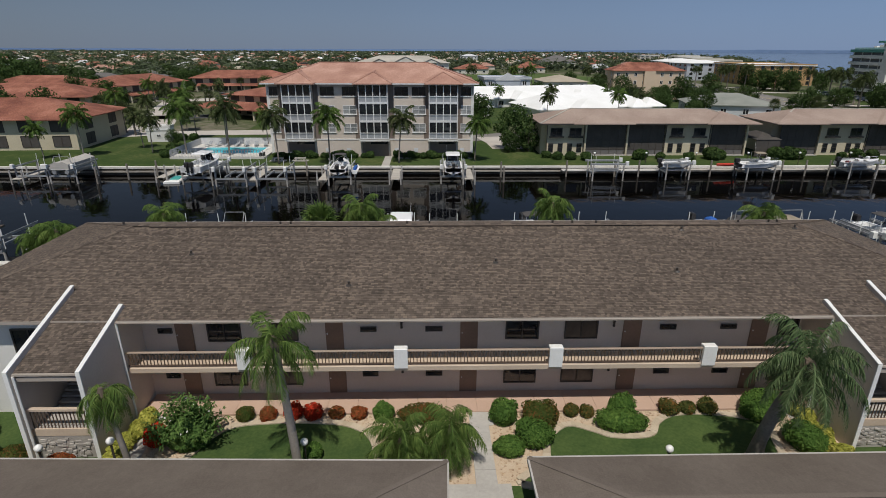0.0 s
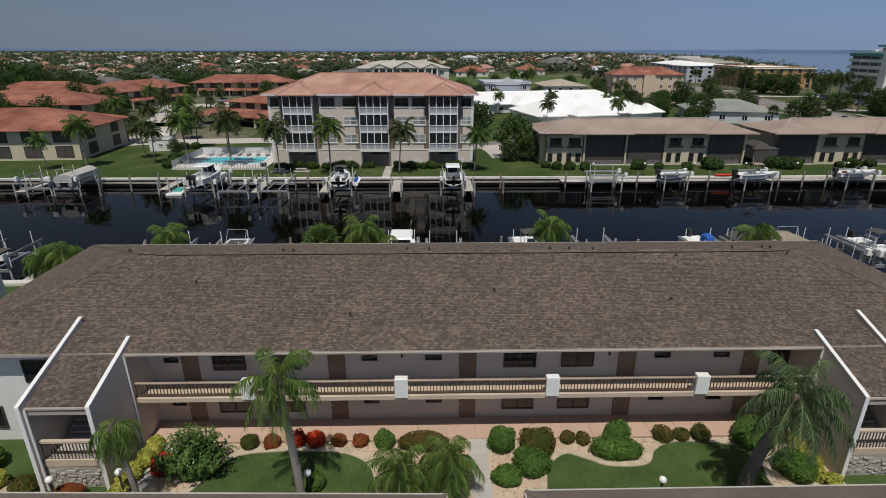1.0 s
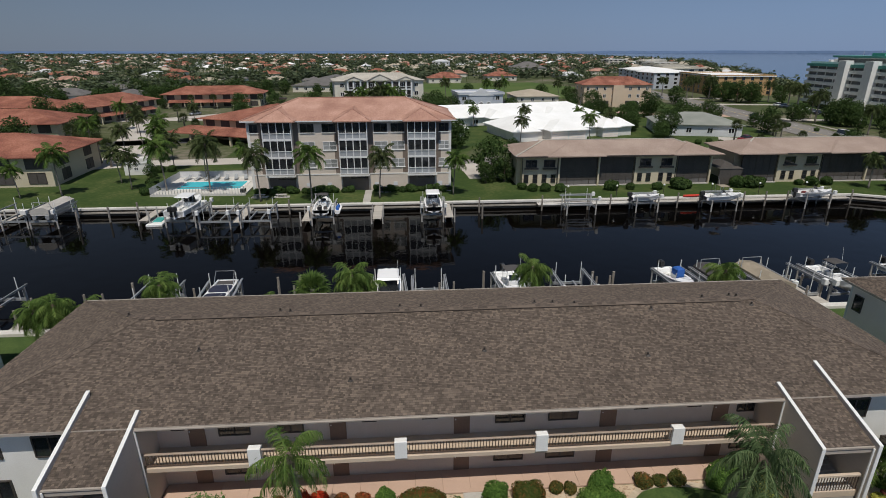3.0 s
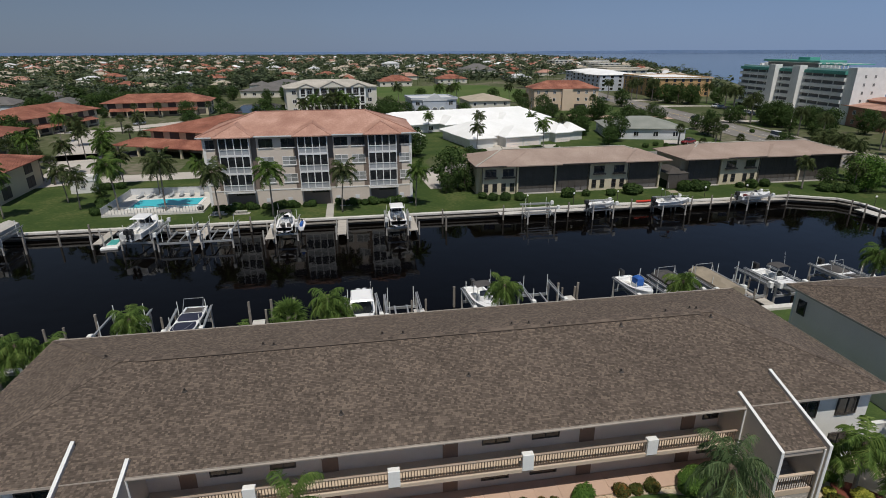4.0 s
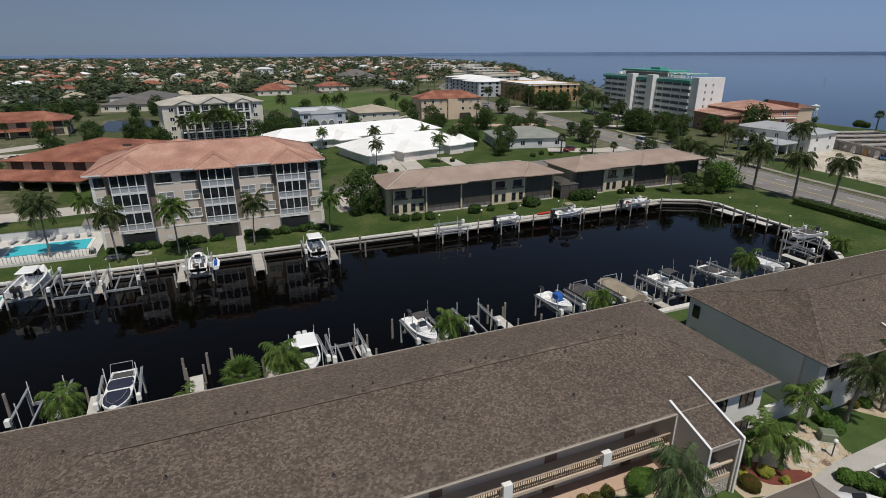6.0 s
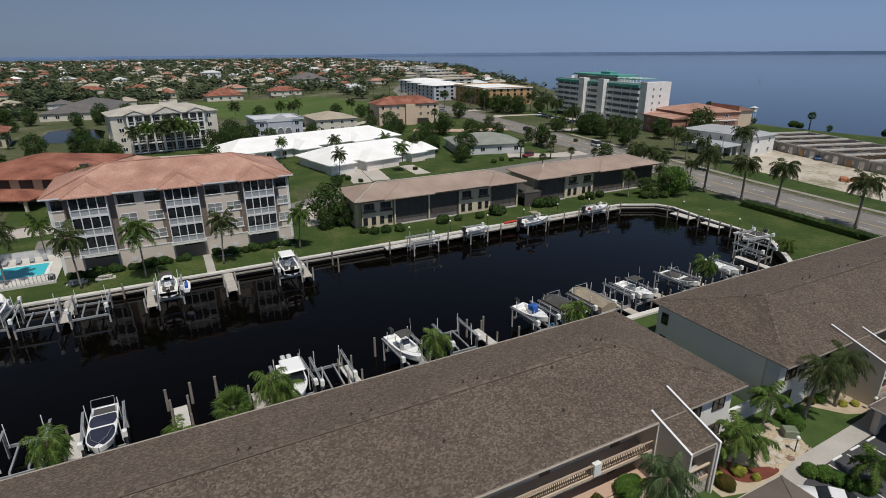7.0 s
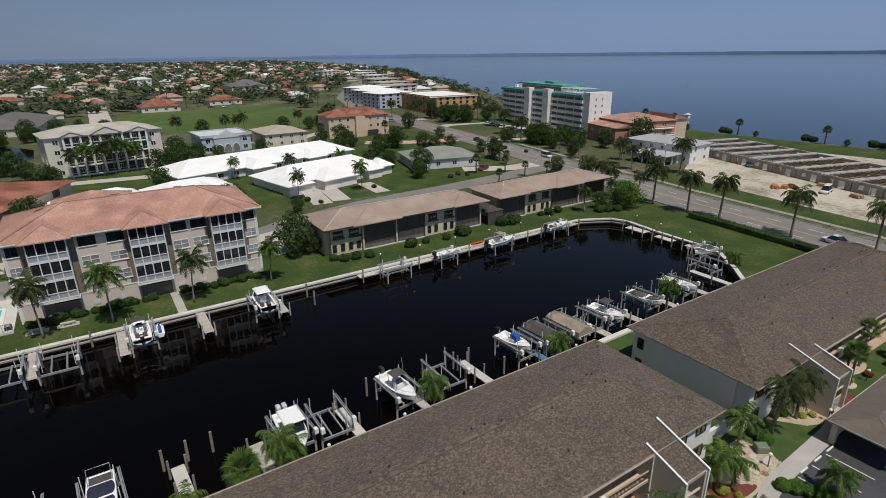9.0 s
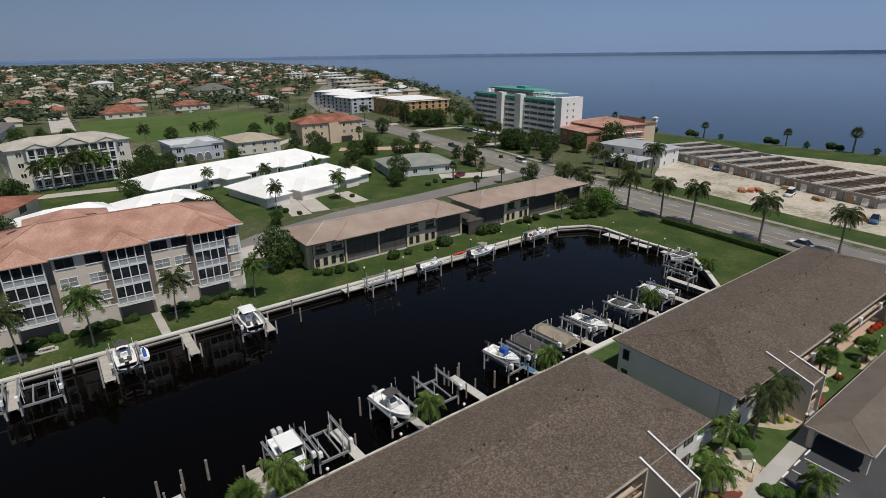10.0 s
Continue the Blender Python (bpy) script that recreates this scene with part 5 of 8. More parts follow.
for f in range(6):
    z = 2.9 + f * 2.45
    # gallery depth is not built; its shade is a painted grey strip
    part("gallery_shade", G().box(-32.7, -12.56, z, 32.7, -12.503, z + 1.2), SHADE, ho, "grey strips painted as gallery shade")
    part("gallery", G().box(-33, -13.7, z - 1.25, 33, -12.57, z - 0.1), WHITE, ho, "white gallery parapet")
    for i in range(12):
        part("gallery_pier", G().box(-32.6 + i * 5.9, -12.75, z - 0.09, -32.2 + i * 5.9, -12.562, z + 1.19), WHITE, ho)
for a_, b_ in ((-33.1, -8.5), (-3.9, 6.9), (11.5, 33.0)):
    part("teal_band", G().box(a_, -13.8, 16.1, b_, -12.57, 17.2), MINT, ho, "teal green roof edge")
# arcade shade as one flat dark sheet on the wall
part("arcade", G().box(-32.6, -12.6, 0.1, 32.6, -12.504, 1.62), GLASS, ho, "dark sheet painted as ground-floor arcade shade")
for x in (-6.2, 9.2):
    part("tower", G().box(x - 2.2, -15.6, 0, x + 2.2, -12.8, 18.6), WHITE, ho, "white stair tower")
part("end_wall", G().box(33.0, -12.9, 0, 37.0, -1.4, 18.4), WHITE, ho)
ph = part("penthouse", G().box(-20, -9.5, 17.0, 14, -2, 19.6), LIGHT_GREY, ho)
part("penthouse_glazing", G().box(-19.5, -9.56, 17.6, 13.5, -9.503, 19.2), SHADE, ph)
part("penthouse_roof", G().box(-21, -11, 19.6, 15, -1, 20.3), MINT, ho, "teal penthouse roof")
part("stair_head", G().chamfer(-4, -7, 20.31, 3, -3, 21.3, 0.05), MINT, ho, "teal roof plant house")
for i in range(8):
    part("pergola_post", G().box(15.6 + i * 2.1, -11.6, 17.0, 15.85 + i * 2.1, -11.35, 19.2), WHITE, ho)
    part("pergola_beam", G().box(15.5 + i * 2.1, -12.0, 19.2, 15.9 + i * 2.1, -2.5, 19.5), MINT if i % 2 else WHITE, ho)
part("pergola_edge", G().box(15.3, -11.7, 18.95, 31.2, -11.61, 19.25), MINT, ho)
part("parapet", G().box(-33, -12.4, 17.0, 33, -12.1, 17.9), WHITE, ho)
for x, w_, h_ in ((-32, 1.8, 1.5), (-28.5, 2.6, 1.9), (-24.5, 2.0, 1.3), (31, 1.4, 1.2)):
    part("roof_unit", G().chamfer(x, -6, 17.0, x + w_, -3.5, 17.0 + h_, 0.1), WHITE, ho)
for x in (-12, -2, 6):
    part("mast", G().tube([(x, -5, 20.3), (x, -5, 22.2)], 0.06, 5), ALU, ho)
for z in (4.8, 7.4, 10.0, 12.6, 15.2):
    for y in (-9.9, -6.6):
        window(ho, 37.03, y, z, 0.62, 0.9, 1, 1, BRONZE, LOUVRE, turn=90, bar=0.07)
re = block("resort", "salmon red-tiled bayside resort", 177.5, 148.3, -104, 22, 22, 8.2, SALMON, PINK_TILE, 2.6, 3, 5, (1.5, 1.4), category="hotel")
part("front_wing", G().box(-11, -17, 0, 10.5, -11.03, 6.4), SALMON, re)
part("wing_roof", G().add([(-11.6, -17.7, 6.45), (11.1, -17.7, 6.45), (11.1, -10.6, 7.6), (-11.6, -10.6, 7.6), (-11.6, -17.7, 6.25), (11.1, -17.7, 6.25), (11.1, -10.6, 6.25), (-11.6, -10.6, 6.25)], [(0, 1, 2, 3), (4, 7, 6, 5), (0, 4, 5, 1), (1, 5, 6, 2), (0, 3, 7, 4)]), PINK_TILE, re, "lean-to tile roof of the front wing")
part("side_wing", G().box(-4, 11.03, 0, 10.5, 17, 8.6), PEACH, re)
part("side_roof", G().add([(-4.5, 10.4, 10.4), (11.1, 10.4, 10.4), (11.1, 17.6, 8.62), (-4.5, 17.6, 8.62), (-4.5, 10.4, 8.62), (11.1, 10.4, 8.62)], [(0, 1, 2, 3), (1, 5, 2), (0, 3, 4), (0, 4, 5, 1)]), PINK_TILE, re, "sloping tiled roof with tall side wall")
for z in (2.6, 5.3):
    part("gallery_slab", G().box(11.03, -9.5, z, 12.6, 9.8, z + 0.2), WHITE, re)
    part("gallery_rail", G().box(12.5, -9.5, z + 0.95, 12.6, 9.8, z + 1.05), WHITE, re)
for x in (-9.5, -5.5, 0.5, 5.5):
    for z in (0.8, 3.8):
        window(re, x, -17.03, z, 1.5, 1.4, 2, 1, FRAME, GLASS, bar=0.1)
block("apartments", "ochre four-storey flats with white flat roof", 178, 300, -5, 32, 42, 9.4, OCHRE, WHITE_TILE, 1, 4, 7, (1.6, 1.7), roof="flat", panes=1, category="apartment building", side_cols=7, frame_mat=BRONZE)
for i, (x, y) in enumerate(((163, 338), (168, 368), (176, 400))):
    block("apartments", "pale blue-grey flats with white roof by the bay", x, y, 4 + i * 4, 28, 22, 9.4, PALE_BLUE, WHITE_TILE, 1.6, 4, 5, (2.2, 1.6), roof="hip", panes=1, category="apartment building", side_cols=4)
for x, y, t in ((208, 412, 14), (226, 458, 14), (250, 520, 16), (285, 610, 20), (310, 690, 20), (305, 800, 20), (350, 775, 25)):
    block("apartments", "distant white and cream bayside flats", x, y, t, 34, 16, 9.0, CREAM, WHITE_TILE if x > 260 else TAN_ROOF, 1, 4, 4, (4.5, 1.5), roof="flat", category="apartment building", side_cols=1, panes=1)
mo = block("motel", "white two-storey motel with pale grey roof", 152.5, 115, -86, 24, 12, 5.6, WHITE_STUCCO, METAL_ROOF, 1.7, 2, 6, (1.1, 1.3), category="motel")
for x in (-3.6, 0.4, 4.4, 8.2):
    for y in (-14.8, -10.5):
        part("porch_column", G().box(x, y, 0, x + 0.45, y + 0.45, 3.0), WHITE, mo)
part("porch_wall", G().box(-3.5, -7.5, 0, 8.5, -6.03, 3.0), WHITE_STUCCO, mo)
part("lower_roof", G().hip(-4.6, -15.6, 9.6, -5.4, 3.15, 1.0, None, 0.15), METAL_ROOF, mo)
block("house", "low dark-roofed hall beside a pond", -44, 350, -6, 30, 62, 3.4, CREAM, SLATE_ROOF, 4.2, 1, 6, (1.8, 1.5))
block("house", "grey slate-roofed hall among palms", 128, 575, 0, 34, 28, 5, CREAM, SLATE_ROOF, 6, 1, 6, (2, 2))
block("house", "white three-storey house by an inlet", 51, 740, -8, 22, 16, 8, WHITE_STUCCO, LIGHT_GREY, 2.5, 2, 5, (1.8, 1.6))
for x, y, w in ((29.5, 408, 23), (33, 432, 22), (75.5, 435, 23), (-3.5, 455, 9)):
    block("house", "low peach house with red tile roof at the meadow", x, y, 4, w, 16, 3.4, CREAM, RED_TILE, 3.0, 1, max(3, int(w / 5)), (1.8, 1.4))
pond = patch("pond", [(-52, 241), (-40, 236), (-31, 244), (-32, 268), (-42, 286), (-53, 276)], 0.05, CANAL, "small dark pond beside the lawns", "pond")

# shell of a building under construction: bare block bays, tie beams, lumber
CONSTR = placed(169.5, 80.5, 0, -107)
site = thing("construction_shell", "roofless concrete-block building shell under construction", "building site", CONSTR)
rng = random.Random(12)
nb = 10
for i in range(nb + 1):
    x = -38 + i * 8.2
    part("cross_wall", G().box(x, -12.5, 0, x + 0.3, 12.5, 2.6), BLOCK, site)
    for dx in (-0.5, 0.5):
        part("tie_beam", G().box(x + dx - 0.2, -13.2, 2.62, x + dx + 0.4, 13.2, 3.0), CONCRETE, site)
    if i < nb:
        for y in (-12.8, 12.51):
            a = x + 0.31
            xs, zs = (a, a + 1.5, a + 3.0, a + 4.4, a + 6.2, a + 7.88), (0, 0.9, 2.1, 2.6)
            segs = G()
            for j in range(5):
                for k in range(3):
                    if not ((j == 1 and k == 1) or (j == 3 and k < 2)):
                        segs.box(xs[j], y, zs[k], xs[j + 1], y + 0.3, zs[k + 1])
            part("block_wall", segs.weld(), BLOCK, site)
        part("floor_slab", G().box(x + 0.31, -12.48, 0, x + 8.19, 12.48, 0.12), OLD_CONCRETE, site)
        part("partition", G().box(x + 0.31, 0, 0.121, x + 8.19, 0.2, 2.6), BLOCK, site)
        for y in (-12.85, 12.5):
            part("bond_beam", G().box(x + 0.72, y, 2.62, x + 7.68, y + 0.38, 2.95), CONCRETE, site)
        part("inner_wall", G().box(x + 3.4 + (i % 3) * 0.7, -12.4, 0.122, x + 3.6 + (i % 3) * 0.7, -0.01, 2.55), BLOCK, site)
        if i % 2:
            part("formwork", G().box(x + 1.2, -13.02, 0.1, x + 2.9, -12.84, 1.9), LUMBER, site, "brown timber formwork panel")
        if i < 5:
            for k in range(3):
                part("prop_board", G().bar((x + 0.8, -9 + 7 * k, 2.5), (x + 7.6, -8.6 + 7 * k, 2.5), 0.3, 0.1), LUMBER, site)
        if i > 4:
            tr = G()
            for k in range(13):
                y = -11.6 + k * 1.9 + rng.uniform(-0.5, 0.5)
                tr.bar((x + 0.3, y, 2.75), (x + 8.2, y + rng.uniform(-0.6, 0.6), 2.8), 0.08, 0.24)
            tagged(part("roof_joists", tr, LUMBER, site), kind="stuff")
for i, (x, y, m_) in enumerate(((139, 69, TILES), (137, 70.5, TILES), (141, 68, TILES), (143, 54, LUMBER), (131.5, 40, LUMBER), (149, 64, LUMBER))):
    pl = thing("material_stack", "stack of clay tiles and lumber on bare sand", "building material", placed(x, y, 0.03, 20 + 15 * i), "stacks on the site")
    for k in range(6):
        part("bundle", G().chamfer(-1.5 + 0.2 * (k % 2), -0.8 + 0.55 * (k % 3), 0.45 * (k // 3), 1.4 - 0.3 * (k % 2), -0.3 + 0.55 * (k % 3), 0.45 * (k // 3) + 0.42, 0.05), m_, pl)


# ---- boats, lifts, docks ----
def outboard(parent, x, y, z, tone=BLACK):
    e = part("outboard_engine", G().chamfer(x - 0.22, y - 0.15, z + 0.1, x + 0.22, y + 0.5, z + 0.75, 0.12), tone, parent, "outboard engine")
    part("leg", G().box(x - 0.08, y - 0.05, z - 0.75, x + 0.08, y + 0.25, z + 0.098).box(x - 0.16, y - 0.1, z - 0.5, x + 0.16, y + 0.45, z - 0.44), BLACK, e)
    return e


def boat(label, m, L=6.4, B=2.4, top=None, cover=None, engines=1, console=True, seat_mat=SEAT, hull_mat=GELCOAT, engine_mat=BLACK, tall=1.0, bluff=2.3, spans=((0.08, 0.52, 0.38), (0.6, 0.93, 0.18)), stern=0.02, sole_mat=WHITE):
    """A lofted hull with its bow to -y, keel at z = 0."""
    b = thing("boat", label, "boat", m)
    n, h = 14, 0.95 * tall
    hull, deck, sole = G(), G(), G()

    def shape(t):
        half = B / 2 * (0.93 + 0.07 * min(1, t * 3)) * (1 - max(0.0, (t - 0.45) / 0.55) ** bluff)
        return max(half, 0.03), h + 0.32 * t ** 2.2, 0.02 + 0.62 * max(0.0, (t - 0.55) / 0.45) ** 2.6

    for i in range(n + 1):
        t = i / n
        half, zs, zk = shape(t)
        y = L / 2 - L * t
        zc = zk + (zs - zk) * 0.38
        prof = [(-half, zs), (-half * 0.97, zs - 0.12), (-half * 0.82, zc), (0, zk), (half * 0.82, zc), (half * 0.97, zs - 0.12), (half, zs)]
        hull.v += [(x, y, z) for x, z in prof]
    for i in range(n):
        hull.f += [(i * 7 + k, i * 7 + k + 1, (i + 1) * 7 + k + 1, (i + 1) * 7 + k) for k in range(6)]
    hull.f.append(tuple(range(7)))
    part("hull", hull, hull_mat, b, smooth=False)
    stripe = G()
    for s in (-1, 1):
        stripe.tube([(s * (shape(i / n)[0] + 0.01), L / 2 - L * i / n, shape(i / n)[1] - 0.05) for i in range(n)], 0.028, 5)
    part("rub_rail", stripe, ALU, b)
    # gunwale ring, foredeck, cockpit sole
    cut = 0.62
    for i in range(n):
        t0, t1 = i / n, (i + 1) / n
        (ha, za, _), (hb, zb, _) = shape(t0), shape(t1)
        ya, yb = L / 2 - L * t0, L / 2 - L * t1
        if t0 >= cut:
            deck.add([(-ha, ya, za), (ha, ya, za), (0, ya, za + 0.07), (-hb, yb, zb), (hb, yb, zb), (0, yb, zb + 0.07)], [(0, 2, 5, 3), (2, 1, 4, 5)])
        else:
            for s in (-1, 1):
                wa, wb = ha - 0.2, hb - 0.2
                vs = [(s * ha, ya, za), (s * wa, ya, za), (s * wb, yb, zb), (s * hb, yb, zb), (s * wa, ya, 0.42), (s * wb, yb, 0.42)]
                deck.add(vs, [(0, 1, 2, 3), (1, 4, 5, 2)])
            sole.add([(-ha + 0.2, ya, 0.42), (ha - 0.2, ya, 0.42), (hb - 0.2, yb, 0.42), (-hb + 0.2, yb, 0.42)], [(0, 1, 2, 3)])
    (ha, za, _) = shape(0)
    deck.box(-ha, L / 2 - 0.35, 0.42, ha, L / 2, za - 0.1)
    (hc, zc_, _) = shape(cut)
    deck.add([(-hc, L / 2 - L * cut, 0.42), (hc, L / 2 - L * cut, 0.42), (hc, L / 2 - L * cut, zc_), (-hc, L / 2 - L * cut, zc_)], [(0, 1, 2, 3)])
    part("deck", deck.weld(), GELCOAT, b)
    part("cockpit_sole", sole.weld(), sole_mat, b)
    for s in (-0.45, 0.45):
        part("seat", G().chamfer(s - 0.25, L / 2 - L * 0.33, 0.425, s + 0.25, L / 2 - L * 0.25, 0.95, 0.06), seat_mat, b)
    if console and not cover:
        cy = L / 2 - L * 0.5
        part("console", G().chamfer(-0.42, cy - 0.35, 0.425, 0.42, cy + 0.35, 1.35, 0.1), GELCOAT, b)
        part("windshield", G().add([(-0.42, cy - 0.3, 1.35), (0.42, cy - 0.3, 1.35), (0.36, cy - 0.02, 1.8), (-0.36, cy - 0.02, 1.8)], [(0, 1, 2, 3)]), GLASS, b)
        part("wheel", G().tube([(0.2 * math.cos(a), cy + 0.42, 1.2 + 0.2 * math.sin(a)) for a in [k * math.pi / 5 for k in range(11)]], 0.02, 5, False), BLACK, b)
    if top:
        cy = L / 2 - L * 0.46
        for sx in (-0.75, 0.75):
            for dy in (-0.8, 0.7):
                part("top_post", G().tube([(sx, cy + dy * 0.6, 0.95), (sx * 0.95, cy + dy, 2.35)], 0.03, 6), ALU, b)
        if top is GELCOAT:
            part("hardtop", G().chamfer(-1.0, cy - 1.35, 2.36, 1.0, cy + 1.2, 2.52, 0.1), top, b)
            part("cabin_glass", G().add([(-0.95, cy - 1.25, 1.15), (0.95, cy - 1.25, 1.15), (0.8, cy - 0.9, 2.3), (-0.8, cy - 0.9, 2.3)], [(0, 1, 2, 3)]), GLASS, b)
        else:
            bim = G()
            for i in range(7):
                a = -0.8 + 1.6 * i / 6
                zz = 2.4 + 0.1 * math.cos(a / 0.8 * 1.4)
                bim.v += [(a, cy - 0.75, zz), (a, cy + 0.65, zz), (a, cy + 0.65, zz - 0.04), (a, cy - 0.75, zz - 0.04)]
            bim.f = [(i * 4 + k, (i + 1) * 4 + k, (i + 1) * 4 + (k + 1) % 4, i * 4 + (k + 1) % 4) for i in range(6) for k in range(4)]
            part("canvas_top", bim, top, b)
        part("antenna", G().tube([(0.8, cy, 2.4), (0.9, cy + 0.3, 3.7)], 0.012, 4), WHITE, b)
    if cover:
        g, liner = G(), G()
        for i in range(8):
            t0, t1 = stern + (0.636 - stern) * i / 8, stern + (0.636 - stern) * (i + 1) / 8
            (ha, za, _), (hb, zb, _) = shape(t0), shape(t1)
            ya, yb = L / 2 - L * t0, L / 2 - L * t1
            liner.add([(-ha * 0.95, ya, za + 0.012), (ha * 0.95, ya, za + 0.012), (hb * 0.95, yb, zb + 0.012), (-hb * 0.95, yb, zb + 0.012)], [(0, 1, 2, 3)])
        part("side_deck", liner.weld(), GELCOAT, b)
        for (ta, tb, lift) in spans:
            base = len(g.v)
            for i in range(7):
                t = ta + (tb - ta) * i / 6
                half, zs, _ = shape(t)
                bow = math.sin(math.pi * i / 6) ** 0.6
                for k in range(5):
                    f = (-0.93 + 1.86 * k / 4) * (0.8 + 0.2 * math.sin(math.pi * i / 6) ** 0.5)
                    g.v.append((half * f, L / 2 - L * t, zs + 0.03 + lift * bow * (1 - f * f)))
            g.f += [(base + i * 5 + k, base + i * 5 + k + 1, base + (i + 1) * 5 + k + 1, base + (i + 1) * 5 + k) for i in range(6) for k in range(4)]
        part("boat_cover", g, cover, b, "fitted canvas cover", smooth=True)
        if stern > 0.1:
            part("cockpit", G().chamfer(-B * 0.4, L / 2 - L * stern, 0.43, B * 0.4, L / 2 - 0.2, h - 0.02, 0.05), DARK_CANVAS, b, "dark upholstered cockpit")
        ya, yb = (0.12, 0.2) if stern < 0.1 else (0.28, 0.42)
        part("tower", G().tube([(-B * 0.42, L * ya, h), (-B * 0.4, L * yb, h + 1.1), (B * 0.4, L * yb, h + 1.1), (B * 0.42, L * ya, h)], 0.035, 6), ALU, b)
    for k in range(engines):
        outboard(b, (k - (engines - 1) / 2) * 0.6, L / 2 + 0.05, h - 0.05, engine_mat)
    part("bow_rail", G().tube([(-B * 0.36, -L * 0.14, h + 0.38), (-B * 0.25, -L * 0.34, h + 0.55), (0, -L * 0.47, h + 0.68), (B * 0.25, -L * 0.34, h + 0.55), (B * 0.36, -L * 0.14, h + 0.38)], 0.02, 5), ALU, b)
    return b


def lift(label, m, w=3.6, d=4.2, poles=True, beams=True):
    """A four-pile boat lift: the water is 0.95 m below the ground."""
    b = thing("boat_lift", label, "boat lift", m, "boat lifts on the canal")
    for x in (-w / 2, w / 2):
        for y in (-d / 2, d / 2):
            part("piling", G().tube([(x, y, -2.4), (x, y, 1.4)], [0.12, 0.105], 8), LIFT_PILE, b)
        part("top_beam", G().bar((x, -d / 2 - 0.45, 1.5), (x, d / 2 + 0.45, 1.5), 0.14, 0.18), ALU, b)
        part("drive_shaft", G().tube([(x + 0.14, -d / 2 - 0.4, 1.64), (x + 0.14, d / 2 + 0.4, 1.64)], 0.04, 6), ALU, b)
        part("motor_box", G().chamfer(x - 0.18, -d / 2 - 0.62, 1.35, x + 0.2, -d / 2 - 0.2, 1.95, 0.06), WHITE, b, "white motor cover")
        if beams:
            part("bunk", G().bar((x * 0.38, -d / 2 + 0.1, 0.42), (x * 0.38, d / 2 - 0.1, 0.42), 0.16, 0.18), ALU, b)
        if poles:
            for y in (-d * 0.34, d * 0.42):
                part("guide_pole", G().tube([(x * 0.8, y, 0.25), (x * 0.8, y, 2.6)], 0.04, 6), WHITE, b)
    for y in (-d / 2, d / 2):
        part("cradle_beam", G().bar((-w / 2 + 0.1, y, 0.2), (w / 2 - 0.1, y, 0.2), 0.16, 0.26), ALU, b)
        for x in (-w / 2 + 0.2, w / 2 - 0.2):
            part("cable", G().tube([(x, y, 0.3), (x, y, 1.42)], 0.018, 4), ALU, b)
    return b


def dock(label, m, w, d, plank=PLANK, piles=True, z=-0.05):
    """A finger dock from y = 0 out to y = d."""
    b = thing("dock", label, "dock", m, "docks on the canal")
    n = max(3, int(d / 0.32))
    first = None
    for i in range(n):
        p = pose(0, d * i / n, z - 0.06)
        if first is None:
            first = part("plank", G().box(-w / 2, 0.01, 0, w / 2, d / n - 0.012, 0.06), plank, b)
        else:
            same_part("plank", first, p, b)
    first.matrix_basis = pose(0, 0, z - 0.06)
    for x in (-w / 2 + 0.15, w / 2 - 0.15):
        part("stringer", G().box(x - 0.06, 0, z - 0.27, x + 0.06, d, z - 0.065), PILE, b)
    if piles:
        for x in (-w / 2 - 0.16, w / 2 + 0.16):
            for y in (d * 0.45, d - 0.3):
                part("piling", G().tube([(x, y, -2.4), (x, y, 1.1)], [0.12, 0.105], 8), LIFT_PILE if m.translation.y > 70 else PILE, b)
    return b


def near(x, y=45.2):
    return placed(x, y)


# near side: bows to the south wall
Z = 0.52
boat("white bowrider with navy canvas cover on lift", placed(-17.95, 44.8, Z), 6.6, 2.15, cover=NAVY, engines=0, bluff=5.0, spans=((0.22, 0.485, 0.2), (0.52, 0.94, 0.12)), stern=0.2, sole_mat=DARK_CANVAS, seat_mat=DARK_CANVAS)
boat("white cabin boat with hard top and twin outboards", placed(-2.3, 44.5, Z), 6.5, 2.35, top=GELCOAT, engines=2, engine_mat=LIGHT_GREY)
boat("white centre-console boat with dark canvas top", placed(9.5, 45.2, Z, 6), 6.2, 2.2, top=DARK_CANVAS, engines=1)
boat("white open boat with blue console cover", placed(26.0, 45.6, Z, 8), 5.1, 2.1, engines=1)
tagged(part("console_cover", G().chamfer(-0.4, -0.45, 0, 0.4, 0.45, 1.05, 0.16), BLUE), "bright blue canvas console cover on a boat", "boat cover").matrix_basis = placed(26.0, 45.5, Z + 0.95, 8)
boat("white centre-console boat with dark canvas top on lift", placed(41.6, 44.7, Z, 6), 5.5, 2.15, top=DARK_CANVAS, engines=1)
boat("white boat with charcoal canvas cover", placed(49.7, 44.7, Z, 5), 5.4, 2.1, cover=DARK_CANVAS, engines=1)
boat("white runabout with pale grey cover", placed(58.2, 45.0, Z, 6), 5.6, 2.15, cover=LIGHT_GREY, engines=1)
boat("white boat with dark interior on lift", placed(75.0, 51.5, Z, -88), 5.8, 2.3, cover=DARK_CANVAS, engines=1)


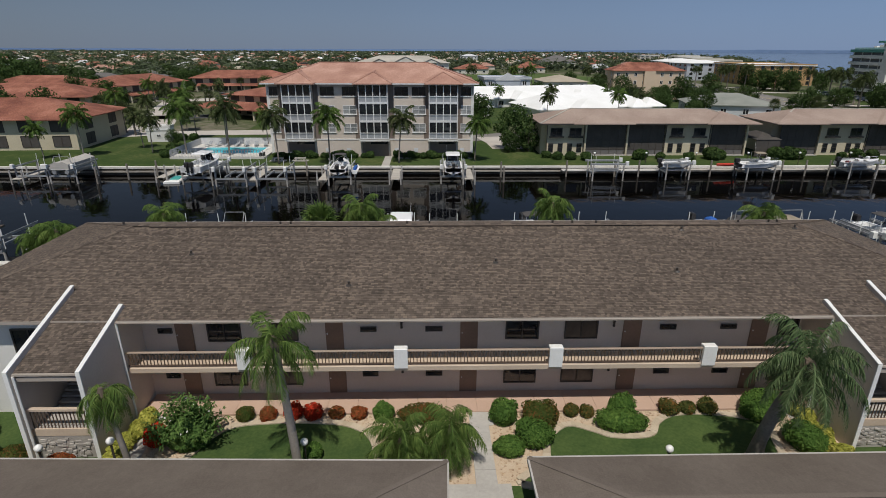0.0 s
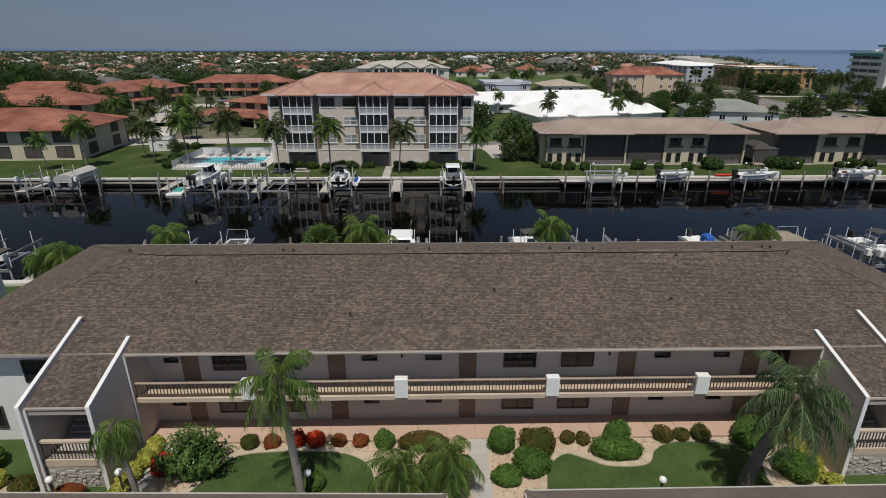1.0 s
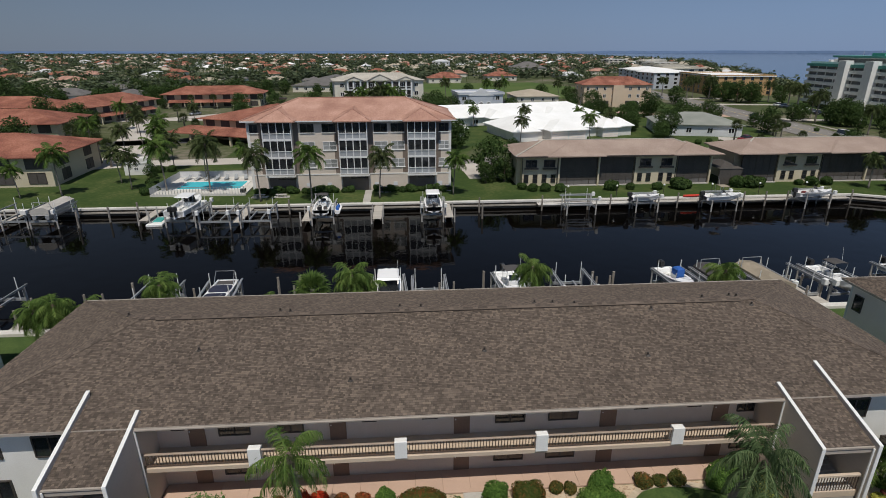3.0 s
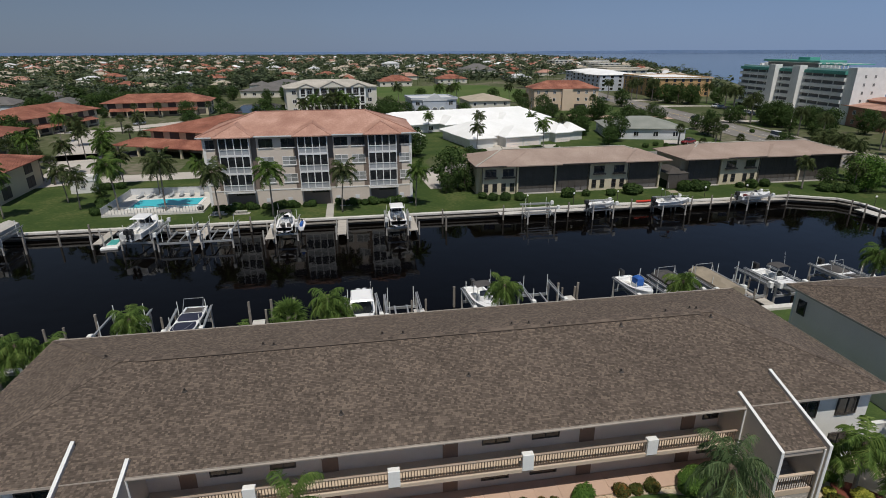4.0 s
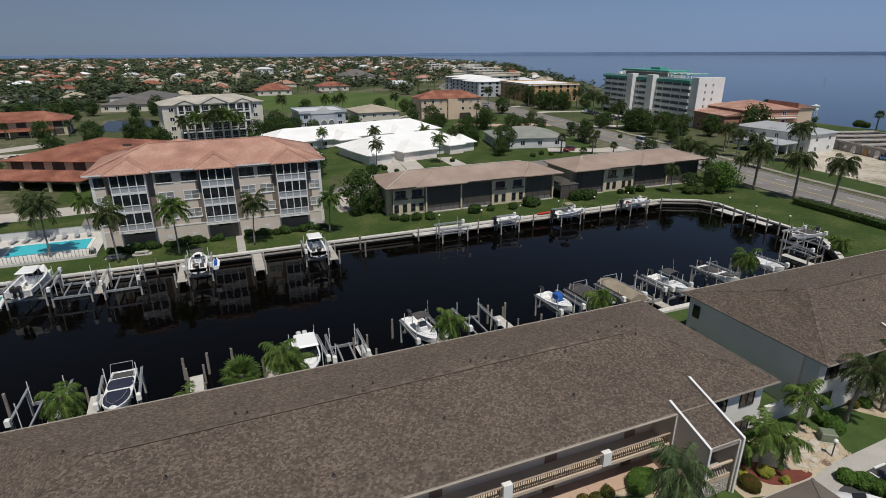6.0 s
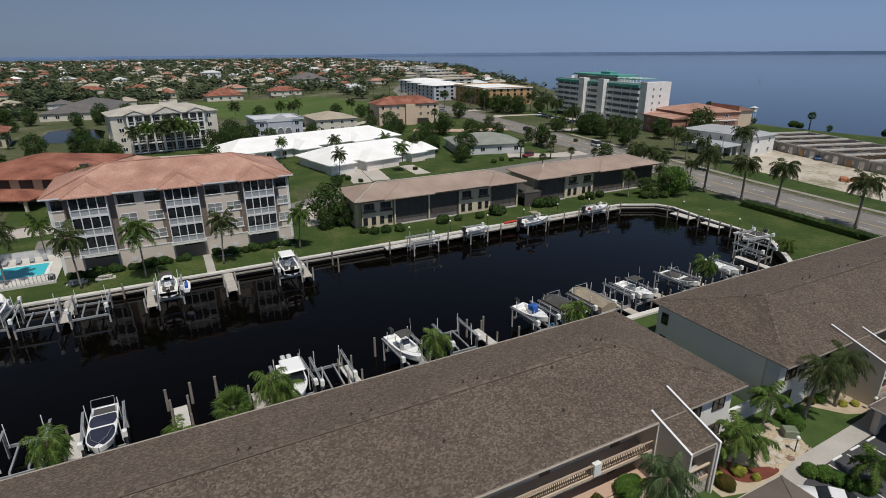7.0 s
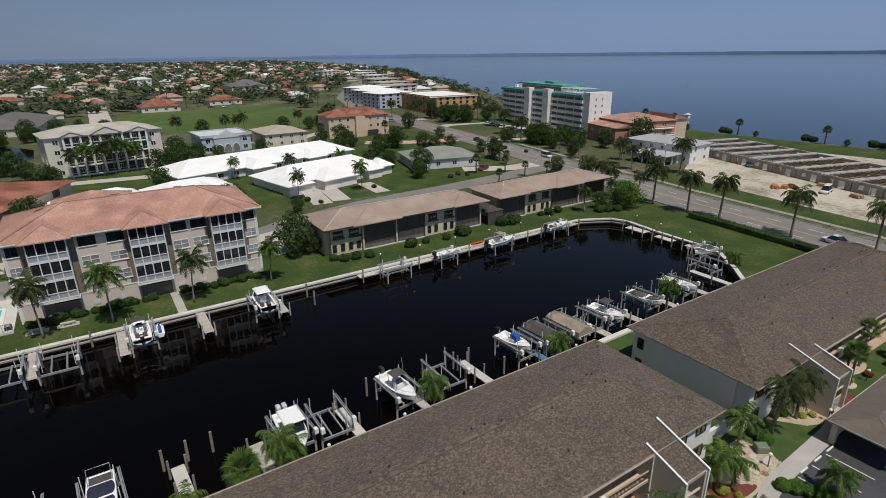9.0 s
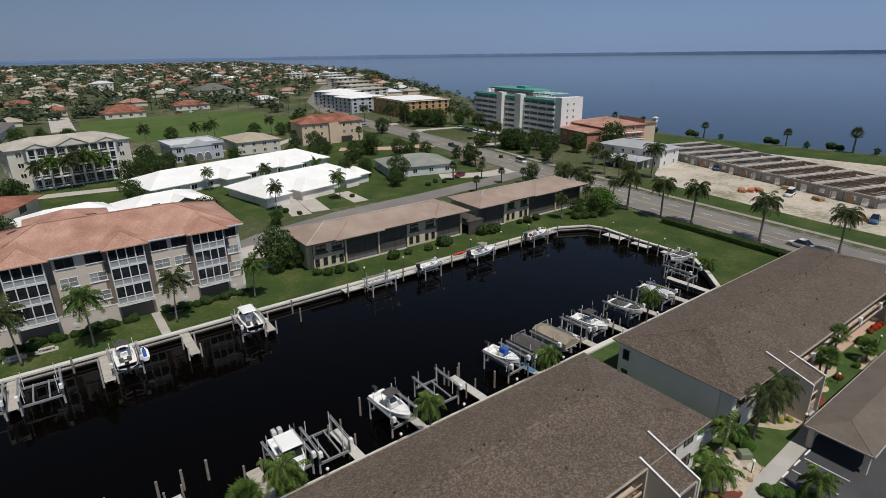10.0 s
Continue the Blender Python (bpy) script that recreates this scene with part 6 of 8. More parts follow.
def covered_pontoon(label, m, canvas, L=6.0):
    b = thing("pontoon_boat", label, "boat", m)
    for x in (-0.85, 0.85):
        part("pontoon", G().tube([(x, -L / 2, 0.45), (x, -L / 2 + 0.6, 0.3), (x, L / 2, 0.3)], [0.06, 0.3, 0.3], 10), ALU, b)
    part("deck", G().box(-1.2, -L / 2 + 0.2, 0.62, 1.2, L / 2, 0.72), SEAT, b)
    g = G()
    for i in range(9):
        y = -L / 2 + 0.2 + (L - 0.2) * i / 8
        for x, z in ((-1.24, 0.75), (-1.22, 1.35), (-0.6, 1.6 + 0.12 * math.sin(i)), (0, 1.72 + 0.08 * math.cos(i * 2)), (0.6, 1.6), (1.22, 1.35), (1.24, 0.75)):
            g.v.append((x, y, z))
    g.f = [(i * 7 + k, i * 7 + k + 1, (i + 1) * 7 + k + 1, (i + 1) * 7 + k) for i in range(8) for k in range(6)] + [tuple(range(7)), tuple(range(62, 55, -1))]
    part("canvas_cover", g, canvas, b, smooth=False)
    part("cover_hoop", G().tube([(-1.15, L / 2 - 1, 1.3), (-1.0, L / 2 - 0.8, 2.3), (1.0, L / 2 - 0.8, 2.3), (1.15, L / 2 - 1, 1.3)], 0.04, 6), ALU, b)
    return b


covered_pontoon("pontoon boat under grey canvas cover", placed(30.0, 44.9, 0.5, 5), DARK_CANVAS, 5.2)
covered_pontoon("pontoon boat under khaki canvas cover", placed(34.4, 44.7, 0.5, 3), KHAKI, 5.9)
covered_pontoon("pontoon boat under pale khaki cover on a lift", placed(-50.5, 76.4, 0.5, 180), CONCRETE, 6.5)
for x in (-17.95, -2.3, 9.5, 26.0, 30.0, 34.4, 41.6, 49.7, 58.2):
    lift("grey four-pile lift holding a boat", placed(x, 45.3, 0, 4), 3.05, 4.2)
for x, y, t in ((-23.6, 45.4, 0), (1.5, 45.0, 0), (15.6, 45.6, 0), (37.6, 45.4, 4), (70.0, 48.0, 0)):
    lift("empty grey four-pile boat lift", placed(x, y, 0, t), 3.2, 4.2)
lift("grey lift holding a boat at the canal corner", placed(75.0, 51.5, 0, 90), 3.4, 4.2)
for x, w, d in ((-29.5, 1.3, 5.6), (-19.95, 0.95, 6.3), (-11.9, 1.15, 6.3), (-5.2, 1.3, 5.4), (3.6, 1.1, 6.0), (11.1, 1.0, 6.0), (19.5, 1.1, 6.4), (28.0, 0.9, 3.4), (38.9, 1.2, 5.2), (45.6, 1.3, 4.6), (53.6, 1.2, 4.4), (61.2, 1.3, 5.0)):
    dock("weathered grey plank dock on piles", placed(x, 41.0, 0, 3), w, d, PALE_PLANK if x in (-19.95, -11.9, 19.5, 3.6) else PLANK)
dock("pale plank dock near the canal corner", placed(67.5, 41.2), 1.2, 7.8, PALE_PLANK)
for x, y, w, d in ((78.5, 66.1, 2.0, 4.7), (78.3, 59.7, 1.6, 4.0), (78.4, 53.6, 1.4, 3.4)):
    dock("plank landing along the canal end", placed(x, y), w, d, PALE_PLANK, piles=False)

# far side: sterns to the canal
boat("large white cruiser with hard top and twin outboards", placed(-31.5, 75.2, 0.75, 174.5), 8.2, 3.0, top=GELCOAT, engines=2, tall=1.25)
boat("white sport boat with dark seats and canvas top", placed(-12.4, 75.2, Z, 180), 6.2, 2.4, top=DARK_CANVAS, engines=1, seat_mat=DARK_CANVAS)
boat("white boat with hard top and dark cockpit", placed(3.5, 75.4, Z, 180), 6.6, 2.5, top=GELCOAT, engines=1, seat_mat=DARK_CANVAS, tall=1.15)
boat("white runabout with maroon seats along the dock", placed(63.8, 76.9, Z, 92), 6.0, 2.3, engines=1, seat_mat=MAROON)
boat("white deck boat with tan canvas top", placed(48.2, 75.9, Z, 90), 6.0, 2.4, top=KHAKI, engines=1)
boat("small white skiff on a lift", placed(36.2, 76.4, 0.45, 90), 4.4, 1.8, engines=1, console=False)
for x, y, t, w, d in ((-31.5, 75.2, 174.5, 4.2, 5.4), (-12.4, 75.0, 0, 3.3, 4.4), (3.5, 75.2, 0, 3.4, 4.4), (63.8, 76.9, 90, 2.8, 4.0), (48.3, 76.4, 90, 2.8, 4.0), (36.2, 76.4, 90, 2.4, 3.4), (-50.5, 76.0, 0, 3.6, 5.0)):
    lift("grey four-pile lift holding a boat by the far wall", placed(x, y, 0, t), w, d, poles=abs(t) < 20 or t > 100)
for x, y, t in ((-26.8, 73.7, 0), (-21.3, 73.7, 0), (-54.8, 75.8, 0), (25.8, 76.0, 90)):
    lift("empty grey four-pile boat lift by the far wall", placed(x, y, 0, t), 4.1 if x < -15 else 2.8, 4.4)
for x, w, d in ((-56.5, 1.3, 6.5), (-37.3, 1.2, 5.6), (-24.1, 1.3, 7.3), (-14.5, 1.25, 7.3), (-4.6, 1.25, 7.0), (5.7, 1.3, 6.9)):
    dock("grey plank dock running out from the far wall", placed(x, 79.2, 0, 180), w, d)
dock("long white marginal dock along the seawall", placed(20.0, 78.4, 0, -90), 1.5, 17.0, PALE_PLANK, piles=False)
dock("long brown marginal dock along the seawall", placed(37.4, 78.6, 0, -90), 1.2, 34.0, PLANK, piles=False)
for i in range(15):
    x = 20.5 + i * 3.6
    tagged(part("mooring_post", G().tube([(0, 0, -2.4), (0, 0, 1.5)], [0.14, 0.12], 8), PILE), "weathered mooring pile beside the dock", "mooring pile", "piles along the far dock").matrix_basis = placed(x, 77.5)
for x, y in ((-9.0, 48.6), (-13.3, 48.4), (-11.2, 48.6), (10.7, 73.9), (10.7, 77.2), (18.2, 47.6), (20.3, 47.4), (22.6, 43.4), (-43, 76), (-46, 73.5), (7.2, 48.5), (-27, 48), (55.5, 47.8), (77.3, 71.2), (77.3, 68.7), (77.3, 66.2), (77.2, 63.9), (77.2, 61.6), (77.2, 59.4), (77.2, 57.2), (77.1, 55.0), (-40, 78.3), (-18, 78.3)):
    tagged(part("mooring_post", G().tube([(0, 0, -2.4), (0.03, 0.02, 1.4)], [0.15, 0.13], 8), PILE), "weathered mooring pile standing in water", "mooring pile", "piles in the canal").matrix_basis = placed(x, y)
ky = G()
for i in range(9):
    t = i / 8
    half = 0.36 * math.sin(math.pi * min(0.98, max(0.02, t))) ** 0.6
    ky.v += [(-1.7 + 3.4 * t, -half, 0.3), (-1.7 + 3.4 * t, 0, 0.02 + 0.25 * abs(t - 0.5) ** 2), (-1.7 + 3.4 * t, half, 0.3), (-1.7 + 3.4 * t, 0, 0.42)]
ky.f = [(i * 4 + k, (i + 1) * 4 + k, (i + 1) * 4 + (k + 1) % 4, i * 4 + (k + 1) % 4) for i in range(8) for k in range(4)]
single("kayak", ky, RED, "red plastic kayak lying on the dock", "kayak").matrix_basis = placed(45.6, 79.45, 0.27, 3)
js = thing("jet_ski", "white and blue jet ski on a lift cradle", "jet ski", placed(-10.2, 74.6, 0.5, 178))
part("hull", G().add([(-0.5, 1.4, 0.5), (0.5, 1.4, 0.5), (0.5, -0.6, 0.6), (0, -1.6, 0.75), (-0.5, -0.6, 0.6), (-0.3, 1.4, 0), (0.3, 1.4, 0), (0, -1.3, 0.25)], [(0, 1, 2, 3, 4), (5, 7, 6), (0, 4, 7, 5), (4, 3, 7), (3, 2, 7), (2, 1, 6, 7), (1, 0, 5, 6)]), GELCOAT, js)
part("seat", G().chamfer(-0.2, -0.3, 0.5, 0.2, 1.2, 0.95, 0.1), BLUE, js)
part("handlebar", G().bar((-0.4, -0.5, 1.1), (0.4, -0.5, 1.1), 0.06, 0.06).bar((0, -0.6, 0.6), (0, -0.45, 1.1), 0.2, 0.2), BLACK, js)
fl = thing("float_mat", "white and teal swim float beside a cruiser", "float", placed(-36.0, 75.4, -0.75, 5))
part("pad", G().chamfer(-1.1, -2.0, -0.15, 1.1, 2.0, 0.2, 0.1), WHITE, fl)
part("towel", G().chamfer(-0.5, -1.0, 0.204, 0.7, 1.1, 0.32, 0.05), TEAL, fl)
sb = thing("seawall_box", "white slatted dock box on the seawall", "dock box", placed(-31.6, 80.4, 0.0))
part("body", G().chamfer(-0.8, -0.5, 0, 0.8, 0.5, 0.9, 0.05), WHITE, sb)


def globe_lamp(x, y, h=1.3, z=0.0, group="globe lamps"):
    b = thing("globe_lamp", "short post lamp with white globe", "lamp", placed(x, y, z), group)
    part("post", G().tube([(0, 0, 0), (0, 0, h - 0.1)], 0.045, 6), BRONZE, b)
    part("collar", G().tube([(0, 0, h - 0.12), (0, 0, h - 0.04)], [0.06, 0.1], 8), BRONZE, b)
    part("globe", G().ball((0, 0, h + 0.1), 0.17, 10), GLOBE, b, smooth=True)


for x, y in ((10.17, 16.67), (-5.03, 17.38), (-15.9, 17.2), (-13.2, 17.6), (31.75, 17.7), (43.0, 17.7), (54.2, 18.6), (68.6, 18.8)):
    globe_lamp(x, y, 1.3)
for x in (-8.4, -0.25, 7.7, 15.75, 23.6, 31.5, 43.5, 51.5):
    globe_lamp(x, 40.6, 1.3, group="seawall globe lamps")
for x in (25.5, 33.5, 41.3, 49.4, 57.5, 65.5):
    globe_lamp(x, 80.9, 1.9, group="far bank globe lamps")
for x, y in ((81.4, 71), (80.6, 64.6), (80.5, 58)):
    globe_lamp(x, y, 1.7, group="canal end globe lamps")


# west end: third block of flats, dock, canopy boat, blue tarp
block("apartment_block", "third grey-walled flats with brown shingle roof", -56.6, 28.07, 0, 53.2, 12.9, 5.2, WHITE_STUCCO, SHINGLE, 2.1, 2, 8, (1.5, 1.25), over=0.72, side_cols=2, frame_mat=BRONZE, category="apartment building")
lift("empty grey four-pile boat lift", placed(-38.4, 45.6), 3.4, 4.2)
dock("brown weathered plank dock with globe lamp", placed(-34.2, 41.0, 0, 2), 0.95, 5.2)
boat("white deck boat with beige canopy at the west lifts", placed(-45.0, 49.6, 0.3, 4), 6.0, 2.4, top=KHAKI, engines=1)
globe_lamp(-33.6, 42.2, 0.9, -0.05)
tp = G()
for i in range(6):
    for j in range(4):
        tp.v.append((-0.4 + 0.27 * j, -1.2 + 0.48 * i, 0.34 + 0.16 * math.sin(j * 1.05) + 0.04 * math.sin(i * 2.3 + j)))
tp.f = [(i * 4 + k, i * 4 + k + 1, (i + 1) * 4 + k + 1, (i + 1) * 4 + k) for i in range(5) for k in range(3)]
single("tarp", tp, BLUE_TARP, "crumpled blue tarp lying on the dock", "tarp").matrix_basis = placed(27.9, 43.1, -0.37, 3)


# ---- plants ----
def frond(g, rng, base, yaw, pitch, length, droop, leaf, n, hang=0.5, width=0.05):
    """One feather frond: a bending rib with leaflets on both sides."""
    d = Vector((math.cos(yaw) * math.cos(pitch), math.sin(yaw) * math.cos(pitch), math.sin(pitch)))
    p, pts = Vector(base), [Vector(base)]
    seg = length / 7
    for i in range(7):
        d = (d + Vector((0, 0, -droop * (0.35 + 0.3 * i) / 3))).normalized()
        p = p + d * seg
        pts.append(p.copy())
    side0 = Vector((-math.sin(yaw), math.cos(yaw), 0))
    for i in range(7):
        w = 0.035 * (1 - i / 8)
        a, b = pts[i], pts[i + 1]
        g.add([a + side0 * w, a - side0 * w, b - side0 * w * 0.8, b + side0 * w * 0.8], [(0, 1, 2, 3)])
    for k in range(n):
        f = 0.12 + 0.88 * (k + 0.5) / n
        i = min(6, int(f * 7))
        q = pts[i].lerp(pts[i + 1], f * 7 - i)
        t = (pts[i + 1] - pts[i]).normalized()
        ll = leaf * (0.45 + 0.75 * math.sin(math.pi * min(1, 0.12 + f * 0.85))) * rng.uniform(0.8, 1.1)
        for s in (-1, 1):
            v = (side0 * s + t * 0.55 + Vector((rng.uniform(-0.25, 0.25), rng.uniform(-0.25, 0.25), -hang * rng.uniform(0.15, 1.9)))).normalized() * ll
            w = t * width
            g.add([q + w, q - w, q + v * 0.6 - w * 0.9 + Vector((0, 0, -0.03 * ll)), q + v + Vector((0, 0, -hang * 0.25 * ll)), q + v * 0.6 + w * 0.9], [(0, 1, 2, 3, 4)])


def palm(label, m, h=6.0, r=0.16, lean=(0.0, 0.0), fronds=20, length=2.8, droop=0.55, leaf=0.75, n=22, hang=0.6, leaf_mat_=PALM_LEAF, seed=1, up=1.2, low=-0.5, width=0.05, group="", shaft=False):
    b = thing("palm_tree", label, "palm tree", m, group)
    rng = random.Random(seed)
    pts, rad = [], []
    for i in range(9):
        t = i / 8
        pts.append((lean[0] * t ** 1.6, lean[1] * t ** 1.6, h * t - 0.1))
        rad.append(r * (1.35 - 0.35 * min(1, t * 5)) * (1 - 0.25 * t) + 0.01 * rng.random())
    part("trunk", G().tube(pts, rad, 9), TRUNK, b, smooth=True)
    top = Vector(pts[-1])
    if shaft:
        part("crownshaft", G().tube([top - Vector((0, 0, 0.1)), top + Vector((0, 0, 1.1))], [r * 0.85, r * 0.4], 8), BRIGHT_PALM, b, "smooth green crownshaft")
        top = top + Vector((0, 0, 0.9))
    else:
        part("boot", G().tube([top - Vector((0, 0, 0.5)), top, top + Vector((0, 0, 0.35))], [r * 0.9, r * 1.5, r * 0.6], 8), BARK, b, "fibrous brown crown base")
    g = G()
    for i in range(fronds):
        f = (i + 0.5) / fronds
        pitch = up + (low - up) * f ** 0.8 + rng.uniform(-0.12, 0.12)
        frond(g, rng, top + Vector((0, 0, 0.15 * (1 - f))), i * 2.399963 + rng.uniform(-0.2, 0.2), pitch, length * rng.uniform(0.85, 1.08), droop * rng.uniform(0.8, 1.2), leaf, n, hang, width)
    part("crown", g, leaf_mat_, b)
    return b


def fan_palm(label, m, h=3.0, r=0.2, fronds=26, leaf=0.9, stalk=0.8, leaf_mat_=DARK_PALM, seed=1, group=""):
    """A palm with round fan leaves."""
    b = thing("palm_tree", label, "palm tree", m, group)
    rng = random.Random(seed)
    part("trunk", G().tube([(0, 0, -0.1), (0.05, 0, h * 0.5), (0, 0.03, h)], [r * 1.2, r, r], 8), TRUNK, b, smooth=True)
    g = G()
    for i in range(fronds):
        f = (i + 0.5) / fronds
        pitch = 1.35 - 2.0 * f
        yaw = i * 2.399963
        d = Vector((math.cos(yaw) * math.cos(pitch), math.sin(yaw) * math.cos(pitch), math.sin(pitch)))
        c = Vector((0, 0, h)) + d * stalk
        side = Vector((-math.sin(yaw), math.cos(yaw), 0))
        up = side.cross(d)
        g.bar((0, 0, h), c, 0.03, 0.02)
        for k in range(15):
            a = -1.9 + 3.8 * k / 14
            v = (d * math.cos(a) + side * math.sin(a)) * leaf * rng.uniform(0.85, 1.1) + Vector((0, 0, -0.18 * leaf * abs(a)))
            w = (side * math.cos(a) - d * math.sin(a)) * 0.05
            g.add([c, c + v * 0.55 + w, c + v + Vector((0, 0, -0.15 * leaf)), c + v * 0.55 - w], [(0, 1, 2, 3)])
    part("crown", g, leaf_mat_, b)
    return b


def leaves(g, rng, centre, radii, count, size, shell=0.55, bottom=-0.6):
    """Single leaves scattered through the outer part of a lump."""
    for _ in range(count):
        while True:
            v = Vector((rng.gauss(0, 1), rng.gauss(0, 1), rng.gauss(0, 1))).normalized()
            if v.z > bottom:
                break
        k = shell + (1 - shell) * rng.random() ** 0.5
        c = Vector(centre) + Vector((v.x * radii[0], v.y * radii[1], v.z * radii[2])) * k
        a = (v + Vector((rng.uniform(-0.8, 0.8), rng.uniform(-0.8, 0.8), rng.uniform(-0.4, 0.9)))).normalized()
        s = a.cross(Vector((rng.uniform(-1, 1), rng.uniform(-1, 1), 0.3))).normalized() * size * rng.uniform(0.6, 1.25)
        t = a.cross(s).normalized() * size * rng.uniform(0.4, 0.8)
        i = len(g.v)
        g.v += [tuple(c - s), tuple(c - t), tuple(c + s), tuple(c + t)]
        g.f.append((i, i + 1, i + 2, i + 3))


def tree(label, m, h=6.0, r=2.6, seed=1, leaf_mat_=TREE_LEAF, clumps=16, per=110, size=0.17, group="", category="tree", low=0.14):
    b = thing("tree", label, category, m, group)
    rng = random.Random(seed)
    part("trunk", G().tube([(0, 0, -0.1), (0.06, 0.03, h * 0.25), (-0.05, 0.05, h * 0.5)], [0.2, 0.14, 0.09], 7), BARK, b)
    g = G()
    for i in range(clumps):
        a, f = i * 2.4 + rng.random(), (i + 0.5) / clumps
        rr = r * math.sqrt(1 - (2 * f - 1) ** 2) * rng.uniform(0.4, 0.85)
        c = (math.cos(a) * rr, math.sin(a) * rr, h * (low + (1 - low) * 0.88 * f) + rng.uniform(-0.3, 0.3))
        part("limb", G().tube([(0, 0, h * 0.3), ((c[0]) * 0.5, c[1] * 0.5, c[2] * 0.75), c], [0.07, 0.045, 0.02], 5), BARK, b) if i == 6 else None
        s = r * rng.uniform(0.32, 0.52)
        leaves(g, rng, c, (s, s, s * 0.75), per, size, 0.35, -1)
    part("crown", g, leaf_mat_, b)
    return b


def bush(label, m, r=(0.6, 0.6, 0.5), seed=1, leaf_mat_=HEDGE_LEAF, count=420, size=0.06, group="", lumps=6, category="bush"):
    r = tuple(v * 0.88 for v in r)
    b = thing("bush", label, category, m, group)
    rng = random.Random(seed)
    g = G()
    leaves(g, rng, (0, 0, r[2] * 0.75), (r[0], r[1], r[2]), int(count * 1.5), size, 0.82, -0.75)
    for i in range(lumps):
        a = rng.uniform(0, 6.28)
        leaves(g, rng, (math.cos(a) * r[0] * 0.66, math.sin(a) * r[1] * 0.66, r[2] * rng.uniform(0.5, 1.2)), (r[0] * 0.48, r[1] * 0.48, r[2] * 0.5), count // 4, size, 0.6, -0.5)
    part("foliage", g, leaf_mat_, b)
    part("stem", G().tube([(0, 0, -0.05), (0, 0, r[2])], [0.06, 0.03], 6), BARK, b)
    core = G().ball((0, 0, 0), 0.86, 10)
    core.v = [(p[0] * r[0], p[1] * r[1], (p[2] + 0.84) * r[2] * 0.9) for p in core.v]
    part("inner_foliage", core, leaf_mat_, b)
    return b


# garden before the flats
patch("gravel_bed", [(-13.6, 16.2), (19.2, 16.2), (19.2, 20.95), (-13.6, 20.95)], 0.022, GRAVEL, "tan gravel planting bed", "gravel")


def smooth_line(pts, n=6):
    """A closed curve through the corners."""
    out, k = [], len(pts)
    for i in range(k):
        p0, p1, p2, p3 = [Vector(pts[(i + j - 1) % k]) for j in range(4)]
        for s in range(n):
            t = s / n
            out.append(tuple(0.5 * ((2 * p1) + (p2 - p0) * t + (2 * p0 - 5 * p1 + 4 * p2 - p3) * t * t + (3 * p1 - p0 - 3 * p2 + p3) * t ** 3)))
    return out


LAWNS = []
for corners in ([(4.6, 16.1), (5.3, 17.5), (5.7, 19.0), (6.8, 20.0), (8.0, 19.55), (8.8, 19.15), (10.5, 19.2), (11.2, 20.1), (12.3, 20.7), (14.3, 20.7), (15.9, 20.25), (16.4, 19.7), (15.9, 17.8), (15.6, 16.0)],
                [(-10.4, 16.1), (-10.2, 18.6), (-9.2, 20.1), (-7.0, 20.45), (-5.0, 20.4), (-3.5, 20.1), (-2.5, 19.3), (-2.1, 18.0), (-2.2, 16.1)]):
    line = smooth_line(corners)
    LAWNS.append(line)
    patch("garden_lawn", line, 0.045, RICH_GRASS, "deep green lawn with curved edge", "lawn")
    ed = G()
    for a, c in zip(line, line[1:] + line[:1]):
        ed.bar((*a, 0.05), (*c, 0.05), 0.34, 0.1)
    single("edging", ed, PALE_GRAVEL, "curved pale pebble lawn edging", "edging", kind="structure")
pg = G()
for i in range(5):
    pg.chamfer(2.15, 15.9 + i * 1.2, 0.02, 3.05, 17.08 + i * 1.2, 0.07, 0.01)
pg.chamfer(2.2, 20.0, 0.0, 3.3, 20.97, 0.075, 0.01)
single("garden_path", pg, CONCRETE, "pale concrete slab path", "path", kind="structure")
strip("side_path", [(-12.9, 15.5), (-12.8, 18.2), (-13.1, 21.0)], 0.75, 0.06, CONCRETE, "narrow concrete path beside the fin wall", "path")
strip("cross_path", [(-2.0, 15.9), (3.6, 15.9)], 0.8, 0.05, CONCRETE, "concrete path behind the carports", "path")


def inside(x, y):
    """Whether a spot lies on one of the two lawns."""
    for line in LAWNS:
        odd = False
        for (xa, ya), (xb, yb) in zip(line, line[1:] + line[:1]):
            if (ya > y) != (yb > y) and x < xa + (y - ya) / (yb - ya) * (xb - xa):
                odd = not odd
        if odd:
            return True
    return False


stones = G()
rng = random.Random(5)
for i in range(6500):
    x, y = rng.uniform(-13.4, 19), rng.uniform(16.3, 20.9)
    s = rng.uniform(0.025, 0.06)
    if inside(x, y) or 2.0 < x < 3.2 or x < -12.4:
        continue
    stones.ball((x, y, 0.03), s, 5, 0.7, -0.3) if i % 3 == 0 else stones.chamfer(x - s, y - s * 0.7, 0.02, x + s, y + s * 0.7, 0.03 + s * 0.8, s * 0.4)
single("gravel_stones", stones, GRAVEL, "loose tan stones in the beds", "gravel", kind="stuff")

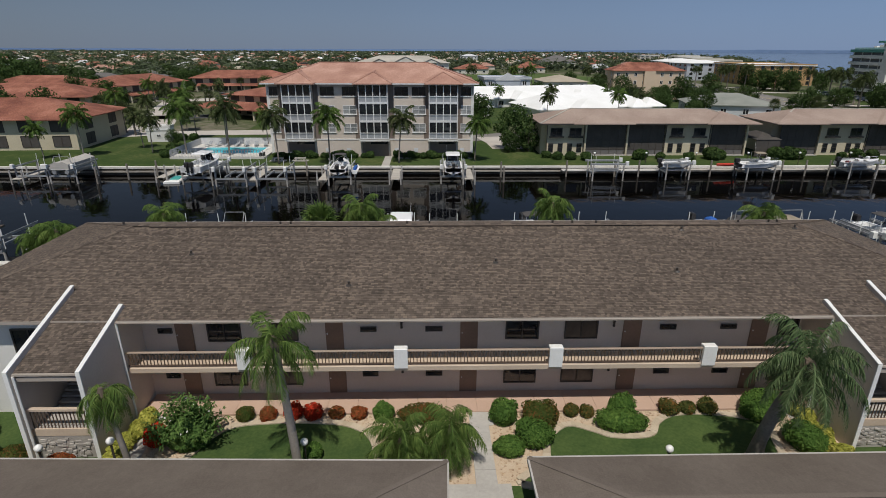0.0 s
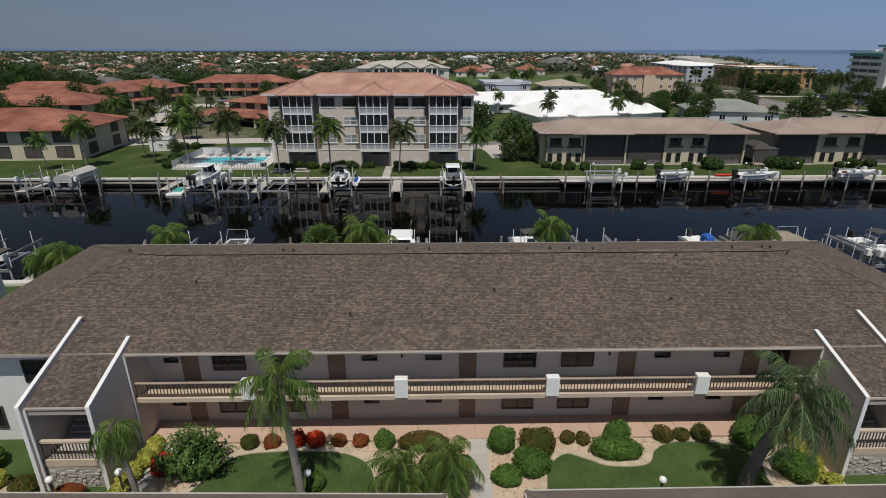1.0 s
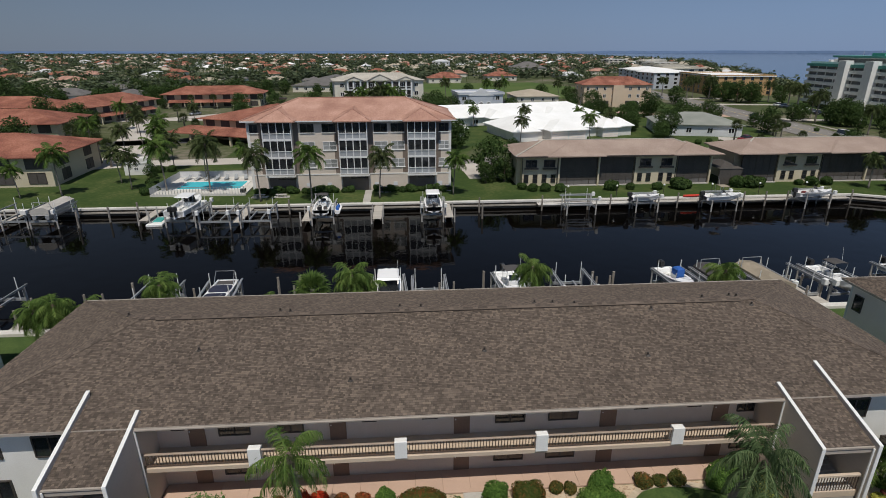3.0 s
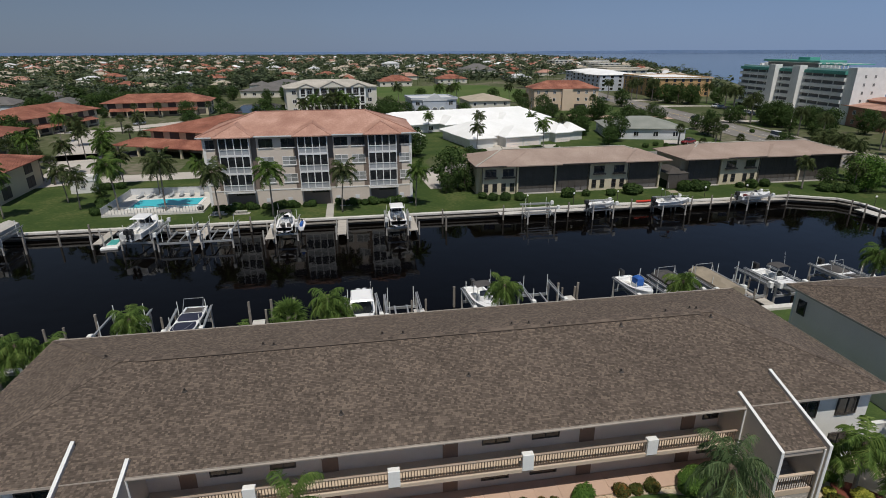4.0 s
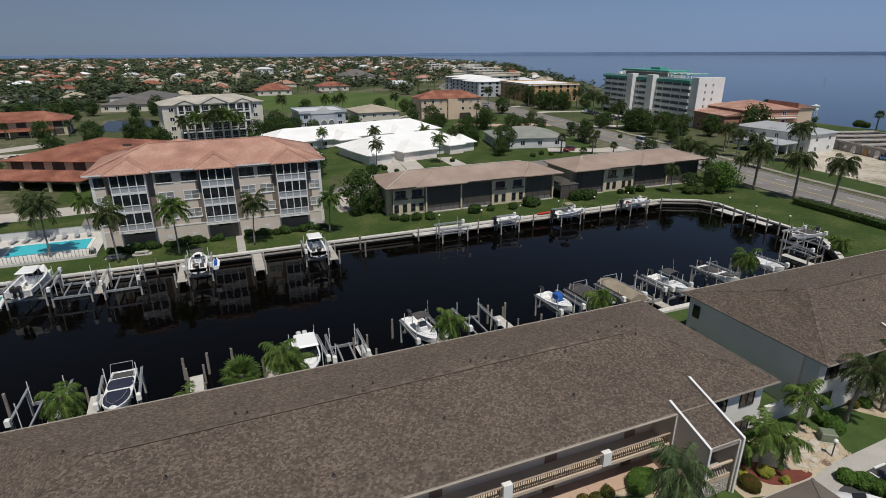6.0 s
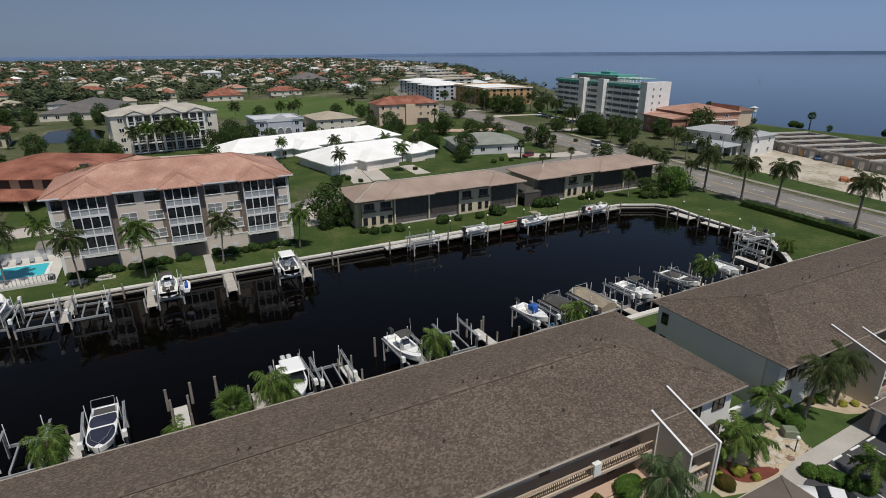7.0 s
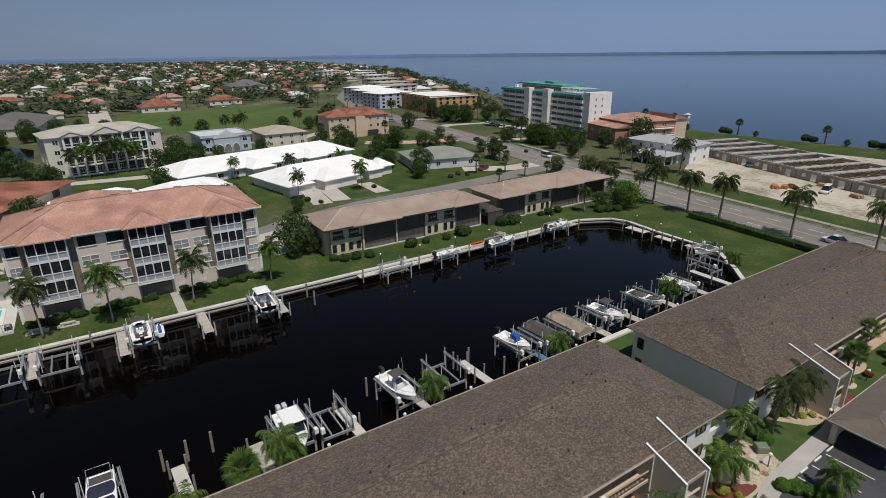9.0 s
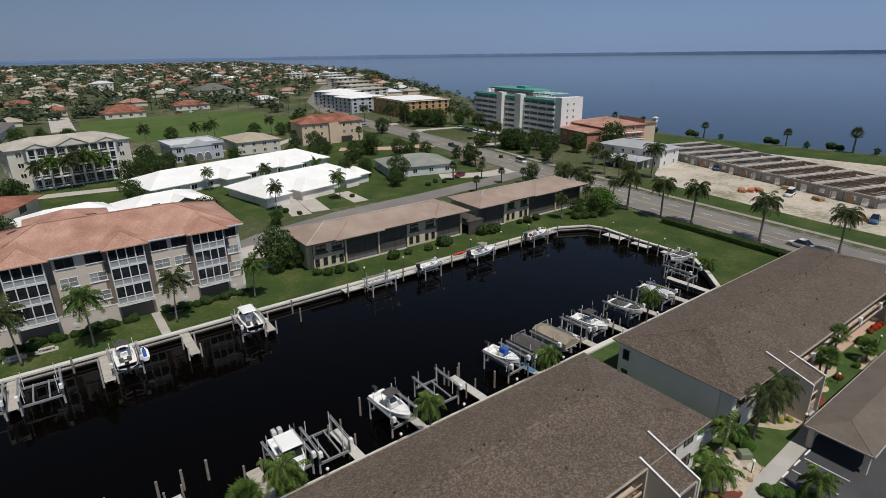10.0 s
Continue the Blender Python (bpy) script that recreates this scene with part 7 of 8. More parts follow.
for i, (x, y, s, mt) in enumerate(((-8.7, 20.7, 0.48, MIXED_BUSH), (-7.6, 20.75, 0.46, RED_BUSH), (-6.4, 20.8, 0.54, SCARLET), (-5.4, 20.8, 0.54, SCARLET), (-4.3, 20.8, 0.42, RED_BUSH), (-3.2, 20.75, 0.42, RED_BUSH),
                                   (7.17, 20.8, 0.42, OLIVE_BUSH), (7.96, 20.7, 0.4, OLIVE_BUSH), (12.05, 20.85, 0.55, OLIVE_BUSH), (12.97, 20.85, 0.44, OLIVE_BUSH), (13.97, 20.85, 0.54, OLIVE_BUSH))):
    bush("clipped olive-green bush with orange tips" if mt is OLIVE_BUSH else "clipped red-leaved bush in a row beside the walkway", placed(x, y, 0, i * 40), (s, s * 0.95, s * 0.95), 30 + i, mt, 420, 0.055, "red bushes along the walkway")
for i, (x, y, r, mt, lab) in enumerate(((-2.0, 20.6, (0.56, 0.52, 0.6), HEDGE_LEAF, "rounded green garden bush"), (-0.1, 20.5, (1.35, 0.6, 0.6), MIXED_BUSH, "wide domed hedge with reddish tips"), (3.75, 20.3, (0.72, 0.68, 0.85), HEDGE_LEAF, "tall clipped dark green bush"),
                                        (5.55, 20.2, (1.0, 0.85, 0.75), MIXED_BUSH, "broad clipped bush with reddish top"), (5.0, 18.8, (1.0, 0.8, 0.75), HEDGE_LEAF, "rounded green bush beside lawn"), (3.8, 18.2, (0.8, 0.65, 0.5), HEDGE_LEAF, "low green bush beside path"),
                                        (9.6, 20.7, (0.72, 0.65, 0.8), HEDGE_LEAF, "tall bright green garden bush"), (9.3, 19.75, (1.35, 0.72, 0.65), HEDGE_LEAF, "spreading green bush on gravel"), (16.4, 20.4, (1.2, 0.8, 0.7), HEDGE_LEAF, "large green bush at walkway"),
                                        (17.2, 18.4, (0.85, 1.1, 0.75), HEDGE_LEAF, "green bush beside fin wall"), (17.0, 21.0, (1.3, 0.7, 0.7), HEDGE_LEAF, "low green bush at walkway"), (-4.85, 18.0, (0.45, 0.5, 0.5), HEDGE_LEAF, "small round green bush on lawn"),
                                        (-12.15, 19.1, (0.55, 0.6, 0.65), SCARLET, "bush covered in scarlet flowers"), (-17.8, 18.0, (0.7, 0.6, 0.5), MIXED_BUSH, "low bush with orange flowers"), (-15.6, 17.6, (0.7, 0.5, 0.45), RED_BUSH, "small flowering bush by stair"),
                                        (23.5, 17.8, (0.8, 0.8, 0.6), MIXED_BUSH, "dark red bush by the stair"), (25.5, 18.2, (0.6, 0.6, 0.5), YELLOW_LEAF, "yellow-green bush in red mulch"))):
    bush(lab, placed(x, y), r, 60 + i, mt, int(700 * r[0] * r[1] + 500), 0.062)
for i in range(9):
    t = i / 8
    bush("yellow variegated croton beside the fin wall", placed(-13.55 + 0.35 * t + 0.1 * math.sin(i * 3), 17.3 + 3.5 * t, 0), (0.42, 0.4, 0.42), 90 + i, YELLOW_LEAF, 220, 0.09, "yellow crotons")
    bush("yellow variegated croton beside the fin wall", placed(18.3 + 0.25 * math.sin(i * 2.0), 17.2 + 3.4 * t, 0), (0.42, 0.4, 0.4), 110 + i, YELLOW_LEAF, 220, 0.09, "yellow crotons")
patch("gravel_border", smooth_line([(-21.4, 16.4), (-17.4, 16.4), (-17.2, 18.2), (-18.6, 18.7), (-21.0, 18.3)], 4), 0.024, GRAVEL, "tan gravel bed beside the stair", "gravel")
strip("stepping_path", [(-12.95, 20.9), (-12.85, 19.0), (-12.75, 16.6)], 0.5, 0.04, CONCRETE, "narrow pale concrete path beside crotons", "path")
strip("bed_edging", [(17.75, 16.6), (17.8, 18.6), (17.95, 20.9)], 0.22, 0.05, CONCRETE, "pale concrete edging beside crotons", "path")
ol = bush("large white-flowering oleander shrub", placed(-10.6, 19.0, 0), (1.2, 1.0, 1.0), 140, OLEANDER, 900, 0.1, lumps=6)
og, rg = G(), random.Random(141)
for i in range(130):
    a, t = rg.uniform(0, 6.28), rg.random() ** 0.6
    foot, tip = Vector((math.cos(a) * 0.5, math.sin(a) * 0.4, 0.4)), Vector((math.cos(a) * 1.9 * t, math.sin(a) * 1.4 * t, 2.5 - 1.5 * t * t + rg.uniform(-0.3, 0.25)))
    for k in range(16):
        p = foot.lerp(tip, 0.35 + 0.65 * k / 15)
        v = Vector((rg.uniform(-1, 1), rg.uniform(-1, 1), rg.uniform(-0.7, 0.6))).normalized() * 0.24
        w = v.cross(Vector((0.2, 0.3, 1))).normalized() * 0.045
        og.add([p, p + v * 0.5 + w, p + v + Vector((0, 0, -0.05)), p + v * 0.5 - w], [(0, 1, 2, 3)])
part("shoot", og, OLEANDER, ol)
bg = G()
leaves(bg, random.Random(9), (0, 0, 1.1), (1.6, 1.2, 1.3), 34, 0.055, 0.9, 0.2)
part("blossom", bg, BLOSSOM, ol, "white blossoms")

palm("queen palm with drooping feathery crown in garden", placed(-5.1, 16.5), 6.4, 0.19, (-0.6, 0.5), 17, 2.3, 0.8, 0.5, 80, 1.3, BRIGHT_PALM, 3, 1.5, -0.85, 0.011)
palm("leaning date palm with dense silvery crown", placed(14.3, 17.4), 5.7, 0.28, (0.35, -1.2), 30, 2.6, 0.85, 0.55, 64, 1.3, SILVER_PALM, 5, 1.5, -0.8, 0.015)
palm("small leaning palm beside fin wall", placed(-11.6, 16.2), 4.5, 0.13, (-0.7, 0.35), 15, 1.6, 1.2, 0.5, 60, 1.5, BRIGHT_PALM, 7, 1.0, -0.9, 0.011)
palm("low clumping palm with arching fronds", placed(-1.0, 17.2), 1.5, 0.13, (0, 0), 34, 2.0, 0.9, 0.5, 70, 1.0, BRIGHT_PALM, 8, 1.5, -0.5, 0.01)
palm("low clumping palm beside the path", placed(1.0, 17.5), 1.8, 0.13, (0.1, 0), 34, 1.9, 0.95, 0.5, 70, 1.1, BRIGHT_PALM, 9, 1.5, -0.6, 0.01)

# east garden by the second block
patch("rock_bed", [(22.4, 20.9), (22.4, 17.2), (25.0, 16.5), (28.6, 16.6), (30.5, 16.95), (33.2, 17.4), (34.0, 18.8), (33.0, 21.2), (29.0, 21.4), (25.4, 21.2)], 0.026, PALE_GRAVEL, "cream pebble garden bed", "gravel")
patch("mulch_bed", smooth_line([(24.5, 18.6), (25.1, 17.4), (26.6, 16.9), (28.5, 16.9), (28.6, 17.4), (27.0, 18.3), (25.9, 19.5), (24.8, 19.6)], 4), 0.034, MULCH, "red mulch bed", "mulch")
patch("pebble_border", [(38.3, 21.3), (39.4, 20.0), (40.6, 18.5), (42.2, 17.8), (44.6, 17.7), (46.8, 17.9), (46.4, 20.9), (40.0, 21.45)], 0.026, PALE_GRAVEL, "cream pebble border at the fin wall", "gravel")
patch("round_mulch_bed", smooth_line([(47.0, 18.4), (48.6, 17.9), (50.2, 18.4), (49.4, 19.6), (47.6, 20.0)], 4), 0.036, MULCH, "small red mulch bed on the lawn", "mulch")
strip("entry_walk", [(27.2, 15.5), (29.0, 16.1), (31, 16.42), (36, 16.6), (41, 16.8), (44, 17.2), (47, 18.6)], 1.5, 0.05, CONCRETE, "pale concrete walk", "path")
for corners in ([(53.2, 20.9), (54.4, 19.9), (56.6, 19.6), (58.4, 20.2), (57.6, 20.9)], [(60.0, 18.2), (61.6, 17.3), (64.6, 17.4), (65.2, 18.4), (62.6, 19.2)], [(50.6, 19.9), (51.4, 18.7), (52.6, 18.9), (52.4, 20.0)], [(65.6, 20.6), (66.4, 19.6), (68.6, 19.8), (68.8, 20.8)]):
    patch("pebble_island", smooth_line(corners, 4), 0.03, PALE_GRAVEL, "cream pebble island in the lawn", "gravel")
rng = random.Random(8)
for i in range(22):
    x, y, s = rng.uniform(28.6, 32.6), rng.uniform(17.5, 20.8), rng.uniform(0.22, 0.5)
    rk = G().chamfer(-s, -s * 0.7, 0, s, s * 0.7, s * rng.uniform(0.2, 0.45), s * 0.2)
    tagged(part("garden_rock", rk, ROCK), "pale flat garden stone", "rock", "rocks in the bed").matrix_basis = placed(x, y, 0.02, rng.uniform(0, 180))
peb = G()
for i in range(900):
    x, y, s = rng.uniform(28.4, 33.4), rng.uniform(17.3, 21.0), rng.uniform(0.03, 0.08)
    peb.chamfer(x - s, y - s * 0.7, 0.02, x + s, y + s * 0.7, 0.03 + s * 0.7, s * 0.35)
single("pebbles", peb, PALE_GRAVEL, "loose cream pebbles in the bed", "gravel", kind="stuff")
tagged(part("manhole_cover", G().tube([(0, 0, 0), (0, 0, 0.03)], 0.34, 16), DOOR), "round rusty manhole cover in gravel", "manhole").matrix_basis = placed(30.7, 17.4, 0.03)
ub = thing("utility_box", "green metal utility transformer box", "utility box", placed(33.2, 19.1, 0, -35))
part("cabinet", G().chamfer(-0.55, -0.45, 0.1, 0.55, 0.45, 0.8, 0.06), MOSS_PAINT, ub)
part("door", G().box(-0.48, -0.47, 0.18, 0.48, -0.452, 0.7), MOSS_PAINT, ub)
part("pad", G().box(-0.65, -0.55, 0, 0.65, 0.55, 0.098), CONCRETE, ub)
fn = thing("garden_wall", "low white wall between two blocks of flats", "wall")
part("wall", G().chamfer(29.0, 22.3, 0, 34.8, 22.5, 1.5, 0.02), WHITE_STUCCO, fn)
part("coping", G().box(28.99, 22.25, 1.503, 34.82, 22.55, 1.57), WHITE, fn)
for i, (x, y, h, s, up) in enumerate(((31.9, 20.6, 3.3, 5, 1.3), (25.3, 18.6, 3.5, 6, 1.35), (27.0, 18.2, 2.7, 9, 1.3), (32.85, 12.85, 2.4, 12, 1.4), (24.4, 20.0, 2.0, 14, 1.3))):
    palm("young arching palm with yellow-green fronds", placed(x, y, 0, i * 50), h, 0.12, (0.2, 0.1), 15, 2.1, 0.72, 0.52, 44, 0.75, BRIGHT_PALM, 20 + s, up, -0.35, 0.03)
for i, (x, y, h) in enumerate(((36.6, 19.9, 5.1), (40.9, 19.7, 4.6))):
    palm("dark coconut palm before the neighbouring flats", placed(x, y, 0, i * 70), h, 0.15, (0.5, -0.3), 24, 2.7, 0.8, 0.6, 48, 0.8, DARK_PALM, 40 + i, 1.25, -0.6, 0.022)
for i, (x, y, h) in enumerate(((57.0, 20.4, 5.0), (51.8, 19.3, 4.3), (54.0, 20.5, 2.9), (62.6, 18.4, 2.0), (76.6, 20.2, 3.6))):
    fan_palm("slender fan palm in a pebble island", placed(x, y, 0, i * 50), h, 0.13, 26, 0.8, 0.75, PALM_LEAF, 70 + i)
for i, (x, y, r, mt) in enumerate(((34.7, 19.5, 0.9, HEDGE_LEAF), (35.0, 20.6, 0.8, HEDGE_LEAF), (30.2, 15.7, 0.75, HEDGE_LEAF), (30.7, 15.0, 0.8, HEDGE_LEAF), (31.2, 14.3, 0.75, HEDGE_LEAF), (31.7, 13.5, 0.75, HEDGE_LEAF), (32.2, 12.7, 0.7, HEDGE_LEAF), (40.3, 20.7, 0.6, HEDGE_LEAF), (41.6, 19.4, 0.42, YELLOW_LEAF), (42.6, 18.9, 0.38, YELLOW_LEAF), (46.6, 20.2, 0.9, TREE_LEAF), (44.6, 18.3, 0.45, MIXED_BUSH),
                                   (39.3, 21.0, 0.5, MIXED_BUSH), (52.5, 19.6, 0.5, YELLOW_LEAF), (55.5, 18.9, 0.55, RED_BUSH), (71.6, 20.7, 0.5, RED_BUSH), (73.0, 20.7, 0.55, SCARLET), (74.2, 20.6, 0.55, SCARLET), (75.4, 20.6, 0.5, RED_BUSH), (67.2, 20.2, 0.9, HEDGE_LEAF), (60, 18.6, 0.5, HEDGE_LEAF), (26.2, 17.2, 0.36, YELLOW_LEAF), (25.0, 19.9, 0.4, HEDGE_LEAF), (24.0, 18.8, 0.4, YELLOW_LEAF),
                                   (29.6, 21.0, 0.7, HEDGE_LEAF), (30.6, 21.3, 0.7, TREE_LEAF), (-20.5, 19.6, 0.8, HEDGE_LEAF), (-22.4, 19.4, 0.8, MIXED_BUSH), (-19.4, 18.4, 0.6, YELLOW_LEAF), (33.2, 27, 0.45, HEDGE_LEAF), (33.2, 30, 0.45, HEDGE_LEAF))):
    bush("clipped garden bush beside the flats", placed(x, y, 0, i * 25), (r, r * 0.9, r * 0.85), 200 + i, mt, int(330 + 300 * r), 0.085, "bushes round the flats")

# palms between the flats and the near seawall
for i, (x, y, z, kind) in enumerate(((-5.2, 38.6, 5.9, "p"), (-3.9, 38.9, 4.6, "p"), (9.9, 38.5, 6.2, "p"), (26.1, 38.7, 5.4, "p"), (47.5, 39.8, 6.2, "p"), (-20.4, 39.2, 5.2, "p"), (-8.1, 38.2, 5.0, "f"), (-28.0, 38.6, 4.2, "p"), (-26.6, 39.2, 3.4, "p"), (-30, 38.4, 3.6, "p"), (-12.2, 39.6, 2.6, "p"), (76.3, 46.6, 2.0, "p"))):
    if kind == "f":
        fan_palm("bushy fan palm behind the flats", placed(x, y), z - 0.4, 0.2, 40, 0.95, 0.85, PALM_LEAF, 5)
    else:
        palm("feathery palm standing between flats and canal", placed(x, y, 0, i * 80), z - 0.5, 0.13, (0.2, 0.2), 24, 2.1, 0.75, 0.6, 40, 0.9, BRIGHT_PALM if i != 4 else PALM_LEAF, 60 + i, 1.3, -0.75, 0.02)

# far bank: coconut palms, shrubs, pool
cocos = [palm("tall coconut palm on the far lawn", placed(-200 - 10 * i, -200, -60), 7.0, 0.115, (0.4 - 0.3 * i, 0.3), 22, 2.9, 0.58, 0.78, 32, 0.6, DARK_PALM if i % 2 else PALM_LEAF, 80 + i, 1.3, -0.6, 0.042, "coconut palms") for i in range(4)]
sabals = [fan_palm("sabal palm with round crown", placed(-200 - 10 * i, -230, -60), 4.5, 0.2, 34, 0.9, 0.9, DARK_PALM, 90 + i, "sabal palms") for i in range(2)]
royals = [palm("royal palm along the road", placed(-200 - 10 * i, -260, -60), 6.6, 0.22, (0.15, 0.1), 26, 3.3, 0.7, 0.85, 28, 0.85, DARK_PALM, 95 + i, 1.25, -0.4, 0.04, "roadside royal palms", True) for i in range(2)]
broad = [tree("broad dark green tree", placed(-200 - 15 * i, -300, -60), 6.0, 2.7, 100 + i, (TREE_LEAF, MID_LEAF, TREE_LEAF)[i], 20, 105, 0.2, "garden trees") for i in range(3)]
shrub = [bush("rounded green shrub beside a building", placed(-200 - 10 * i, -330, -60), (0.9, 0.85, 0.75), 120 + i, (MID_LEAF, TREE_LEAF, MID_LEAF)[i], 420, 0.12, "far bank shrubs") for i in range(3)]
pool_of = {"c": cocos, "s": sabals, "r": royals, "t": broad, "b": shrub}
count = [0]


def plant(kind, x, y, size=1.0):
    count[0] += 1
    k = count[0]
    src = pool_of[kind][k % len(pool_of[kind])]
    first = src.location.z < -50
    m = placed(x, y, 0.0, (k * 73) % 360, size)
    if first:
        src.matrix_basis = m
        return src
    return copy_thing(src, m @ Matrix.Diagonal((1 / src.scale[0], 1 / src.scale[1], 1 / src.scale[2], 1)))


for x, y, s in ((-23.2, 82.6, 1.05), (-15.2, 82.4, 1.08), (-4.6, 83.2, 1.0), (7.4, 84.6, 0.88), (-32.6, 88.0, 1.15), (-40.2, 89.6, 1.1), (-36.5, 98, 0.95), (-29.5, 99.5, 0.8), (-47, 92, 0.8), (-56.5, 88.5, 1.0), (-51, 97, 0.8), (-62, 87, 0.7),
                (-46, 108, 0.9), (-53, 118, 1.0), (-61, 121, 0.9), (-58, 133, 1.0), (-66, 140, 1.0), (-72, 128, 1.0), (-76, 160, 1.0), (-84, 168, 1.0), (-64, 172, 0.9), (-52, 118, 0.8),
                (-19, 194, 1.1), (-15, 194.5, 1.25), (-8, 196, 1.35), (-4.5, 197, 1.3), (-11, 195, 1.2), (-1.5, 198, 1.1), (28.6, 132.5, 0.9), (46.4, 133, 0.95), (35, 158, 0.9), (52, 160, 0.8), (58, 152, 0.8), (21, 166, 0.8), (75, 265, 1.1), (48, 262, 1.2), (44, 258, 1.1), (38, 255, 1.2), (20, 262, 1.2), (97, 262, 1.1)):
    plant("c", x, y, s)
for x, y, s in ((-60, 112, 1.0), (-64, 116, 1.1), (-70, 120, 1.0), (-78, 132, 1.1), (-56, 150, 0.9), (-62, 158, 1.0), (-85, 182, 1.0), (-92, 188, 1.0), (-74, 185, 1.0), (-66, 228, 1.0), (-76, 228, 1.0), (-84, 226, 1.0), (-58, 230, 1.0),
                (80, 116, 0.8), (93, 120, 0.8), (98, 116, 0.8), (84, 132, 1.0), (92, 128, 0.9), (102, 143, 1.0), (105, 150, 1.1), (100, 137, 0.8), (108, 101, 0.9), (112, 112, 0.7), (69, 221, 1.3), (97, 217, 1.2)):
    plant("s", x, y, s)
for x, y, s in ((97.9, 70.0, 1.12), (97.6, 79.0, 1.15), (98.6, 62.8, 1.15), (98.6, 48.0, 1.15), (102.4, 35.2, 1.1), (95.2, 90, 0.9), (97, 95, 0.95), (94.8, 98.5, 0.85), (98.6, 101, 0.95), (79.2, 83.8, 0.68), (86.5, 80.2, 0.62), (92.5, 87.5, 0.6), (123.5, 101, 0.9), (118, 94, 0.8), (126, 108, 0.9), (130, 116, 0.9), (133, 96, 1.25), (101, 86, 0.7), (136, 120, 0.9),
                (126, 130, 0.9), (129, 142, 0.95), (133, 168, 1.2), (142, 190, 1.3), (156, 214, 1.2), (139, 178, 0.9), (165, 240, 1.1), (147, 258, 1.2), (150, 264, 1.2), (144, 268, 1.2), (138, 262, 1.1), (134, 280, 1.1)):
    plant("r", x, y, s)
for x, y, s in ((15.4, 95.5, 1.35), (17.5, 93.5, 0.8), (14.0, 92.5, 0.6), (84.0, 83.5, 0.7), (93.5, 84, 0.9), (24.5, 121.5, 0.6), (66, 136, 0.9), (70, 142, 0.8), (68, 158, 0.9), (63, 164, 0.8), (100, 170, 1.0), (94, 172, 1.0), (72, 176, 1.0), (78, 182, 1.0), (64, 190, 0.9), (57, 196, 0.9), (86, 190, 0.9),
                (8, 190, 1.4), (13, 196, 1.3), (4, 193, 1.2), (18, 205, 1.1), (24, 203, 0.9), (-24, 185, 1.0), (-30, 200, 1.0), (40, 205, 1.0), (65, 210, 1.1), (128, 172, 1.0), (134, 176, 1.0), (140, 170, 1.1), (146, 168, 1.2), (137, 158, 1.2), (143, 152, 1.2), (133, 150, 1.0), (148, 160, 1.2), (138, 143, 1.1), (129, 136, 0.9), (150, 140, 1.3), (160, 132, 1.2),
                (164, 134, 1.9), (146, 244, 1.6), (150, 240, 1.6), (154, 236, 1.6), (158, 243, 1.4), (-92, 118, 1.6), (-98, 124, 1.8), (-106, 120, 1.8), (-88, 128, 1.4), (-114, 132, 1.8), (-96, 168, 1.4), (-110, 176, 1.5), (-24, 178, 0.9), (-30, 170, 0.9), (-47, 100, 0.5), (104, 118, 0.9), (96, 112, 0.5), (107, 160, 0.8), (112, 196, 0.9)):
    plant("t", x, y, s)
tree("broad light green shade tree on canal lawn", placed(89.2, 80.4), 6.4, 4.0, 177, HEDGE_LEAF, 30, 130, 0.2)
# dark oaks west of the tiled flats
for x, y, sz in ((-152, 214, 2.2), (-165, 226, 2.4), (-146, 232, 1.8), (-182, 230, 2.4), (-168, 246, 2.0), (-192, 250, 2.2), (-136, 228, 1.5), (-122, 160, 1.6), (-134, 168, 1.9)):
    plant("t", x, y, sz)
# trees filling the gardens between the houses
KEEP = [(42.4, 152, 22), (33, 181, 33), (6, 150, 13), (-14, 149.5, 13), (-9.7, 206, 19), (89, 231, 20), (83, 152, 15), (31, 224, 13), (53, 224, 14), (-75, 103, 18), (-98, 204, 20), (-73, 242, 22), (-46, 142, 15), (-36, 158, 18), (28, 128, 13), (40, 132, 14), (-104, 148, 19),
        (-128, 190, 18), (181, 195, 40), (176, 149, 26), (152, 113, 18), (163, 82, 62), (178, 298, 32), (-42, 260, 22), (-38, 226, 14), (-36, 240, 14), (-44, 350, 40), (-10, 97, 27), (37, 93, 26), (76, 93, 26), (60, 320, 50), (20, 300, 22)]
LANES = [ROAD, [(-32, 106), (20, 114), (66, 121), (113, 127)], [(-120, 186), (-80, 192), (0, 186), (12, 181)], [(-58, 100), (-56, 112), (-72, 150), (-86, 190), (-60, 212)], [(96, 262), (60, 230), (10, 245)], [(82, 206), (117, 190)], [(122, 222), (160, 228), (150, 172), (124, 180)]]
ways = [p for lane_ in LANES for p, _d in along(lane_, 4.0)]
rng = random.Random(78)
made = 0
while made < 110:
    x, y = (rng.uniform(-140, 175), rng.uniform(112, 300)) if made < 85 else (rng.uniform(-110, -5), rng.uniform(230, 330))
    if any((x - a) ** 2 + (y - c) ** 2 < r * r for a, c, r in KEEP) or any((x - p.x) ** 2 + (y - p.y) ** 2 < 81 for p in ways) or x > 205 - 0.2 * y + 20:
        continue
    plant("t", x, y, rng.uniform(0.7, 1.5))
    made += 1
rng = random.Random(77)
for i in range(30):
    x = -25 + i * 1.1 + rng.uniform(-0.3, 0.3)
    if not (-9 < x < -5.5):
        plant("b", x, 87.5 + rng.uniform(-0.3, 0.4), rng.uniform(0.7, 1.15))
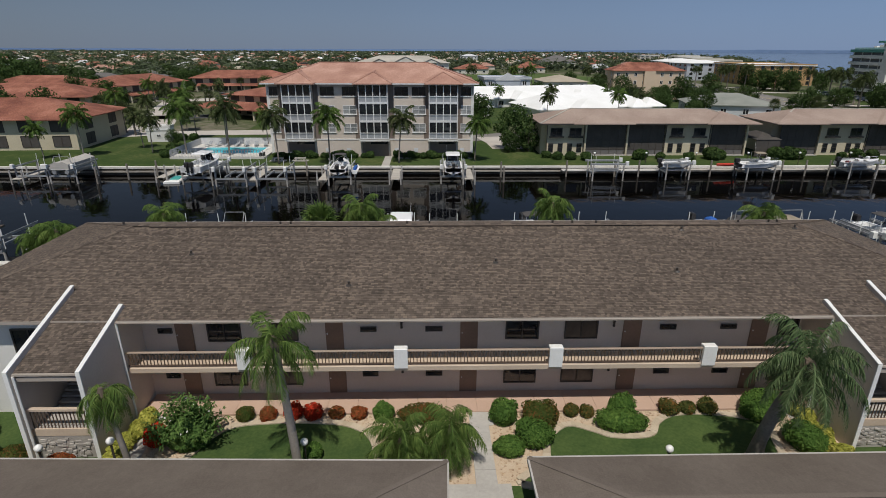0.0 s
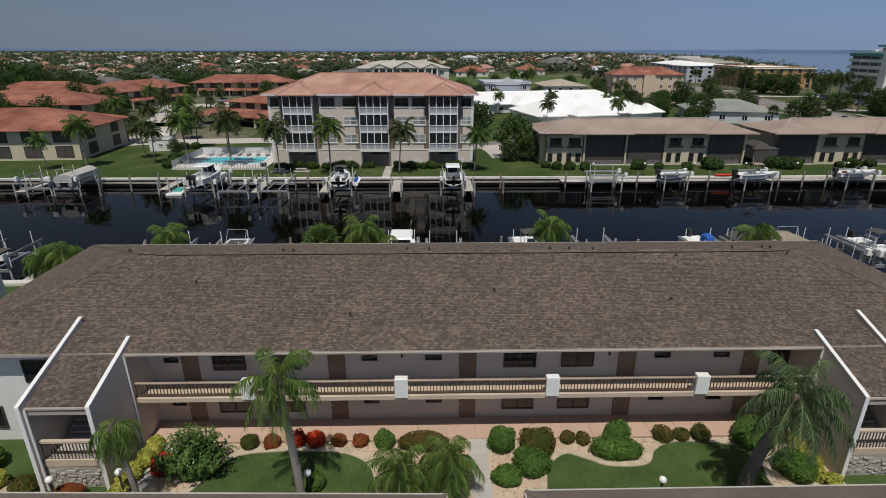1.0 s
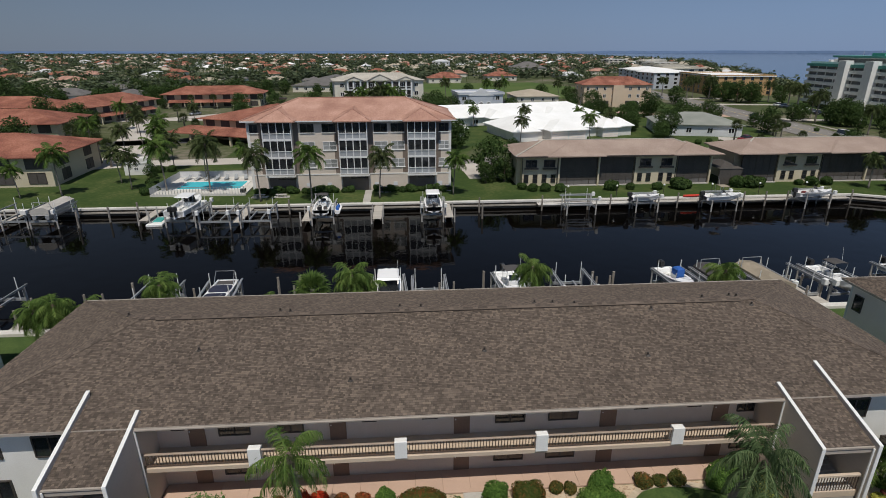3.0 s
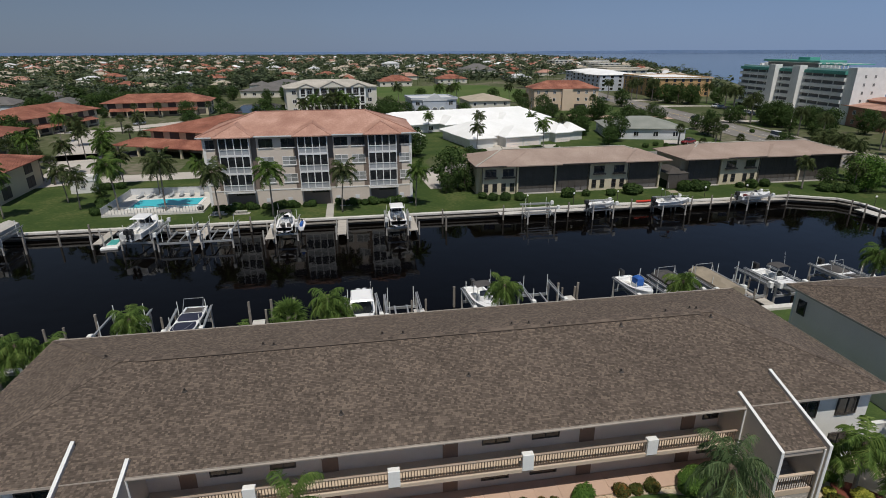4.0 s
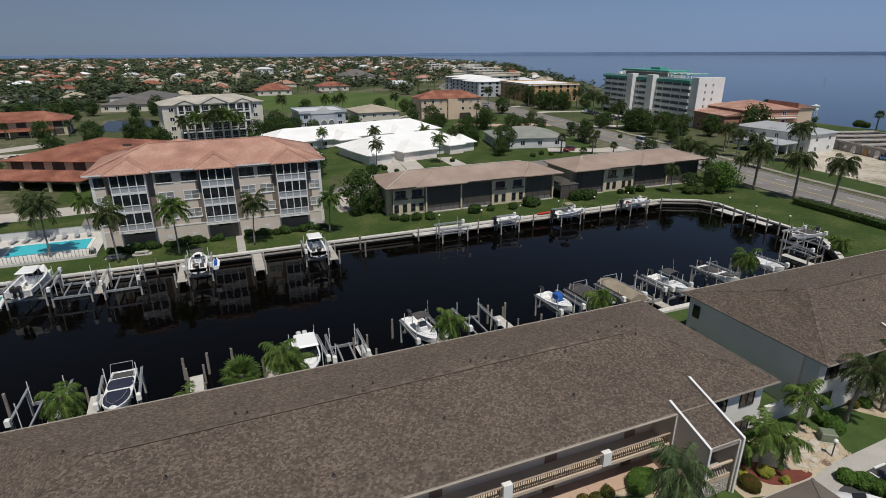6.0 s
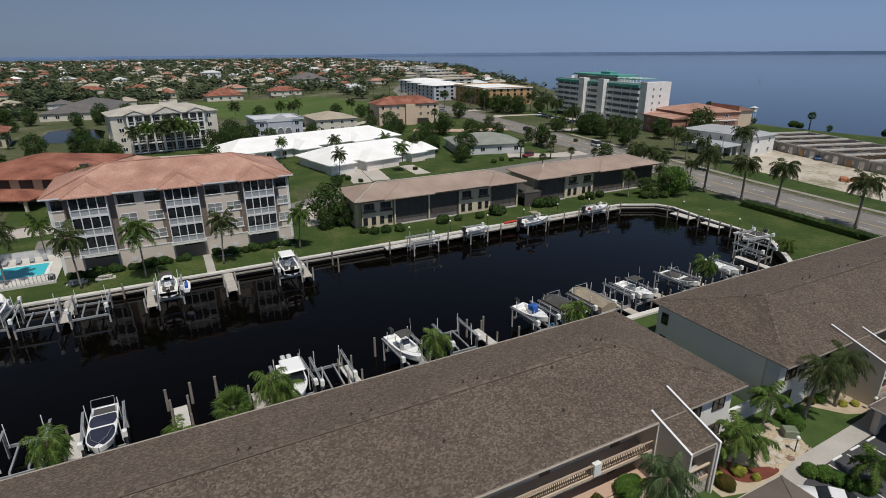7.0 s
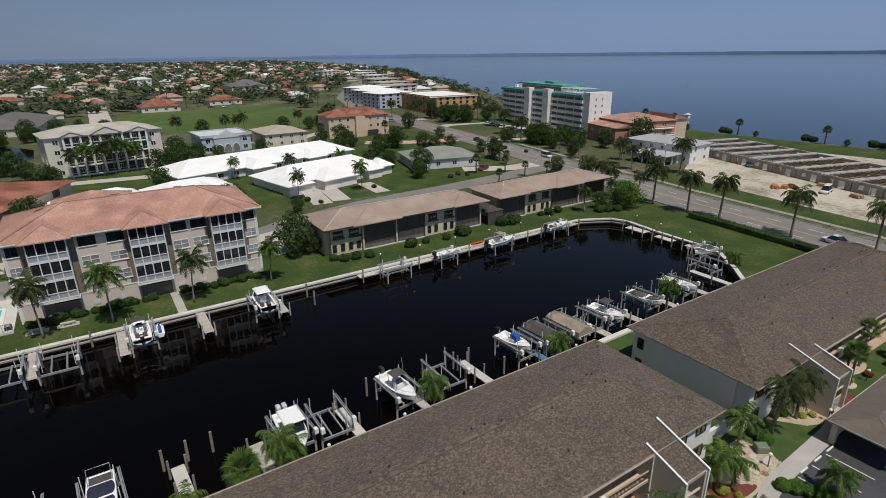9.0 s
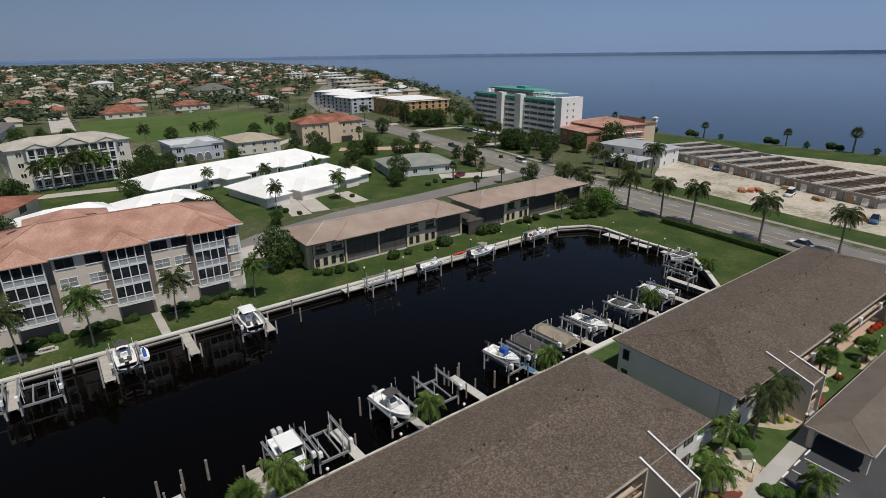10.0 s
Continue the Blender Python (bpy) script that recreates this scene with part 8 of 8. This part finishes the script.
for x, y, s in ((21, 86.2, 1.1), (23.2, 86.0, 1.2), (25.6, 85.4, 1.2), (19.5, 87.5, 1.0), (38.0, 86.2, 1.0), (34.5, 86.0, 1.5), (42.5, 85.6, 1.1), (46.5, 86.0, 1.8), (47.8, 86.3, 1.4), (57.2, 86.6, 1.7), (59.3, 86.2, 1.8), (61.0, 86.5, 1.5), (71, 86.6, 1.4), (74, 87, 1.3), (69, 87.2, 0.9), (82, 81.6, 1.4), (84, 80.8, 1.4), (86, 80, 1.4),
                (-42.5, 90, 1.2), (-43.5, 92, 1.3), (-44.4, 94, 1.3), (-43, 88.3, 1.2), (-24, 86.6, 1.0), (-22, 86.6, 0.9), (-50, 106, 1.2), (-48, 106, 1.2), (-46, 106.5, 1.1), (32, 126, 0.8), (30, 130, 1.0), (50, 133, 0.9), (74, 131, 1.0), (78, 133, 1.0), (80, 131, 0.9), (88, 135, 0.9), (118, 160, 1.2), (122, 172, 1.3), (120, 150, 1.0)):
    plant("b", x, y, s)
for x, y in ((220, 128), (224, 96), (227, 74), (218, 158), (226, 180), (231, 44)):
    plant("s", x, y, 1.2 + 0.4 * (x % 2))
    plant("b", x + 2, y + 5, 1.9)
    plant("b", x + 2.5, y + 8, 2.3)
    plant("t", x + 1, y - 7, 0.45)

hed = thing("hedge", "long clipped dark hedge beside the road", "hedge")
hg = G()
rng = random.Random(4)
pts = [Vector((95.3, 67.5)), Vector((94.6, 57.0)), Vector((93.6, 45.0)), Vector((92.2, 32))]
for a, c in zip(pts, pts[1:]):
    for i in range(26):
        p = a.lerp(c, i / 26)
        leaves(hg, rng, (p.x, p.y, 0.7), (1.35, 0.7, 0.85), 90, 0.13, 0.75, -0.7)
part("foliage", hg, TREE_LEAF, hed)
core = G()
for a, c in zip(pts, pts[1:]):
    core.bar((a.x, a.y, 0.55), (c.x, c.y, 0.55), 1.9, 1.1)
part("inner_foliage", core, TREE_LEAF, hed)

# swimming pool of the condominium
pd = thing("pool_deck", "white pool deck raised above the lawn", "pool deck")
part("slab", G().box(-41.8, 86.6, 0.0, -26.6, 99.5, 0.35), POOL_FLOOR, pd)
part("coping", G().box(-39.4, 89.6, 0.352, -28.0, 95.8, 0.42), WHITE, pd)
part("pool_water", G().box(-38.9, 90.1, 0.421, -28.5, 95.3, 0.43), POOL, pd, "turquoise pool water")
pf = thing("pool_fence", "pale metal fence round the pool", "fence")
for i in range(32):
    part("picket", G().box(-41.7 + i * 0.48, 86.62, 0.352, -41.64 + i * 0.48, 86.68, 1.5), ALU, pf)
for y in (86.61, 99.4):
    part("rail", G().box(-41.7, y, 1.45, -26.7, y + 0.06, 1.52), ALU, pf)
part("back_panel", G().box(-41.7, 99.41, 0.36, -26.7, 99.44, 1.44), LIGHT_GREY, pf)
part("side_panel", G().box(-41.75, 86.7, 0.36, -41.72, 99.4, 1.44), LIGHT_GREY, pf)
for i in range(7):
    lo = thing("sun_lounger", "grey-white sun lounger on the pool deck", "sun lounger", placed(-39.5 + i * 1.7, 97.3, 0.35, 4 * i - 10), "pool loungers")
    part("bed", G().chamfer(-0.32, -0.9, 0.3, 0.32, 0.5, 0.38, 0.03), SCREEN_PANEL, lo)
    part("backrest", G().bar((0, 0.5, 0.36), (0, 1.0, 0.75), 0.62, 0.06), SCREEN_PANEL, lo)
    for sx in (-0.28, 0.28):
        for sy in (-0.8, 0.4):
            part("leg", G().box(sx - 0.03, sy - 0.03, 0.002, sx + 0.03, sy + 0.03, 0.3), ALU, lo)
sh = block("gate_house", "small white slatted pool shed", -51.5, 105, 8, 4.2, 2.4, 2.2, WHITE_STUCCO, WHITE_TILE, 0.2, 1, 1, (0.8, 0.6), roof="flat", over=0.1, side_cols=0)
strip("pool_walk", [(-6.6, 80.2), (-6.6, 88.8)], 1.2, 0.05, CONCRETE, "concrete walk from dock to condominium", "path")
bn = [(-24.0, 85.2), (-20.5, 85.2)]
for x, y in bn:
    be = thing("bench", "pale stone bench on a concrete pad", "bench", placed(x, y))
    part("seat", G().chamfer(-0.9, -0.25, 0.4, 0.9, 0.25, 0.5, 0.02), CONCRETE, be)
    for sx in (-0.6, 0.6):
        part("leg", G().box(sx - 0.12, -0.2, 0.08, sx + 0.12, 0.2, 0.4), CONCRETE, be)
    part("pad", G().box(-1.3, -0.6, 0.02, 1.3, 0.6, 0.08), CONCRETE, be)


# ---- vehicles ----
def car(label, m, paint, L=4.6, h=1.5, kind="car"):
    b = thing(kind, label, kind, m)
    w = 0.9
    van = kind in ("van",)
    body = G()
    for f, k, z in ((-0.5, 0.62, 0.66), (-0.485, 0.8, 0.74), (-0.43, 0.95, 0.82), (-0.28, 1.0, 0.93), (0.3, 1.0, 0.97), (0.43, 0.96, 0.98), (0.485, 0.84, 0.93), (0.5, 0.72, 0.82)):
        body.v += [(L * f, w * k * c, q) for c, q in ((-0.9, 0.26), (-1, 0.5), (-0.98, z - 0.12), (-0.86, z), (0, z + 0.035), (0.86, z), (0.98, z - 0.12), (1, 0.5), (0.9, 0.26))]
    body.f += [(i * 9 + c, (i + 1) * 9 + c, (i + 1) * 9 + (c + 1) % 9, i * 9 + (c + 1) % 9) for i in range(7) for c in range(9)] + [tuple(range(9)), tuple(range(71, 62, -1))]
    part("body", body, paint, b, smooth=True)
    cab = G()
    x0, x1, x2, x3 = (-L * 0.36, -L * 0.24, L * 0.42, L * 0.45) if van else (-L * 0.22, -L * 0.05, L * 0.2 if kind != "truck" else L * 0.05, L * 0.42 if kind != "truck" else L * 0.12)
    cab.add([(x0, -w * 0.95, 0.96), (x3, -w * 0.95, 0.98), (x3, w * 0.95, 0.98), (x0, w * 0.95, 0.96), (x1, -w * 0.7, h), (x2, -w * 0.7, h), (x2, w * 0.7, h), (x1, w * 0.7, h)],
            [(0, 1, 5, 4), (1, 2, 6, 5), (2, 3, 7, 6), (3, 0, 4, 7)])
    part("glazing", cab, GLASS, b, "dark tinted glass")
    part("roof", G().chamfer(x1 - 0.02, -w * 0.71, h, x2 + 0.02, w * 0.71, h + 0.05, 0.045), paint, b)
    for x in (-L * 0.31, L * 0.3):
        for s in (-1, 1):
            wh = part("wheel", G().tube([(x, s * (w - 0.18), 0.33), (x, s * (w + 0.02), 0.33)], 0.33, 12), TYRE, b)
            part("rim", G().tube([(x, s * (w + 0.021), 0.33), (x, s * (w + 0.03), 0.33)], 0.2, 10), ALU, wh)
    for s in (-1, 1):
        part("headlight", G().chamfer(-L * 0.487, s * 0.6 - 0.16, 0.58, -L * 0.45, s * 0.6 + 0.16, 0.72, 0.02), GLOBE, b)
        part("tail_light", G().chamfer(L * 0.47, s * 0.6 - 0.14, 0.66, L * 0.498, s * 0.6 + 0.14, 0.82, 0.02), CAR_RED, b)
    return b


ROADZ = 0.062
car("white sport utility vehicle driving on the road", placed(101.3, 41.5, ROADZ, -102), CAR_WHITE, 4.7, 1.7)
car("white van on the road", placed(119.5, 139, ROADZ, 80), CAR_WHITE, 5.0, 1.9, "van")
car("dark car on the road", placed(121.5, 182, ROADZ, 80), CAR_DARK)
car("white van at the building site", placed(142.5, 60.5, 0.04, 10), CAR_WHITE, 5.2, 2.0, "van")
car("blue pickup truck at the building site", placed(160, 90, 0.04, 30), CAR_BLUE, 5.6, 1.8, "truck")
car("white box van at the building site", placed(164.5, 89, 0.04, 60), CAR_WHITE, 5.4, 2.2, "van")
car("dark blue pickup truck on sand", placed(132.0, 38.5, 0.04, 10), CAR_BLUE, 5.4, 1.8, "truck")
car("white sport utility vehicle behind the building shell", placed(184, 70, 0.04, 30), CAR_WHITE, 4.8, 1.7)
car("white car parked beside a hedge", placed(28.4, 13.2, 0.035, -49, 0.87), CAR_WHITE, 4.5, 1.42)
car("dark red car on a bungalow drive", placed(88.5, 134.5, 0.055, 20), CAR_RED)
for i in range(9):
    car("parked car before the hotel", placed(158 - i * 0.9, 222 - i * 5.2, 0.055, 170), (CAR_WHITE, CAR_SILVER, CAR_DARK, CAR_WHITE)[i % 4])
for i, (x, y) in enumerate(((-62, 182), (-76, 206), (-58, 206), (62, 408), (70, 407), (2, 398), (44, 240), (60, 200), (64, 203), (124, 262))):
    car("parked car on a pale drive", placed(x, y, 0.055, 60 * i), (CAR_WHITE, CAR_SILVER, CAR_DARK, CAR_RED)[i % 4])
for i, (x, y, lean) in enumerate(((124.5, 100, 0), (112, 96, 0), (136.5, 190, 0), (129, 152, 0))):
    sl_ = thing("street_lamp", "grey street lamp on a tall pole", "street lamp", placed(x + 6, y, 0, 100), "street lamps")
    part("pole", G().tube([(0, 0, 0), (0, 0, 8.2)], [0.12, 0.07], 7), ALU, sl_)
    part("arm", G().tube([(0, 0, 8.0), (0.8, 0, 8.5), (2.0, 0, 8.6)], 0.05, 6), ALU, sl_)
    part("lamp_head", G().chamfer(1.9, -0.15, 8.52, 2.6, 0.15, 8.68, 0.04), ALU, sl_)
mk = thing("channel_marker", "dark channel marker standing in the bay", "channel marker", placed(560, 380, -1))
part("piling", G().tube([(0, 0, -1), (0, 0, 3)], [0.16, 0.14], 8), BARK, mk)
part("board", G().box(-0.4, -0.1, 2.4, 0.4, 0.1, 3.4), BRONZE, mk)
wt = thing("beach_tower", "white lookout tower by the shore", "tower", placed(220.5, 153, 0, 0, 0.75))
for sx in (-1, 1):
    for sy in (-1, 1):
        part("leg", G().bar((sx, sy, 0), (sx * 0.8, sy * 0.8, 6.5), 0.25, 0.25), WHITE, wt)
part("cabin", G().chamfer(-1.2, -1.2, 6.5, 1.2, 1.2, 8.6, 0.1), WHITE, wt)
part("roof", G().hip(-1.6, -1.6, 1.6, 1.6, 8.75, 1.0), LIGHT_GREY, wt)

# ---- the town beyond ----
def coast_x(y):
    pts = sorted([(b, a) for a, b in COAST if b >= 0 and a > 0])
    ys, xs = [p[0] for p in pts], [p[1] for p in pts]
    return float(np.interp(y, ys, xs))


def blocked(x, y):
    if y < 262 and x > -135 - (y - 90) * 0.25:
        return True
    if -14 < x < 112 and 250 < y < 418:
        return True
    if x > 132 and y < 440:
        return True
    if -70 < x < -15 and y < 392 or -56 < x < 0 and y < 300:
        return True
    rx = np.interp(y, [p[1] for p in ROAD], [p[0] for p in ROAD])
    return abs(x - rx) < 16 and y < 640


rng = random.Random(31)
ROOFS = [(RED_TILE, "red tile"), (WHITE_TILE, "white tile"), (LIGHT_GREY, "pale grey"), (TAN_ROOF, "tan shingle"), (SLATE_ROOF, "dark shingle"), (PINK_TILE, "faded pink tile"), (CREAM_TILE, "cream tile")]
bases = []
for i, (rm, word) in enumerate(ROOFS):
    w, d = 15 + 2.2 * (i % 3), 11 + 1.4 * (i % 2)
    hb = block("house", f"low stucco suburban house with {word} roof", 0, -400 - 30 * i, 0, w, d, 2.9, CREAM if i % 2 else WHITE_STUCCO, rm, 2.4 + 0.3 * (i % 2), 1, 2, (2.2, 1.3), side_cols=0, panes=1)
    part("garage_wing", G().box(w / 2 - 6, -d / 2 - 4, 0, w / 2 - 0.5, -d / 2 - 0.003, 2.7), CREAM if i % 2 else WHITE_STUCCO, hb)
    part("wing_roof", G().hip(w / 2 - 6.6, -d / 2 - 4.6, w / 2 + 0.1, 0.5, 2.85, 1.7), rm, hb)
    part("garage_door", G().box(w / 2 - 5.6, -d / 2 - 4.06, 0.05, w / 2 - 0.9, -d / 2 - 4.004, 2.2), LIGHT_GREY, hb)
    hb["group"] = "suburban houses"
    bases.append(hb)
used = [False] * len(bases)
spots, y = [], 150.0
while y < 2620:
    row = 38 + 0.016 * y
    x = -0.86 * y - 120
    lim = coast_x(y) - 18
    while x < lim:
        px, py = x + rng.uniform(-4, 4), y + rng.uniform(-5, 5)
        if not blocked(px, py) and rng.random() < 0.55:
            spots.append((px, py))
        x += rng.uniform(24, 34) * (1 + max(0, y - 900) / 1800)
    y += row
near_spots = [p for p in spots if p[1] < 420 and p[0] > -0.8 * p[1] - 30]
for px, py in near_spots:
    i = rng.choices(range(7), (4, 0.7, 1.6, 5, 4, 4, 2))[0]
    m = placed(px, py, 0, rng.choice((0, 180, 90, -90)) + rng.uniform(-12, 12), rng.uniform(0.85, 1.15))
    if not used[i]:
        bases[i].matrix_basis, used[i] = m, True
    else:
        copy_thing(bases[i], m @ Matrix.Diagonal((1 / bases[i].scale[0], 1 / bases[i].scale[1], 1 / bases[i].scale[2], 1)))
far_groups = [(RED_TILE, G()), (PINK_TILE, G()), (WHITE_TILE, G()), (TAN_ROOF, G()), (LIGHT_GREY, G())]
walls = G()
for px, py in spots:
    if (px, py) in near_spots:
        continue
    w, d = rng.uniform(7, 11), rng.uniform(6, 8)
    k = 0.9
    walls.box(px - w * k, py - d * k, 0, px + w * k, py + d * k, 3)
    rng.choices(far_groups, (3.5, 3.5, 0.7, 5, 2.2))[0][1].hip(px - (w + 0.7) * k, py - (d + 0.7) * k, px + (w + 0.7) * k, py + (d + 0.7) * k, 3.15, 3.0 * k)
single("distant_house_walls", walls, CREAM, "pale walls of distant houses", "houses", kind="stuff")
for (rm, g), word in zip(far_groups, ("red", "faded pink", "white", "tan", "grey")):
    single("distant_roofs", g, rm, f"distant house roofs, {word}", "houses", kind="stuff")

# gardens and street trees of the town
def lumps(g, rng, x, y, r, h, quads, flake=1.0):
    for _ in range(quads):
        v = Vector((rng.gauss(0, 1), rng.gauss(0, 1), rng.gauss(0, 0.8))).normalized() * rng.uniform(0.5, 1.0)
        c = Vector((x + v.x * r, y + v.y * r, max(0.3, h * 0.55 + v.z * h * 0.48)))
        s = r * rng.uniform(0.22, 0.42) * flake
        a = Vector((rng.uniform(-1, 1), rng.uniform(-1, 1), rng.uniform(-0.3, 0.3))).normalized() * s
        b = Vector((rng.uniform(-0.6, 0.6), rng.uniform(-0.6, 0.6), 1)).cross(a).normalized() * s * 0.9 + Vector((0, 0, rng.uniform(-0.3, 0.5) * s))
        i = len(g.v)
        g.v += [tuple(c - a), tuple(c - b), tuple(c + a), tuple(c + b)]
        g.f.append((i, i + 1, i + 2, i + 3))


def far_palm(g, rng, x, y, h):
    g.add([(x - 0.15, y, 0), (x + 0.15, y, 0), (x + 0.12, y, h), (x - 0.12, y, h)], [(0, 1, 2, 3)])
    for k in range(9):
        a = k * 0.7 + rng.random()
        d = Vector((math.cos(a), math.sin(a), 0))
        s = Vector((-d.y, d.x, 0)) * 0.35
        t = Vector((x, y, h))
        m_, e = t + d * 1.4 + Vector((0, 0, 0.6 - 0.1 * k)), t + d * 2.4 + Vector((0, 0, -0.5 - 0.1 * k))
        g.add([t, m_ + s, e, m_ - s], [(0, 1, 2, 3)])


tg, pg2 = G(), G()
rng = random.Random(57)
n = 0
while n < 8200:
    y = 130 + 2450 * rng.random() ** 1.75
    x = rng.uniform(-0.88 * y - 130, coast_x(y) - 6)
    if blocked(x, y) or (y < 540 and any(abs(x - a) < 8 and abs(y - b) < 6.5 for a, b in near_spots)):
        n += 0.2
        continue
    k = 1 + max(0, y - 700) / 1400
    if rng.random() < 0.38 and y < 900:
        far_palm(pg2, rng, x, y, rng.uniform(5, 9))
    else:
        lumps(tg, rng, x, y, rng.uniform(2.6, 5.8) * k, rng.uniform(4.0, 8.0) * min(k, 1.2), 110 if y < 450 else 30 if y < 1100 else 13, 0.62 if y < 450 else 1.0)
    n += 1
for (x, y), _d in along([(40, 600), (250, 700), (420, 800)], 14):
    lumps(tg, rng, x + rng.uniform(-6, 6), y, 5, 8, 26)
for i in range(150):
    y = rng.uniform(250, 900)
    lumps(tg, rng, coast_x(y) - rng.uniform(3, 40), y, rng.uniform(2, 4.5), rng.uniform(3, 7), 30) if not (140 < coast_x(y) and y < 260) else None
# the haze over the town trees sits in their leaf colour
single("town_trees", tg, HAZED_LEAF, "dense green trees between the houses, haze in their colour", "trees", kind="stuff")
single("town_palms", pg2, DARK_PALM, "scattered far palms between houses", "palms", kind="stuff")
for px, py, s in ((-150, 400, 60), (60, 520, 40), (-260, 640, 80)):
    patch("inlet", [(px - s, py - 5), (px + s * 0.3, py - 8), (px + s, py - 3), (px + s * 0.9, py + 7), (px - s, py + 8)], 0.06, CANAL, "narrow town canal between houses", "water")
